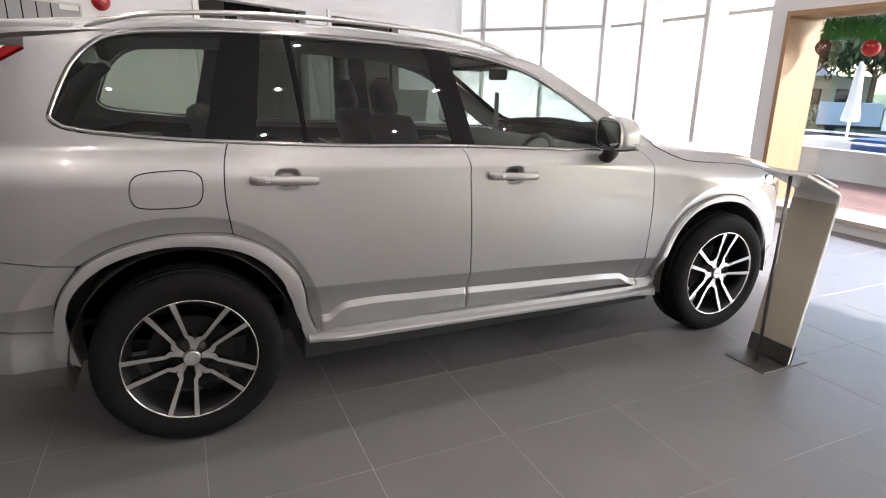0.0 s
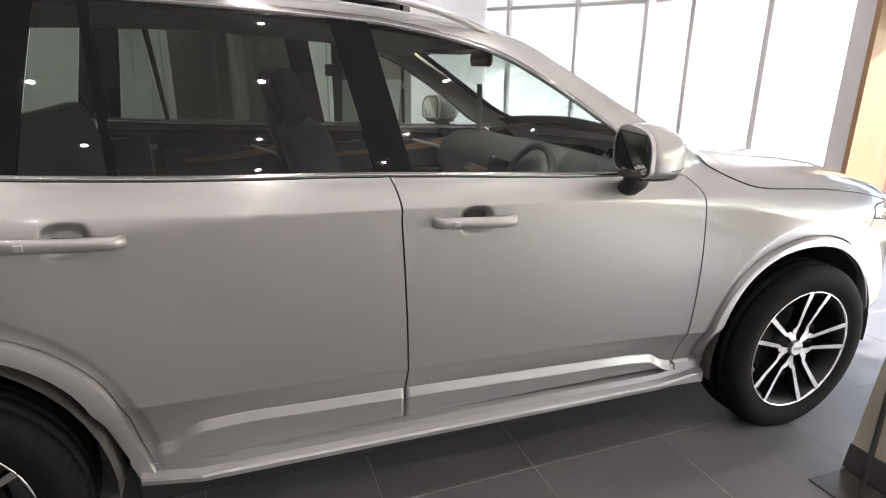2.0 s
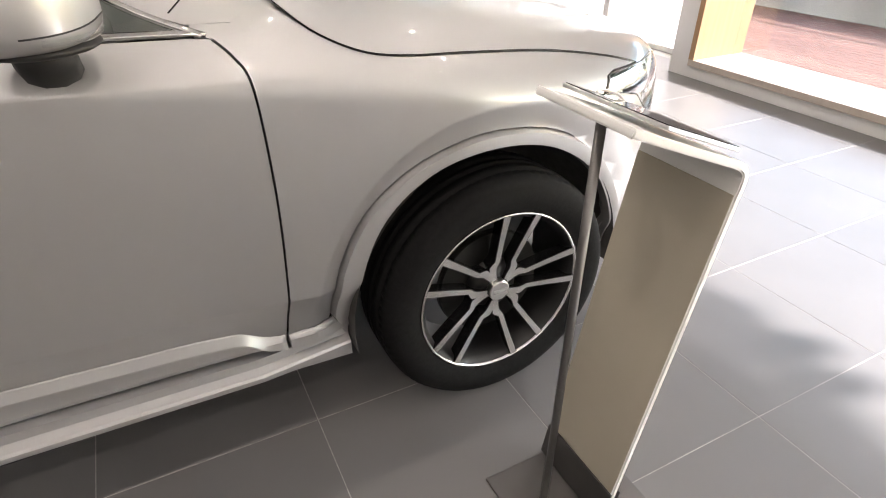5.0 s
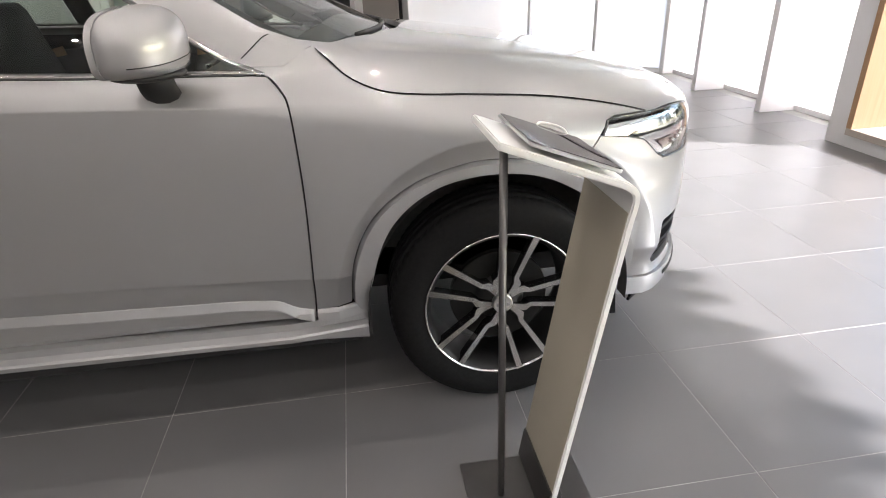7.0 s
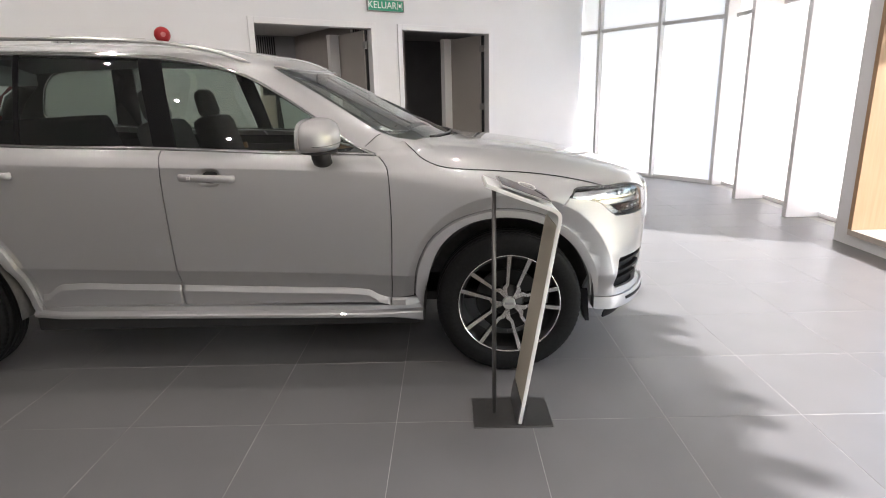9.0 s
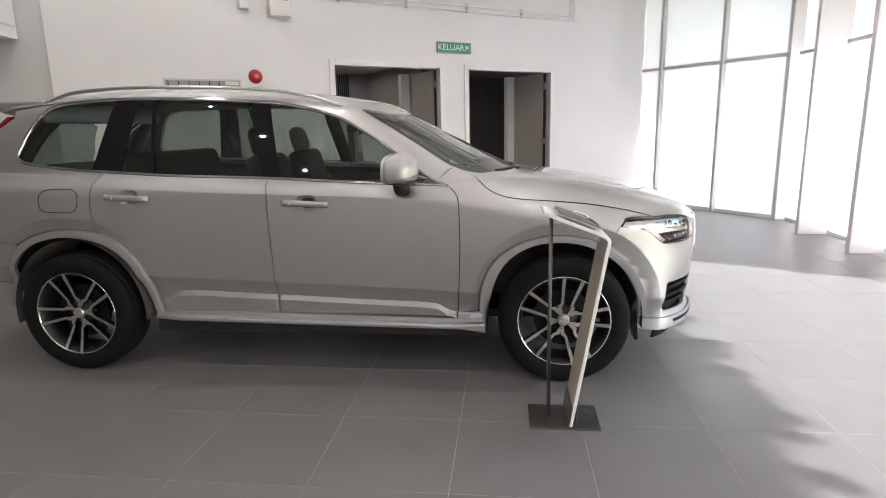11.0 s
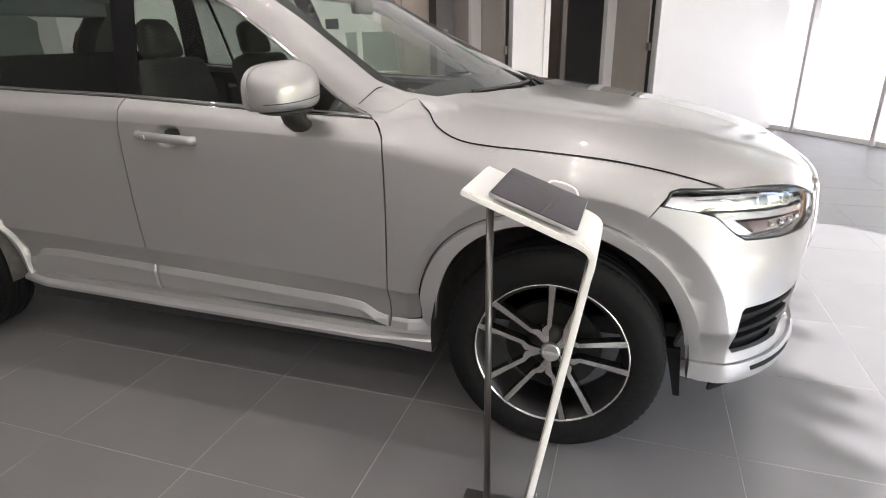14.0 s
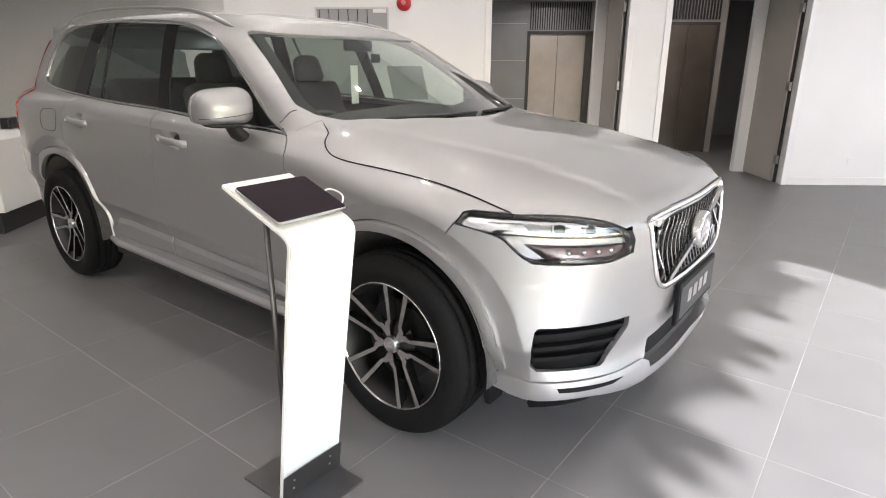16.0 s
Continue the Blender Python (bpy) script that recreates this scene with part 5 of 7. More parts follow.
    slot = [(53.0, 0.326), (52.6, 0.342), (60.5, 0.344), (64.0, 0.347), (62.0, 0.334), (56, 0.326)]
    part("lip_slot", patch([slot], (2.0, 0.02), place, 0.006, 0.0, 0.0138), DEEP, car, "black slot in the lip", keep=True)
    # mudflap and wheel-well liner
    for x in (2.986, 0.0):
        bm = bmesh.new()
        rows = []
        for a in np.linspace(-4, 188, 25):
            r = radians(a)
            rows.append([bm.verts.new((x + 0.44 * math.cos(r), s * y, 0.36 + 0.475 * math.sin(r))) for y in (0.50, 0.925)])
        for p, q2 in zip(rows[:-1], rows[1:]):
            bm.faces.new((p[0], p[1], q2[1], q2[0]))
        bm.faces.new([p[0] for p in rows])
        part("wheel_well", bm, WELL, car, "black wheel well liner", smooth=True)
    bm = bmesh.new()
    box(bm, (3.355, min(s * 0.80, s * 0.885), 0.30), (3.40, max(s * 0.80, s * 0.885), 0.42))
    for v in bm.verts:
        if v.co.z < 0.31:
            v.co.x = 3.415 if v.co.x > 3.38 else 3.395
            v.co.z = 0.245
    part("mudflap", bm, DEEP, car, "black mudflap")


build_flank(-1)
build_flank(1)

# bonnet, roof, glass front and back
over = lambda pts, axis: [(x, math.degrees(math.atan2(z - axis, h))) for x, h, z in pts]
edge = HOOD_SEAM + smooth_line([(3.467, 0.868, 0.960), (3.56, 0.795, 0.960), (3.65, 0.72, 0.951), (3.71, 0.65, 0.929), (3.750, 0.60, 0.902)], 4) + [(3.773, 0.515, 0.898), (3.787, 0.500, 0.915)] + smooth_line([(3.795, 0.46, 0.931), (3.803, 0.25, 0.937), (3.806, 0.0, 0.938)], 4)
half = over(edge, 0.6)
back_edge = [(2.645, 0.50, 1.19), (2.745, 0.25, 1.19), (2.785, 0.0, 1.19)]
rear = over(back_edge, 0.6)
full = half + [(x, 180 - b) for x, b in half[::-1][1:]] + [(x, 180 - b) for x, b in rear[:-1]] + rear[::-1]
bonnet = part("bonnet", patch([full], (0.030, 2.0), from_above(0.6), 0.02, 0.0015, 0.0, [lambda a, b: 1.0 + 0.0 * a]), PAINT, car, "silver bonnet with two raised creases", keep=True)
skin_shading(bonnet)
top = [(2.300, 0.858, 1.160)] + [p for p in WIN_TOP[1:12]] + [(-0.24, 0.66, 1.660), (-0.45, 0.655, 1.645), (-0.62, 0.60, 1.64), (-0.68, 0.30, 1.67), (-0.70, 0.0, 1.675)]
ws_edge = [(1.985, 0.0, 1.600), (1.955, 0.30, 1.592), (1.87, 0.52, 1.583), (1.800, 0.632, 1.573), (2.0, 0.695, 1.459), (2.15, 0.745, 1.370), (2.31, 0.795, 1.268), (2.385, 0.795, 1.224), (2.44, 0.772, 1.206)]
right = over([(2.462, 0.772, 1.197), (2.43, 0.815, 1.180), (2.385, 0.845, 1.155)], 0.9) + over(smooth_line(top, 4), 0.9)
left_side = [(x, 180 - b) for x, b in right]
front = over(smooth_line(ws_edge, 4), 0.9)
outline = right + left_side[::-1] + [(x, 180 - b) for x, b in front[::-1]] + front
for s in (-1, 1):
    foot = [(2.31, 0.865, 1.155), (2.378, 0.885, 1.115), (2.42, 0.900, 1.080), (2.55, 0.920, 1.050), (2.70, 0.905, 1.055), (2.70, 0.80, 1.16), (2.56, 0.70, 1.215), (2.42, 0.760, 1.215), (2.28, 0.80, 1.275)]
    q = over(foot, 0.7)
    foot_panel = part("pillar_foot", patch([q if s < 0 else [(x, 180 - b) for x, b in q]], (0.03, 2.0), from_above(0.7), 0, 0, -0.003, [lambda a, b: 1.0 + 0.0 * a]), PAINT, car, "silver panel under the windscreen pillar", keep=True)
    skin_shading(foot_panel)
part("roof", patch([outline], (0.05, 2.5), from_above(0.9), 0.02, 0.0, 0.0), PAINT, car, "silver roof and windscreen pillars", keep=True)
wsq = [(0.0, 1.603), (0.30, 1.595), (0.52, 1.585), (0.628, 1.572), (0.688, 1.46), (0.74, 1.370), (0.79, 1.268), (0.795, 1.222), (0.765, 1.185), (0.62, 1.160), (0.40, 1.155), (0.0, 1.155)]
outline = wsq + [(-y, z) for y, z in wsq[::-1][1:-1]]
ob = part("windscreen", patch([outline], (0.06, 0.04), from_front(glass_skin), 0.004, 0.002, -0.008), SCREEN_GLASS, car, "tinted windscreen", keep=True)
ob.visible_shadow = False
bm = bmesh.new()
loops = []
q = np.array(outline)
c = np.array([0, 1.37])
for k in (1.0, 0.93):
    w = c + (q - c) * k
    p, n = from_front(glass_skin)(w[:, 0].copy(), w[:, 1].copy())
    loops.append([bm.verts.new(v) for v in p - n * 0.011])
for i in range(len(q)):
    j = (i + 1) % len(q)
    bm.faces.new((loops[0][i], loops[0][j], loops[1][j], loops[1][i]))
part("windscreen_border", bm, DEEP, car, "black windscreen border", smooth=True)
part("cowl", patch([[(2.46, 35), (2.60, 55), (2.72, 90), (2.60, 125), (2.46, 145), (2.40, 143), (2.50, 125), (2.60, 90), (2.50, 55), (2.40, 37)]], (0.05, 4.0), from_above(0.6), 0.01, 0.0, -0.03), BLACK, car, "black cowl with wiper recess", keep=True)
for y in (-0.52, 0.10):
    bm = bmesh.new()
    pts = [(2.66 - 0.42 * (y + d) ** 2 + 0.05, y + d, 1.196) for d in np.linspace(0, 0.55, 9)]
    sweep(bm, pts, circle(0.008, 6))
    part("wiper", bm, BLACK, car, smooth=True)
gate = [(0.0, 1.245), (0.78, 1.25), (0.80, 1.0), (0.82, 0.60), (0.80, 0.42), (0.0, 0.38)]
rear_glass = [(0.0, 1.58), (0.40, 1.565), (0.48, 1.53), (0.56, 1.36), (0.60, 1.25), (0.0, 1.245)]
ob = part("rear_window", patch([rear_glass + [(-y, z) for y, z in rear_glass[::-1][1:-1]]], (0.08, 0.06), from_front(body, True), 0.004, 0.0, -0.006), PRIVACY, car, "tinted rear window", keep=True)
ob.visible_shadow = False
part("tailgate", patch([gate + [(-y, z) for y, z in gate[::-1][1:-1]]], (0.08, 0.06), from_front(body, True), 0.02, 0.0, 0.0), PAINT, car, keep=True)
bm = bmesh.new()
for v in box(bm, (-0.625, -0.60, 1.60), (-0.28, 0.60, 1.688), 0.016):
    if v.co.x < -0.5 and v.co.z > 1.65:
        v.co.z -= 0.006
    if v.co.z < 1.63:
        v.co.z += 0.012 if v.co.x < -0.5 else -0.06
    if v.co.x > -0.4:
        v.co.y *= 1.05
part("roof_spoiler", bm, PAINT, car, "silver roof spoiler", smooth=True)

# grille
grille = part("grille", patch([[(0.0, 0.912), (0.30, 0.915), (0.47, 0.905), (0.485, 0.89), (0.465, 0.78), (0.43, 0.695), (0.385, 0.66), (0.0, 0.652), (-0.385, 0.66), (-0.43, 0.695), (-0.465, 0.78), (-0.485, 0.89), (-0.47, 0.905), (-0.30, 0.915)]], (0.06, 0.05), from_front(body), 0.02, 0.0, -0.045), BLACK, car, "black grille with bright upright slats", keep=True)
ringp = smooth_line([(0.0, 0.924), (0.30, 0.926), (0.46, 0.918), (0.492, 0.898), (0.472, 0.78), (0.436, 0.692), (0.385, 0.652), (0.30, 0.645), (0.0, 0.642)], 5)
ringp = ringp + [(-y, z) for y, z in ringp[::-1][1:-1]]
q = np.array(ringp)
p, n = from_front(body)(q[:, 0].copy(), q[:, 1].copy())
bm = bmesh.new()
sweep(bm, [tuple(v) for v in p + n * 0.001], [(-0.010, -0.012), (0.010, -0.012), (0.010, 0.006), (0.0, 0.010), (-0.010, 0.006)], up=Vector((1, 0, 0)), closed=True)
part("grille_frame", bm, CHROME, grille, "chrome grille frame", smooth=True)
for i in range(23):
    y = -0.44 + i * 0.04
    zt = 0.905
    zb = 0.662 + max(0.0, abs(y) - 0.37) * 1.9
    zs = np.linspace(zb, zt, 9)
    p, n = from_front(body)(np.full(9, y), zs)
    dip = 0.030 * np.sin((zs - zb) / (zt - zb) * math.pi)[:, None]
    bm = bmesh.new()
    sweep(bm, [tuple(v) for v in p - n * (0.010 + dip)], [(-0.005, -0.012), (0.005, -0.012), (0.0055, 0.010), (-0.0055, 0.010)], up=Vector((1, 0, 0)))
    part("slat", bm, CHROME, grille, smooth=False)
bm = bmesh.new()
sweep(bm, [(3.835, -0.33, 0.665), (3.845, 0.0, 0.786), (3.835, 0.33, 0.905)], [(-0.012, -0.006), (0.012, -0.006), (0.012, 0.006), (-0.012, 0.006)], up=Vector((1, 0, 0)))
part("diagonal_bar", bm, CHROME, grille, "chrome diagonal bar")
bm = bmesh.new()
lathe(bm, [(0.052, 0.024), (0.056, 0.032), (0.062, 0.036), (0.072, 0.035), (0.078, 0.028), (0.079, 0.0)], 44, pose(3.830, 0, 0.786, 0, 90))
badge = part("badge", bm, CHROME, grille, "round chrome badge ring", smooth=True)
bm = bmesh.new()
lathe(bm, [(0.0, 0.026), (0.030, 0.026), (0.053, 0.0235)], 44, pose(3.830, 0, 0.786, 0, 90))
part("badge_disc", bm, SATIN, badge, "silver badge disc", smooth=True)
part("badge_bar", boxes(((3.857, -0.050, 0.775), (3.862, 0.050, 0.797))), DARK_PANEL, badge, "dark bar across the badge")
intake = [(71.5, 0.445), (90, 0.463), (108.5, 0.445), (110.0, 0.37), (109, 0.325), (90, 0.335), (71, 0.325), (70.0, 0.37)]
part("lower_intake", patch([intake], (2.0, 0.03), from_corner(-1), 0.03, 0.0, -0.06), DEEP, car, "black lower intake", keep=True)
lip2 = [(70.5, 0.336), (90, 0.350), (109.5, 0.336), (109.5, 0.288), (90, 0.300), (70.5, 0.288)]
part("centre_lip", patch([lip2], (2.0, 0.02), from_corner(-1), 0.05, 0.0, 0.010), PAINT, car, "silver centre lip", keep=True)
for s in (-1, 1):
    seam = np.array(over(HOOD_SEAM, 0.6))
    p, n = from_above(0.6)(seam[:, 0].copy(), seam[:, 1].copy() if s < 0 else 180 - seam[:, 1])
    bm = bmesh.new()
    sweep(bm, [tuple(v) for v in p + n * 0.0006], circle(0.0026, 6), up=Vector((0, s, 0.3)), scale=lambda k: min(1.0, 0.1 + 9 * k))
    part("bonnet_joint", bm, GLOSS_BLACK, car, "dark joint along the bonnet edge", smooth=True)
    bm = bmesh.new()
    line = np.array(smooth_line([(2.278, s * 0.858, 1.188), (2.315, s * 0.838, 1.210), (2.355, s * 0.812, 1.235)], 4))
    inward = np.tile((0.0, -s * 0.8, -0.6), (len(line), 1))
    p = cast(line - 0.2 * inward, inward, 0.5)[0]
    sweep(bm, [tuple(v) for v in p], circle(0.0016, 6), up=Vector((1, 0, 0)))
    part("pillar_joint", bm, GLOSS_BLACK, car, "thin dark joint across the pillar foot", smooth=True)
for s in (-1, 1):
    part("nose_corner", patch([[(63.9, 0.880), (63.9, 0.935), (66.5, 0.945), (69.0, 0.945), (68.6, 0.880)]], (1.5, 0.02), from_corner(s), 0, 0, -0.005), PAINT, car, "silver corner beside the grille", keep=True)
part("nose_panel", patch([[(3.70, 30), (3.70, 150), (3.812, 147), (3.828, 120), (3.832, 90), (3.828, 60), (3.812, 33)]], (0.03, 4.0), from_above(0.6), 0, 0, -0.007), PAINT, car, "silver panel under the bonnet edge", keep=True)
plate = part("show_plate", boxes(((3.845, -0.262, 0.452), (3.862, 0.262, 0.622)), bevel=0.004), DEEP, car, "black show plate with pale bars in place of writing")
part("plate_face", boxes(((3.862, -0.245, 0.472), (3.866, 0.245, 0.606)), bevel=0.002), PLATE, plate, "charcoal plate face")
for i in range(4):
    part("plate_bar", boxes(((3.866, -0.145 + i * 0.078, 0.518), (3.868, -0.10 + i * 0.078, 0.572))), SATIN, plate, "silver bar")

# under and inside the skin
for lo, hi in (((-0.85, -0.62, 0.36), (-0.47, 0.62, 0.44)), ((-0.47, -0.50, 0.24), (0.47, 0.50, 0.42)), ((0.47, -0.86, 0.24), (2.52, 0.86, 0.36)), ((2.52, -0.50, 0.24), (3.43, 0.50, 0.42)), ((3.43, -0.62, 0.27), (3.72, 0.62, 0.36))):
    part("underbody", boxes((lo, hi), bevel=0.01), BLACK, car, "black underbody")
for lo, hi in (((0.45, -0.80, 0.37), (2.5, 0.80, 0.46)), ((-0.95, -0.50, 0.44), (0.45, 0.50, 0.80)), ((-0.95, -0.78, 0.85), (0.42, 0.78, 0.95)), ((2.45, -0.74, 0.44), (2.53, 0.74, 1.08))):
    part("cabin_floor", boxes((lo, hi)), DASH, car, "dark cabin floor trim")
for lo, hi in (((0.50, -0.84, 0.46), (2.40, -0.80, 1.08)), ((0.50, 0.80, 0.46), (2.40, 0.84, 1.08)), ((-0.60, -0.82, 0.95), (0.44, -0.78, 1.14)), ((-0.60, 0.78, 0.95), (0.44, 0.82, 1.14))):
    part("door_lining", boxes((lo, hi)), DASH, car, "dark inner door lining")
for s in (-1, 1):
    for x0, x1 in ((1.36, 2.12), (0.60, 1.14)):
        bm = bmesh.new()
        d = x1 - x0
        sweep(bm, smooth_line([(x0, s * 0.792, 1.015), (x0 + 0.4 * d, s * 0.786, 1.028), (x0 + 0.75 * d, s * 0.782, 1.052), (x1, s * 0.786, 1.078)], 5), [(-0.006, -0.016), (0.006, -0.016), (0.006, 0.016), (-0.006, 0.016)], scale=lambda k: 0.6 + 0.8 * k)
        strip = part("door_inlay", bm, OAK, car, "wood inlay on the inner door")
        bm = bmesh.new()
        sweep(bm, smooth_line([(x0 + 0.62 * d, s * 0.775, 1.085), (x0 + 0.66 * d, s * 0.762, 1.075), (x0 + 0.80 * d, s * 0.762, 1.045), (x0 + 0.84 * d, s * 0.776, 1.030)], 4), circle(0.008, 8))
        part("inner_handle", bm, SATIN, strip, "satin inner door handle", smooth=True)
        part("armrest", boxes(((x0 + 0.05, min(s * 0.70, s * 0.80), 0.86), (x1 - 0.12, max(s * 0.70, s * 0.80), 0.93)), bevel=0.02), SEAT, car, "charcoal armrest", smooth=True)
for s in (-1, 1):
    bm = bmesh.new()
    sweep(bm, smooth_line([(-0.30, s * 0.55, 1.56), (-0.42, s * 0.57, 1.45), (-0.54, s * 0.60, 1.27), (-0.60, s * 0.62, 1.10)], 4), circle(0.05, 8, 0.06), up=Vector((0, 1, 0)))
    part("pillar_lining", bm, DASH, car, "dark lining of the rear pillar", smooth=True)
part("load_cover", boxes(((-0.90, -0.70, 1.10), (-0.05, 0.70, 1.16)), bevel=0.02), DASH, car, "dark load cover")
part("headliner", patch([[(x, b) for x, b in over([(1.78, 0.58, 1.56), (1.3, 0.60, 1.63), (0.6, 0.60, 1.66), (0.0, 0.60, 1.65), (-0.55, 0.55, 1.62)], 0.9)] + [(x, 180 - b) for x, b in over([(1.78, 0.58, 1.56), (1.3, 0.60, 1.63), (0.6, 0.60, 1.66), (0.0, 0.60, 1.65), (-0.55, 0.55, 1.62)], 0.9)[::-1]]], (0.15, 8), from_above(0.9), 0, 0, -0.05), HEADLINER, car, "pale headliner", keep=True)

def seat(x, y, wide, name="seat", lift=0.0):
    bm = boxes(((x - 0.25, y - wide / 2, 0.66 + lift), (x + 0.27, y + wide / 2, 0.82 + lift)), bevel=0.05)
    st = part(name, bm, SEAT, car, "charcoal seat", smooth=True)
    tilt = Matrix.Translation((x - 0.22, y, 0.78 + lift)) @ pose(0, 0, 0, 0, -14)
    bm = bmesh.new()
    box(bm, (-0.07, -wide / 2 + 0.01, -0.05), (0.07, wide / 2 - 0.01, 0.55), 0.05, tilt)
    back = tilt.inverted()
    for v in bm.verts:
        q = back @ v.co
        k = max(0.0, q.z) / 0.55
        q.y *= 1 - (0.20 if wide < 0.7 else 0.04) * k**2
        q.x += 0.025 * math.cos(q.y / wide * math.pi) * (q.x > 0) - 0.02 * k
        v.co = tilt @ q
    part("backrest", bm, SEAT, st, smooth=True)
    for dy in ((0,) if wide < 0.7 else ()):
        bm = bmesh.new()
        box(bm, (-0.062, dy - 0.118, 0.545), (0.030, dy + 0.118, 0.735), 0.044, tilt)
        for v in bm.verts:
            q = back @ v.co
            q.y *= 1 - 0.35 * max(0.0, (q.z - 0.62) / 0.115)**2
            v.co = tilt @ q
        part("headrest", bm, SEAT, st, smooth=True)
        bm = bmesh.new()
        for k in (-0.06, 0.06):
            rod(bm, tilt @ Vector((0, dy + k, 0.52)), tilt @ Vector((0, dy + k, 0.64)), 0.007)
        part("headrest_post", bm, SATIN, st)
    return st

seat(1.42, -0.37, 0.52)
seat(1.42, 0.37, 0.52)
seat(0.52, 0.0, 1.30, "rear_bench", 0.02)
bm = bmesh.new()
prof = [(2.42, 1.10), (2.30, 1.13), (2.16, 1.125), (2.06, 1.08), (2.02, 1.0), (2.05, 0.85), (2.10, 0.70), (2.42, 0.70)]
rows = [[bm.verts.new((x - 0.05 * abs(y), y, z)) for x, z in prof] for y in np.linspace(-0.80, 0.80, 9)]
for p, q in zip(rows[:-1], rows[1:]):
    for j in range(len(prof)):
        k = (j + 1) % len(prof)
        bm.faces.new((p[j], p[k], q[k], q[j]))
bmesh.ops.recalc_face_normals(bm, faces=bm.faces)
dash = part("dashboard", bm, DASH, car, "dark dashboard", smooth=True)
part("centre_screen", boxes(((2.01, -0.10, 0.88), (2.03, 0.10, 1.08)), bevel=0.004), GLOSS_BLACK, dash)
part("dash_trim", boxes(((2.005, 0.12, 0.965), (2.02, 0.72, 1.01)), bevel=0.004), OAK, dash, "wood dash inlay")
wheel_m = Matrix.Translation((1.955, -0.375, 1.015)) @ pose(0, 0, 0, 0, -66)
bm = bmesh.new()
sweep(bm, [wheel_m @ Vector((0.185 * math.cos(a), 0.185 * math.sin(a), 0)) for a in np.linspace(0, 2 * math.pi, 33)[:-1]], circle(0.016, 8), up=(wheel_m.to_3x3() @ Vector((0, 0, 1))), closed=True)
sw = part("steering_wheel", bm, DASH, car, "dark steering wheel", smooth=True)
bm = bmesh.new()
box(bm, (-0.06, -0.07, -0.03), (0.06, 0.07, 0.01), 0.02, wheel_m)
box(bm, (-0.02, -0.18, -0.015), (0.02, 0.18, 0.005), 0.004, wheel_m)
part("wheel_hub", bm, DASH, sw, smooth=True)
bm = boxes(((1.90, -0.11, 1.495), (1.93, 0.11, 1.56)), bevel=0.02)
part("rear_view_mirror", bm, BLACK, car, "black interior mirror", smooth=True)
tag = boxes(((1.90, -0.052, 1.21), (1.902, 0.004, 1.42)), bevel=0.0)
part("hanging_tag", tag, PAPER, car, "white paper tag hanging from the mirror")
bm = bmesh.new()
for v in box(bm, (1.43, 0.70, 1.19), (1.76, 0.702, 1.42)):
    v.co.y = 0.835 - 0.30 * (v.co.z - 1.16) - (0.0 if v.co.y > 0.701 else 0.002)
part("window_sheet", bm, SHEET, car, "grey sheet fixed inside the door window")
part("dash_note", boxes(((1.33, 0.70, 1.44), (1.42, 0.702, 1.50))), DARKER_PANEL, car, "small dark window sticker")


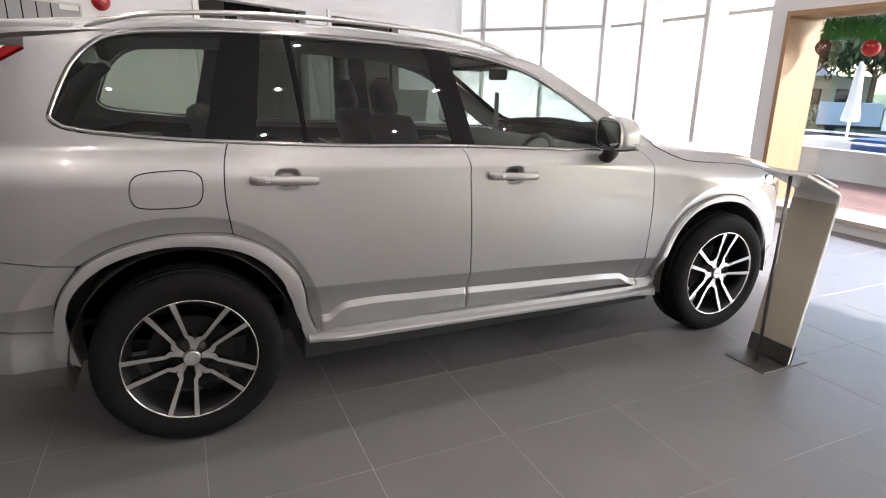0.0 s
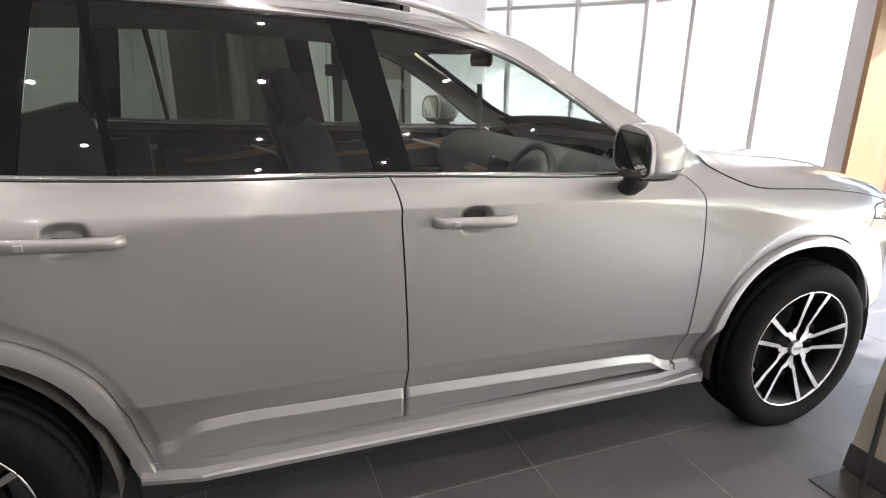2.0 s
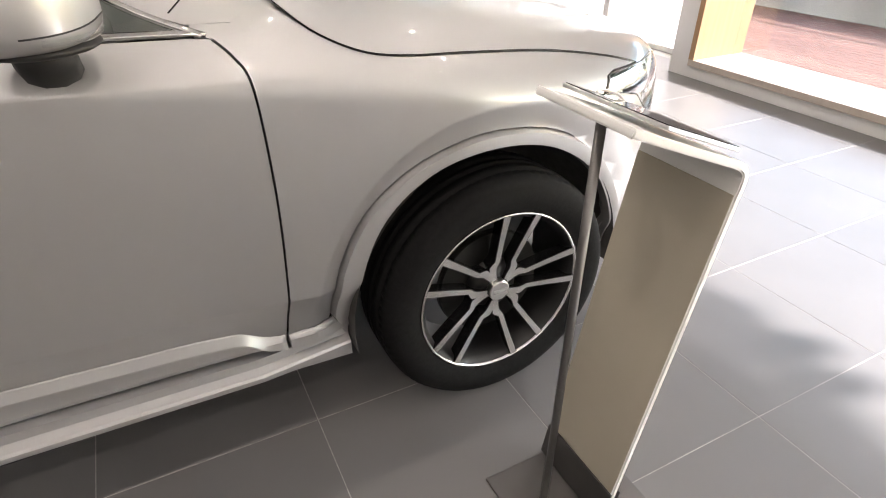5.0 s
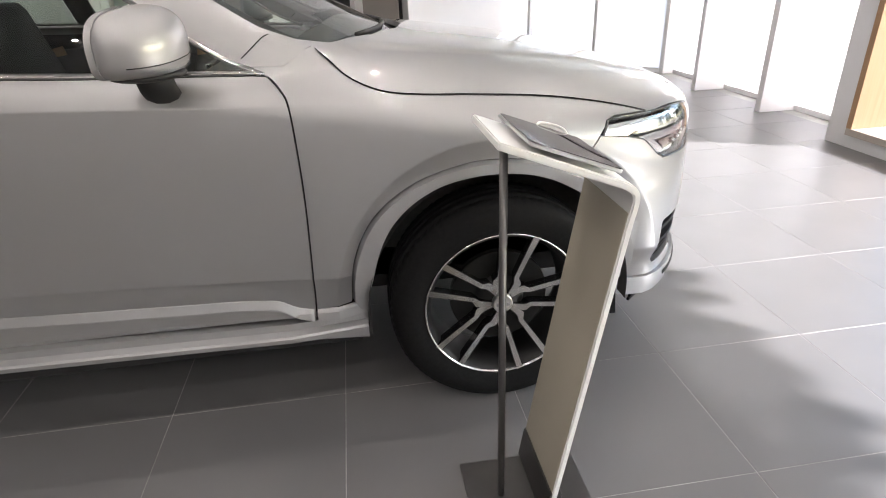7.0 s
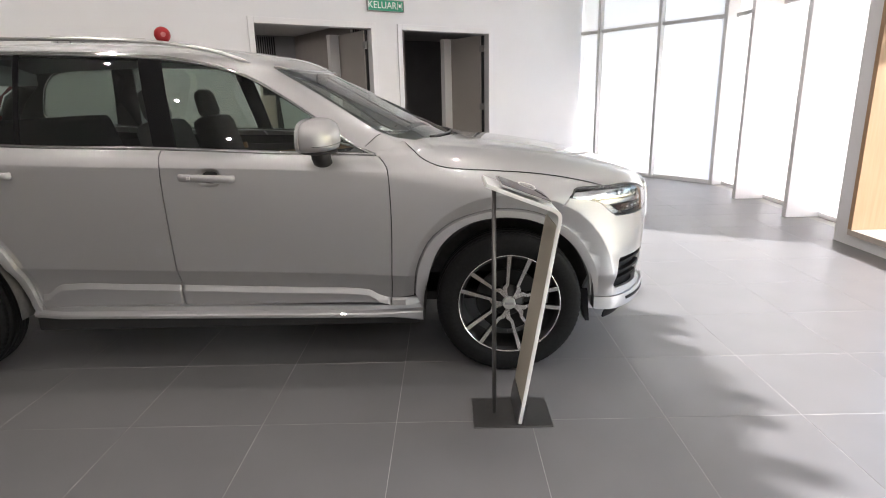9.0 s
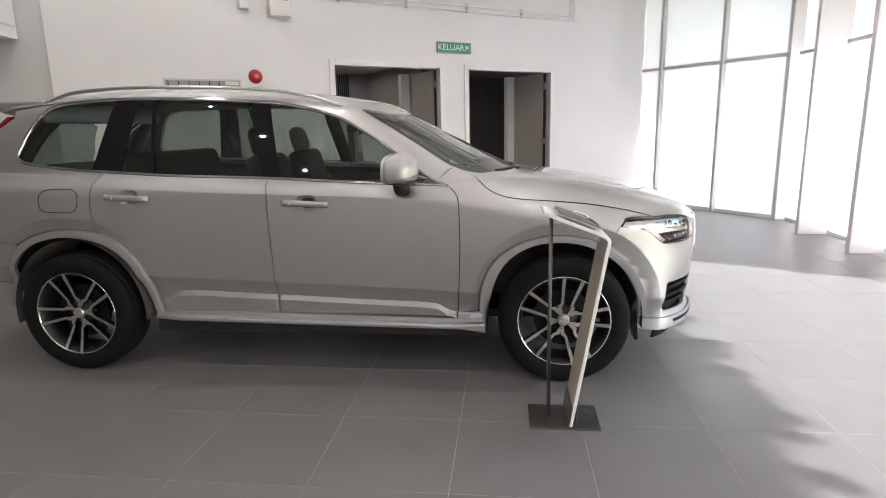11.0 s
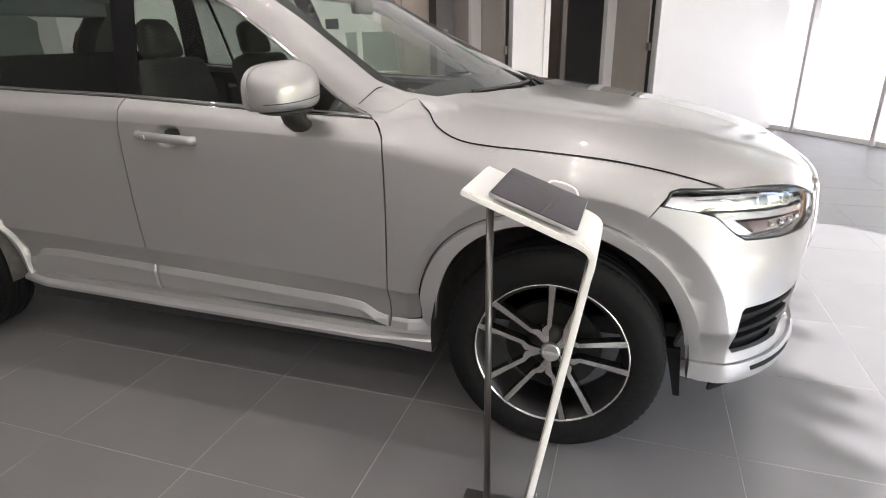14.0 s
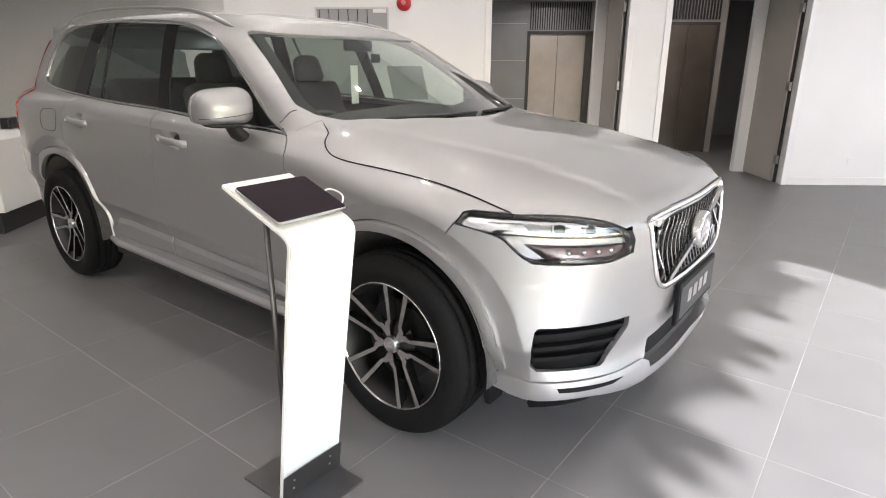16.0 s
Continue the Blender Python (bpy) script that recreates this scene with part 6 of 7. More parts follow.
# wheels
def wheel(x, s, phase):
    ax = pose(x, s * 0.856, 0.373, -90 * s if s > 0 else 90)
    w = part("wheel", bmesh.new(), RUBBER, car)
    bm = bmesh.new()
    prof = [(0.250, -0.100), (0.275, -0.112), (0.315, -0.118), (0.343, -0.108), (0.357, -0.088), (0.360, -0.068), (0.349, -0.066), (0.349, -0.058), (0.361, -0.056), (0.362, -0.024), (0.351, -0.022), (0.351, -0.012), (0.362, -0.010), (0.362, 0.010), (0.351, 0.012), (0.351, 0.022), (0.362, 0.024), (0.361, 0.056), (0.349, 0.058), (0.349, 0.066), (0.360, 0.068), (0.357, 0.088), (0.345, 0.106), (0.333, 0.112), (0.330, 0.1135), (0.315, 0.118), (0.290, 0.1175), (0.272, 0.113), (0.262, 0.108), (0.254, 0.106), (0.250, 0.100)]
    prof = [(0.262 + (r - 0.250) * 0.1115 / 0.112, z) for r, z in prof]
    rings = lathe(bm, prof, 240, ax)
    # cuts across the tread shoulders
    centre = ax @ Vector((0, 0, 0))
    for k, (r, zz) in enumerate(prof):
        if r > 0.3670 and abs(zz) > 0.066:
            for i in range(0, 240, 3):
                v = rings[k][i]
                v.co = centre + (v.co - centre) * 0.991
    bmesh.ops.recalc_face_normals(bm, faces=bm.faces)
    part("tyre", bm, RUBBER, w, "black road tyre with cut tread shoulders", smooth=True)
    bm = bmesh.new()
    lathe(bm, [(0.262, 0.098), (0.2635, 0.106), (0.261, 0.1085), (0.2575, 0.108), (0.255, 0.100)], 72, ax)
    part("rim_edge", bm, ALLOY, w, "bright rim edge", smooth=True)
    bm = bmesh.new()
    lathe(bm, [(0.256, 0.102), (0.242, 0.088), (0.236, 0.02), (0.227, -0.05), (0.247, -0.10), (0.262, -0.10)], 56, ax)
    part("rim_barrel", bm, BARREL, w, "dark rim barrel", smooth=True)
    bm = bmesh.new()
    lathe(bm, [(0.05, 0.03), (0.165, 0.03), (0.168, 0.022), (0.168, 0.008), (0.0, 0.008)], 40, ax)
    part("brake_disc", bm, DISC, w, "brake disc blackened for the shade behind the spokes", smooth=False)
    bm = bmesh.new()
    lathe(bm, [(0.0, 0.091), (0.030, 0.091), (0.033, 0.088), (0.034, 0.070)], 32, ax)
    cap = part("hub_cap", bm, SATIN, w, "silver hub cap")
    bm = bmesh.new()
    box(bm, (-0.022, -0.006, 0.090), (0.022, 0.006, 0.0925), 0.0, ax)
    part("cap_mark", bm, DARK_PANEL, cap)
    for k in range(5):
        mid = radians(90 - (phase + 72 * k)) if s < 0 else radians(90 + (phase + 72 * k))
        hub = ax @ Matrix.Rotation(mid, 4, "Z")
        for e in (-1, 1):
            # an arm from hub to rim, widest just before the kink
            pts = [(0.030, e * 0.0190, 0.0800), (0.050, e * 0.0285, 0.0790), (0.069, e * 0.0345, 0.0800), (0.076, e * 0.0335, 0.0805), (0.092, e * 0.0265, 0.0820), (0.160, e * 0.0375, 0.0920), (0.2450, e * 0.0510, 0.1078)]
            wid = [0.0085, 0.0110, 0.0118, 0.0110, 0.0075, 0.0084, 0.0106]
            spoke, face = bmesh.new(), bmesh.new()
            vb, vd = [], []
            for (px_, py, pz), hw in zip(pts, wid):
                vb.append([face.verts.new(hub @ Vector((1.048 * px_, 1.048 * py + d * hw, pz))) for d in (-1, 1)])
                vd.append([spoke.verts.new(hub @ Vector((1.048 * px_, 1.048 * py + d * hw + g, pz - h))) for d, g, h in ((-1, -0.002, 0.0006), (1, 0.002, 0.0006), (0.6, 0, 0.045), (-0.6, 0, 0.045))])
            for p, q in zip(vb[:-1], vb[1:]):
                f = face.faces.new((p[0], p[1], q[1], q[0]))
                f.normal_update()
                if f.normal.y * s < 0:
                    f.normal_flip()
            for p, q in zip(vd[:-1], vd[1:]):
                for j in range(4):
                    spoke.faces.new((p[j], p[(j + 1) % 4], q[(j + 1) % 4], q[j]))
            bmesh.ops.recalc_face_normals(spoke, faces=spoke.faces)
            bmesh.ops.solidify(face, geom=face.faces[:], thickness=0.0004)
            part("spoke", spoke, DARK_ALLOY, w, "gloss black spoke")
            part("spoke_face", face, ALLOY, w, "bright machined spoke face")
        a = mid + radians(36)
        bm = bmesh.new()
        rod(bm, ax @ Vector((0.057 * math.cos(a), 0.057 * math.sin(a), 0.04)), ax @ Vector((0.057 * math.cos(a), 0.057 * math.sin(a), 0.070)), 0.0115, seg=10)
        part("bolt", bm, STEEL, w)
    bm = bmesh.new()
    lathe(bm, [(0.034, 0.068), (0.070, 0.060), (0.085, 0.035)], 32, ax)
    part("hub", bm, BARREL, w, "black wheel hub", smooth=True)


for x, phase in ((2.986, 11.5), (0.0, 49)):
    wheel(x, -1, phase)
    wheel(x, 1, phase)

# ---------------------------------------------------------------- information stand
stand = thing("information_stand", "white folded display stand on a dark steel base", "stand")
Y0, Y1 = -1.440, -1.188
part("base_plate", boxes(((2.776, -1.446, 0.0), (3.124, -1.194, 0.008)), bevel=0.002), DARK_STEEL, stand, "dark steel base plate")
bm = bmesh.new()
path = [(2.985, 0.012), (3.128, 0.885), (3.136, 0.93), (3.128, 0.955), (3.105, 0.972), (3.07, 0.986), (2.835, 1.078)]
path = [path[0], path[1]] + smooth_line([path[1], path[2], path[3], path[4], path[5]], 4)[1:] + [path[6]]
th_ = 0.016
rings = []
for i, (x, z) in enumerate(path):
    a, b = Vector(path[max(i - 1, 0)]), Vector(path[min(i + 1, len(path) - 1)])
    d = (b - a).normalized()
    n = Vector((-d.y, d.x)) * th_
    rings.append([bm.verts.new((x, Y0, z)), bm.verts.new((x, Y1, z)), bm.verts.new((x + n.x, Y1, z + n.y)), bm.verts.new((x + n.x, Y0, z + n.y))])
for p, q in zip(rings[:-1], rings[1:]):
    for j in range(4):
        bm.faces.new((p[j], p[(j + 1) % 4], q[(j + 1) % 4], q[j]))
bm.faces.new(rings[0])
bm.faces.new(rings[-1][::-1])
bmesh.ops.recalc_face_normals(bm, faces=bm.faces)
bmesh.ops.bevel(bm, geom=[e for e in bm.edges if e.calc_face_angle(0) > 1.2], offset=0.003, segments=2, affect="EDGES")
part("board", bm, STAND_WHITE, stand, "white lacquered folded board")
bm = bmesh.new()
rod(bm, (2.873, -1.325, 0.008), (2.873, -1.325, 1.052), 0.0095, seg=16)
part("rod", bm, DARK_STEEL, stand, "slim dark steel rod", smooth=True)
bm = bmesh.new()
m = Matrix.Translation((2.990, 0, 0.008)) @ pose(0, 0, 0, 0, 9.3)
box(bm, (0.0, Y0 - 0.002, 0.0), (0.004, Y1 + 0.002, 0.105), 0.001, m)
part("bracket", bm, DARK_STEEL, stand, "dark steel bracket")
# Beige back face, darker than the white front of the board.
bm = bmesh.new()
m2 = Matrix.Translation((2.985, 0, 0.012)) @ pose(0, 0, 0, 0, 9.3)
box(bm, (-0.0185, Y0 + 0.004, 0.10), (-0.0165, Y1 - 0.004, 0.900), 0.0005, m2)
part("back_face", bm, BOARD_BACK, stand, "thin beige sheet on the back of the board")
bm = bmesh.new()
box(bm, (-0.022, Y0 - 0.001, -0.003), (-0.0165, Y1 + 0.001, 0.098), 0.001, m2)
part("bracket", bm, DARK_STEEL, stand, "dark steel bracket")
bm = bmesh.new()
for y in (-1.40, -1.24):
    for z in (0.04, 0.075):
        p = m @ Vector((0.004, y, z))
        rod(bm, p, p + Vector((0.003, 0, 0)), 0.004, seg=8)
part("screws", bm, SATIN, stand)

slope = math.degrees(math.atan2(1.074 - 1.003, 3.0875 - 2.900))
TAB = Matrix.Translation((2.994, -1.310, 1.0345)) @ pose(0, 0, 0, 0, slope)


def rounded_slab(w, d, low, high, r, edge=0.001):
    """A flat slab with round corners and a small chamfer round its top."""
    bm = bmesh.new()
    rings = []
    for z, inset in ((low, edge), (low + edge, 0.0), (high - edge, 0.0), (high, edge)):
        ring = []
        for cx, cy, a0 in ((w - r, d - r, 0), (r - w, d - r, 90), (r - w, r - d, 180), (w - r, r - d, 270)):
            for k in range(6):
                a = radians(a0 + 18 * k)
                ring.append(bm.verts.new((cx + (r - inset) * math.cos(a), cy + (r - inset) * math.sin(a), z)))
        rings.append(ring)
    for p, q in zip(rings[:-1], rings[1:]):
        for i in range(len(p)):
            j = (i + 1) % len(p)
            bm.faces.new((p[i], p[j], q[j], q[i]))
    bm.faces.new(rings[0][::-1])
    bm.faces.new(rings[-1])
    return bm


tablet = thing("tablet", "dark switched-off tablet lying on the stand", "tablet", at=TAB)
part("case", rounded_slab(0.106, 0.130, -0.006, 0.002, 0.011, 0.002), SATIN, tablet, "silver tablet edge")
part("screen", rounded_slab(0.1035, 0.1275, 0.002, 0.0036, 0.010, 0.0006), TABLET_FACE, tablet, "dark glossy screen")
cable = bmesh.new()
sweep(cable, smooth_line([(2.99, -1.18, 1.036), (3.00, -1.165, 1.040), (3.03, -1.155, 1.032), (3.06, -1.165, 1.02), (3.07, -1.185, 1.0)], 5), circle(0.003, 6))
solid("cable", cable, STAND_WHITE, "white charging cable beside the tablet", "cable", smooth=True)

# ---------------------------------------------------------------- outside
ROAD = pose(42.5, 21.5, -1.80, 0, 0, -60)       # the road runs across the view, lower than the terrace
structure("ground", boxes(((-300, -300, -2.05), (300, 300, -1.80))), GRASS, "grass ground reaching the horizon", "ground")
terrace = structure("pavement", boxes(((6.88, -14, -1.80), (10.0, 16, -0.012))), GROUT, "brick-paved terrace outside the window", "pavement")
structure("terrace_step", boxes(((10.182, -16, -1.8), (12.4, 18, -0.10))), CONCRETE, "concrete step behind the parapet", "pavement")
low = thing("low_wall", "weathered concrete parapet wall", "wall", kind="structure")
part("body", boxes(((9.98, -16, -1.8), (10.18, 18, 0.44)), bevel=0.01), CONCRETE, low)
part("coping", boxes(((9.95, -16, 0.44), (10.21, 18, 0.475)), bevel=0.006), CONCRETE, low)
rail = thing("railing", "white painted steel railing on the parapet", "railing")
for z in (0.60, 0.745):
    bm = bmesh.new()
    rod(bm, (10.08, -16, z), (10.08, 18, z), 0.02, seg=8)
    part("rail", bm, TRIM, rail, smooth=True)
for i in range(18):
    part("post", boxes(((10.06, -15 + i * 1.9, 0.475), (10.10, -14.96 + i * 1.9, 0.76)), bevel=0.004), TRIM, rail)
structure("road", boxes(((-60, -4.0, -0.1), (60, 4.0, 0.02))), ASPHALT, "asphalt road beyond the grass", "road", ROAD)
structure("kerb", boxes(((-60, -4.2, -0.1), (60, -4.004, 0.12))), CONCRETE, "concrete kerb", "kerb", ROAD)

def truck(m):
    t = thing("box_truck", "pale blue box truck with a white cab, parked", "truck", at=m)
    part("cargo_box", boxes(((-3.2, -1.1, 0.95), (2.0, 1.1, 3.1)), bevel=0.03), TRUCK_BLUE, t)
    part("chassis", boxes(((-3.1, -0.5, 0.6), (3.9, 0.5, 0.92))), BLACK, t)
    cab = bmesh.new()
    for v in box(cab, (2.15, -1.0, 0.6), (4.0, 1.0, 2.5), 0.06):
        if v.co.z > 1.9 and v.co.x > 3.5:
            v.co.x -= 0.45
    c = part("cab", cab, TRIM, t, "white cab")
    part("side_window", boxes(((2.7, -1.012, 1.55), (3.5, -1.004, 2.25))), GLOSS_BLACK, c)
    part("side_window", boxes(((2.7, 1.004, 1.55), (3.5, 1.012, 2.25))), GLOSS_BLACK, c)
    part("bumper", boxes(((3.95, -1.0, 0.45), (4.08, 1.0, 0.8)), bevel=0.02), DARK_PANEL, t)
    for x in (-2.0, 3.0):
        for y in (-0.95, 0.95):
            bm = bmesh.new()
            rod(bm, (x, y - 0.12, 0.42), (x, y + 0.12, 0.42), 0.42, seg=24)
            part("wheel", bm, RUBBER, t)
    return t

truck(ROAD @ pose(-0.6, 0.5, 0.02) @ Matrix.Scale(0.70, 4))

def tree(x, y, h, spread, leaves, seed, lean=0.0):
    rnd = random.Random(seed)
    t = thing("tree", "broad-leaved street tree with a loose crown", "tree", "street trees", pose(x, y, -1.8))
    bm = bmesh.new()
    tips = []
    trunk = [(0, 0, 0), (0.05, 0.02, h * 0.2), (0.0 + lean, -0.04, h * 0.42)]
    sweep(bm, smooth_line(trunk, 4), circle(0.16, 8), up=Vector((1, 0, 0)), scale=lambda k: 1 - 0.4 * k)
    for i in range(9):
        a = i * 2.4 + rnd.random()
        r = spread * (0.5 + 0.5 * rnd.random())
        tip = Vector((lean + r * math.cos(a), r * math.sin(a), h * (0.62 + 0.35 * rnd.random())))
        mid = Vector((lean + 0.4 * r * math.cos(a + 0.3), 0.4 * r * math.sin(a + 0.3), h * (0.5 + 0.1 * rnd.random())))
        sweep(bm, smooth_line([(lean, -0.04, h * 0.38), tuple(mid), tuple(tip)], 4), circle(0.06, 6), up=Vector((1, 0, 0)), scale=lambda k: 1 - 0.8 * k)
        tips.append((mid, tip))
    part("trunk", bm, BARK, t, smooth=True)
    vs, fs = [], []
    for i in range(leaves):
        mid, tip = tips[i % len(tips)]
        k = rnd.random()
        c = mid.lerp(tip, 0.35 + 0.75 * k) + Vector([rnd.gauss(0, spread * 0.17) for _ in range(3)])
        s = (0.10 + 0.10 * rnd.random()) * (1.0 if x < 20 else 2.3)
        m = Euler((rnd.uniform(0, 6), rnd.uniform(0, 6), rnd.uniform(0, 6))).to_matrix()
        b = len(vs)
        for q in ((-s, 0, 0), (0, -s * 0.4, 0.02), (s, 0, 0), (0, s * 0.4, 0.02)):
            vs.append(tuple(c + m @ Vector(q)))
        fs.append((b, b + 1, b + 2, b + 3))
    me = bpy.data.meshes.new("crown")
    me.from_pydata(vs, [], fs)
    me.materials.append(LEAF)
    ob = new("crown", me)
    ob.parent = t
    return t

for k, (x, y, h, sp) in enumerate([(52, 27, 10, 4.5), (49, 31, 9, 4), (56, 24, 11, 4.5), (47, 33, 9, 4), (55, 29, 11, 4.5), (51, 21, 10, 4.5), (50, 34, 10, 4.5), (53, 25, 10, 4.5), (48, 42, 10, 4), (57, 18, 11, 4.5), (60, 30, 12, 5), (62, 8, 12, 5), (58, 42, 12, 5), (66, 20, 13, 5.5)]):
    tree(x, y, h, sp, 2600, 10 + k)

def hedge(x0, x1, y0, y1, z1, seed):
    rnd = random.Random(seed)
    vs, fs = [], []
    for i in range(5000):
        c = Vector((rnd.uniform(x0, x1), rnd.uniform(y0, y1), z1 * rnd.random()**0.6))
        s = 0.09 + 0.1 * rnd.random()
        m = Euler((rnd.uniform(0, 6), rnd.uniform(0, 6), rnd.uniform(0, 6))).to_matrix()
        b = len(vs)
        for q in ((-s, 0, 0), (0, -s * 0.5, 0), (s, 0, 0), (0, s * 0.5, 0)):
            vs.append(tuple(c + m @ Vector(q)))
        fs.append((b, b + 1, b + 2, b + 3))
    me = bpy.data.meshes.new("hedge")
    me.from_pydata(vs, [], fs)
    me.materials.append(LEAF)
    ob = new("hedge", me)
    ob.matrix_world = ROAD
    return tagged(ob, "dark green hedge across the road", "hedge", kind="stuff")

hedge(-30, 0, 7.5, 9.5, 1.8, 5)
hedge(0, 30, 7.5, 9.5, 1.8, 6)

house = thing("pavilion", "pale distant pavilion with a pointed roof", "building", at=ROAD @ pose(-9, 24, 0))
part("wall", boxes(((-9, -3, 0), (9, 3, 4.2))), CONCRETE, house)
for i in range(6):
    part("window", boxes(((-8 + i * 2.8, -3.06, 1.4), (-6.4 + i * 2.8, -3.002, 3.0))), GLOSS_BLACK, house)
bm = bmesh.new()
bmesh.ops.create_cone(bm, cap_ends=True, segments=4, radius1=8.5, radius2=0.3, depth=3.4, matrix=pose(0, 0, 5.9, 0, 0, 45))
part("roof", bm, TRIM, house, "white pointed roof")

par = thing("closed_parasol", "closed white parasol on a pole", "parasol", at=pose(11.42, 3.65, -0.1))
bm = bmesh.new()
rod(bm, (0, 0, 0), (0, 0, 2.02), 0.025, seg=10)
part("pole", bm, TRIM, par, smooth=True)
bm = bmesh.new()
lathe(bm, [(0.02, 1.98), (0.05, 1.90), (0.07, 1.65), (0.085, 1.4), (0.11, 1.15), (0.13, 1.0), (0.11, 0.96), (0.02, 0.98)], 14)
for v in bm.verts:
    a = math.atan2(v.co.y, v.co.x)
    k = 1 + 0.22 * math.cos(7 * a)
    v.co.x *= k
    v.co.y *= k
part("canopy", bm, PAPER, par, "furled white canopy", smooth=True)
bin_ = thing("storage_crate", "blue plastic crate behind the railing", "crate", at=pose(10.73, 2.4, -0.1))
part("body", boxes(((-0.3, -0.35, 0.0), (0.3, 0.55, 0.74)), bevel=0.02), BLUE, bin_)
part("rim", boxes(((-0.32, -0.37, 0.66), (0.32, 0.57, 0.72)), bevel=0.01), BLUE, bin_)
plinth = thing("bollard_block", "white concrete block behind the railing", "block", at=pose(10.85, 3.55, -0.1))
part("body", boxes(((-0.25, -0.55, 0.0), (0.25, 0.42, 0.70)), bevel=0.02), TRIM, plinth)

# festive garland stuck along the head of the display window
gar = thing("garland", "green pine garland with red baubles along the window head", "garland")
rnd = random.Random(4)
vs, fs = [], []
gx = PIER_X + 0.40
for i in range(11000):
    y = rnd.uniform(-5.5, WIN_Y1 - 0.15)
    depth = 0.25 + 0.045 * math.sin(y * 4.6) + 0.018 * math.sin(y * 10.3 + 1) + 0.03 * math.sin(y * 2.3 + 0.6)
    c = Vector((gx + rnd.uniform(-0.03, 0.015), y, WIN_Z1 - 0.05 - depth * rnd.random()**0.7))
    s = 0.045 + 0.035 * rnd.random()
    a = rnd.uniform(-2.6, -0.5)
    d = Vector((rnd.uniform(-0.2, 0.2), math.cos(a), math.sin(a))) * s
    o = Vector((0, -d.z, d.y)).normalized() * 0.005
    b = len(vs)
    vs += [tuple(c - o), tuple(c + o), tuple(c + d)]
    fs.append((b, b + 1, b + 2))
me = bpy.data.meshes.new("needles")
me.from_pydata(vs, [], fs)
me.materials.append(GARLAND)
ob = new("needles", me)
ob.parent = gar
for i, y in enumerate((0.70, -0.55, -1.6, -2.6, -3.7, -4.8)):
    bm = bmesh.new()
    bmesh.ops.create_uvsphere(bm, u_segments=24, v_segments=16, radius=0.085, matrix=Matrix.Translation((gx - 0.05, y, 1.875)))
    part("bauble", bm, RED, gar, "red bauble", smooth=True)
    for dy, z in ((-0.20, 1.90), (0.52, 1.90)):
        bm = bmesh.new()
        for k in range(60):
            a, q = k * 2.4, (k / 60.0)
            r = 0.075 * math.sin(math.pi * (0.1 + 0.85 * q))
            p = Vector((gx - 0.03 + 0.5 * r * math.cos(a), y + dy + r * math.sin(a), z + 0.075 - 0.15 * q))
            bmesh.ops.create_cone(bm, cap_ends=True, segments=5, radius1=0.016, radius2=0.004, depth=0.03, matrix=Matrix.Translation(p) @ Matrix.Rotation(a, 4, "X") @ Matrix.Rotation(1.2, 4, "Y"))
        part("pine_cone", bm, CONE, gar, "brown pine cone")

# ---------------------------------------------------------------- floor tiles and pavers, last
structure("floor", boxes(((-9.4, -9.4, -0.10), (6.88, 9.8, -0.0010)), ((6.0, 4.6, -0.1), (9.6, 9.8, -0.0012))), GROUT, "grey porcelain tile floor with pale joints", "floor")
floor = bpy.data.objects["floor"]
PITCH, TX, TY = 0.6045, 3.638, -1.383
HALF = PITCH / 2 - 0.0016

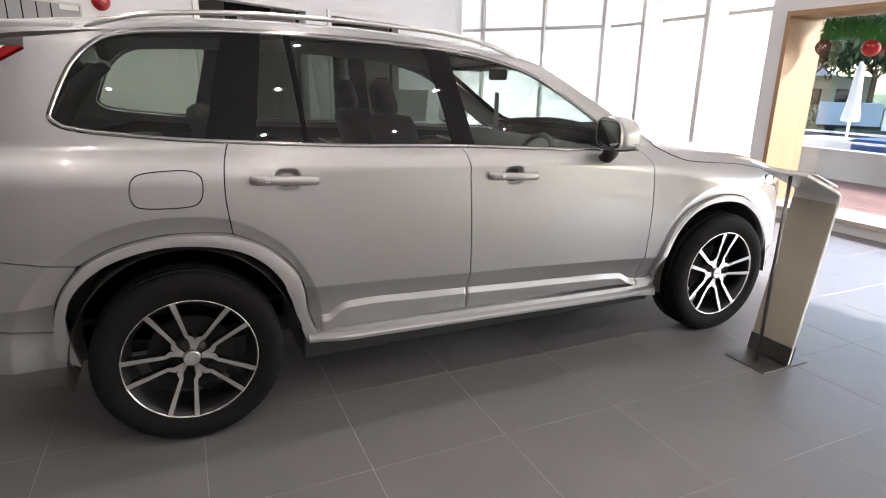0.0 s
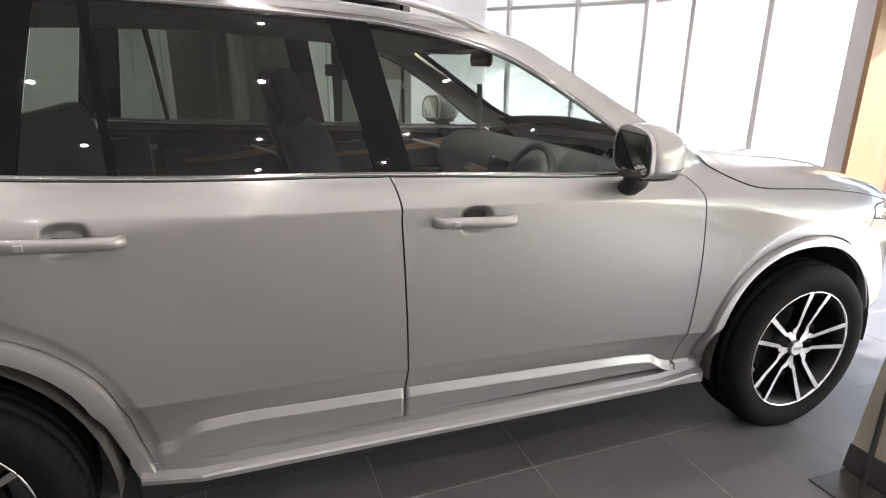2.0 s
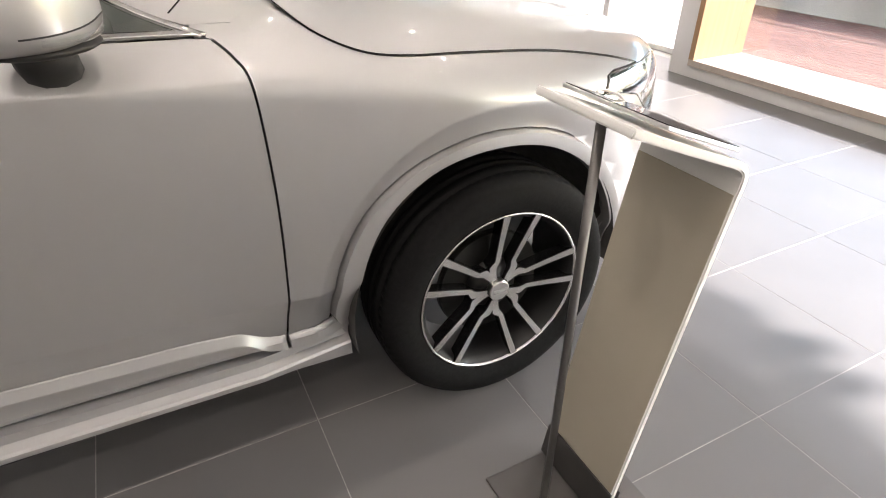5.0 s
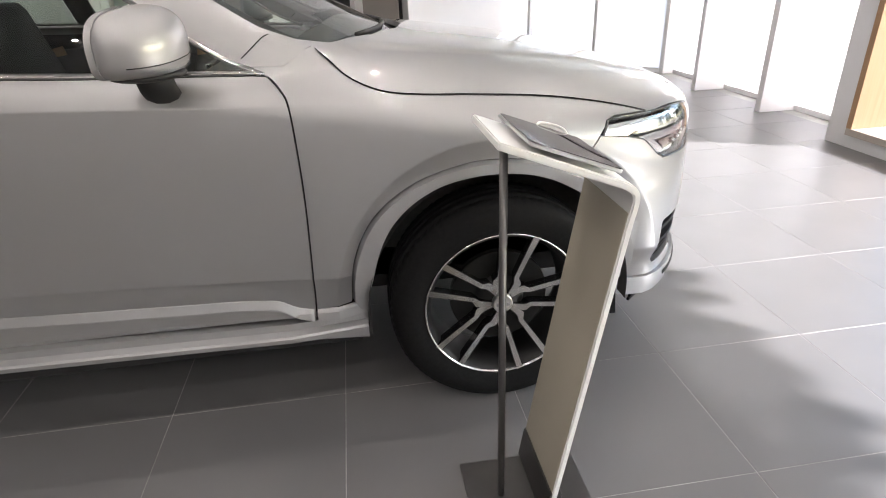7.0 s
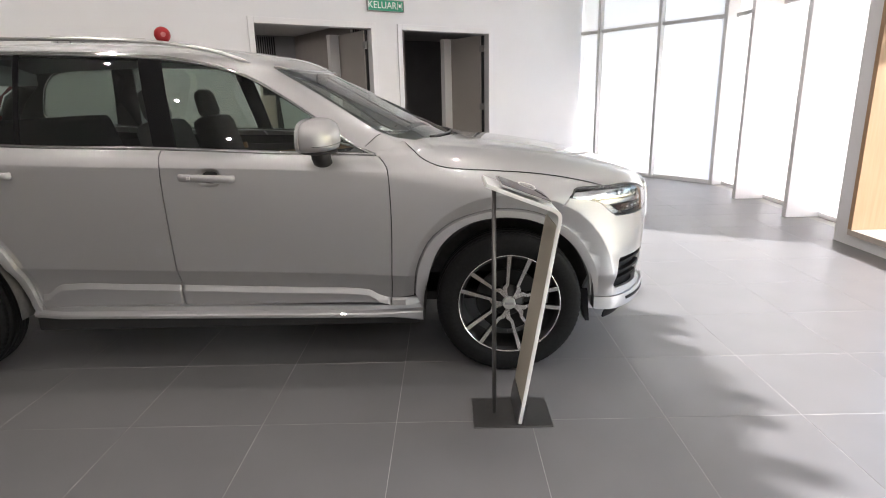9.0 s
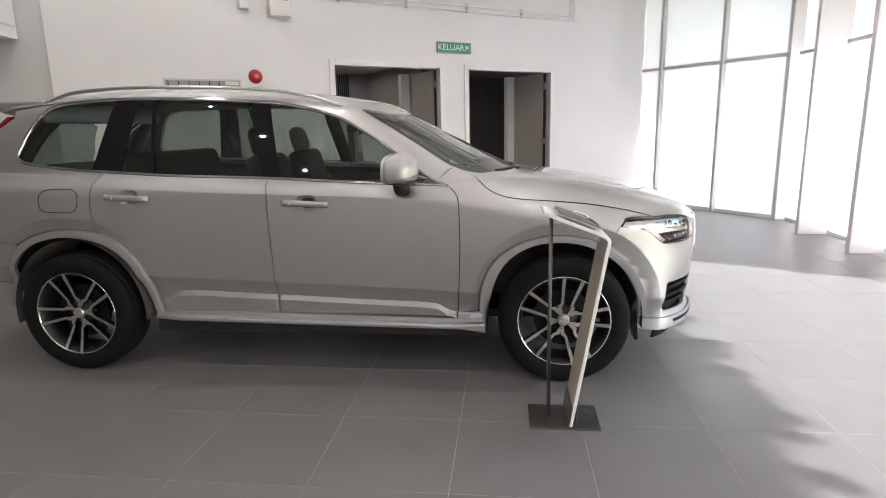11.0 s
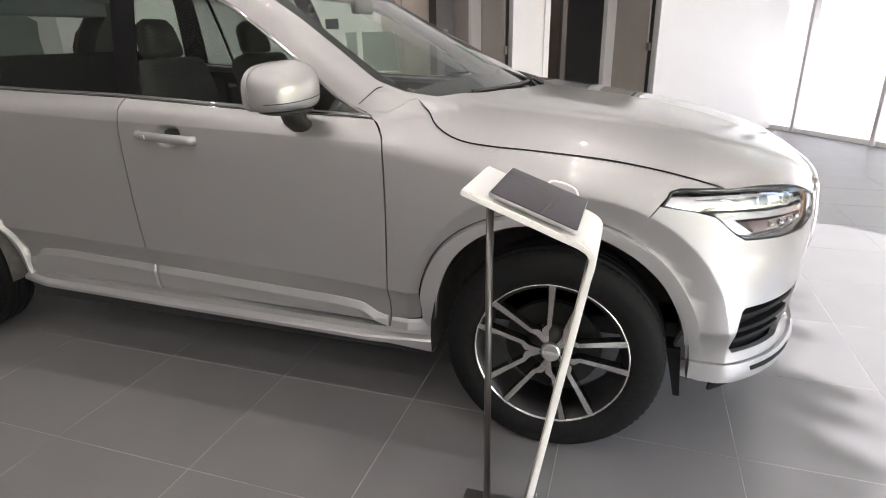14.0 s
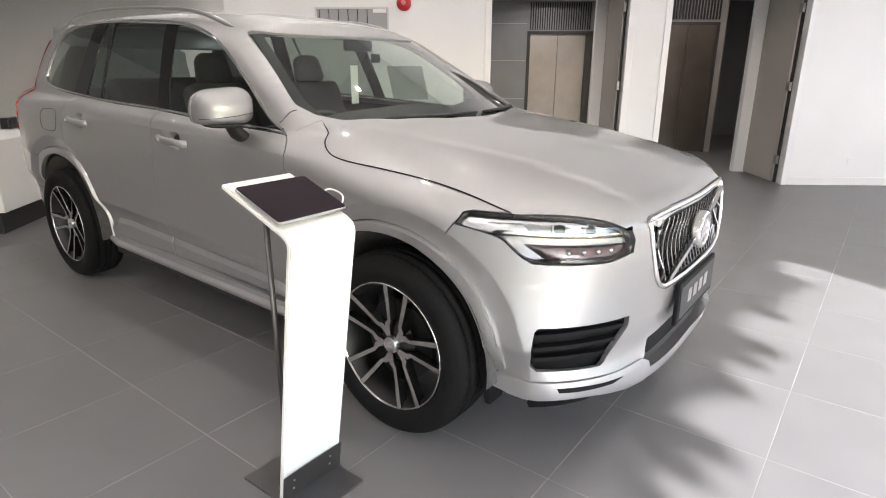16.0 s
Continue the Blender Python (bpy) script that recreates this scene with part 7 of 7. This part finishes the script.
def tile_mesh():
    bm = bmesh.new()
    box(bm, (-HALF, -HALF, -0.006), (HALF, HALF, 0.0))
    top = [e for e in bm.edges if all(v.co.z > -0.001 for v in e.verts)]
    bmesh.ops.bevel(bm, geom=top, offset=0.0005, segments=1, affect="EDGES")
    me = bpy.data.meshes.new("tile")
    bm.to_mesh(me)
    bm.free()
    me.materials.append(TILE)
    return me

tile = tile_mesh()
near, far_v, far_f = [], [], []
for i in range(-22, 6):
    for j in range(-13, 20):
        cx, cy = TX + PITCH * (i + 0.5), TY + PITCH * (j + 0.5)
        if cx > 6.55 and cy < 5.2:
            continue
        if -2.2 < cx < 6.6 and -2.9 < cy < 4.2:
            near.append((cx, cy))
        else:
            b = len(far_v)
            far_v += [(cx - HALF, cy - HALF, 0), (cx + HALF, cy - HALF, 0), (cx + HALF, cy + HALF, 0), (cx - HALF, cy + HALF, 0)]
            far_f.append((b, b + 1, b + 2, b + 3))
for cx, cy in near:
    ob = new("tile", tile)
    ob.location = (cx, cy, 0)
    ob.parent = floor
me = bpy.data.meshes.new("far_tiles")
me.from_pydata(far_v, [], far_f)
me.materials.append(TILE)
ob = new("far_tiles", me)
ob.parent = floor
tagged(ob, kind="stuff")

pv, pf = [], []
bm = bmesh.new()
box(bm, (-0.097, -0.047, -0.04), (0.097, 0.047, 0.0))
pm = bpy.data.meshes.new("paver")
bm.to_mesh(bm and pm)
bm.free()
pm.materials.append(PAVER)
count = 0
for i in range(32):
    for j in range(140):
        cx = 6.93 + 0.05 + i * 0.10
        cy = -13.5 + j * 0.2 + (0.1 if i % 2 else 0)
        if cx > 9.95:
            continue
        z = -0.010 + 0.0025 * noise.noise(Vector((cx * 3, cy * 3, 0)))
        if 0.2 < cy < 3.6 and cx < 8.7 and count < 300:
            ob = new("paver", pm)
            ob.matrix_world = pose(cx, cy, z, 0, 0, 90)
            ob.parent = terrace
            count += 1
        else:
            b = len(pv)
            pv += [(cx - 0.047, cy - 0.097, z), (cx + 0.047, cy - 0.097, z), (cx + 0.047, cy + 0.097, z), (cx - 0.047, cy + 0.097, z)]
            pf.append((b, b + 1, b + 2, b + 3))
me = bpy.data.meshes.new("far_pavers")
me.from_pydata(pv, [], pf)
me.materials.append(PAVER)
ob = new("far_pavers", me)
ob.parent = terrace
tagged(ob, kind="stuff")
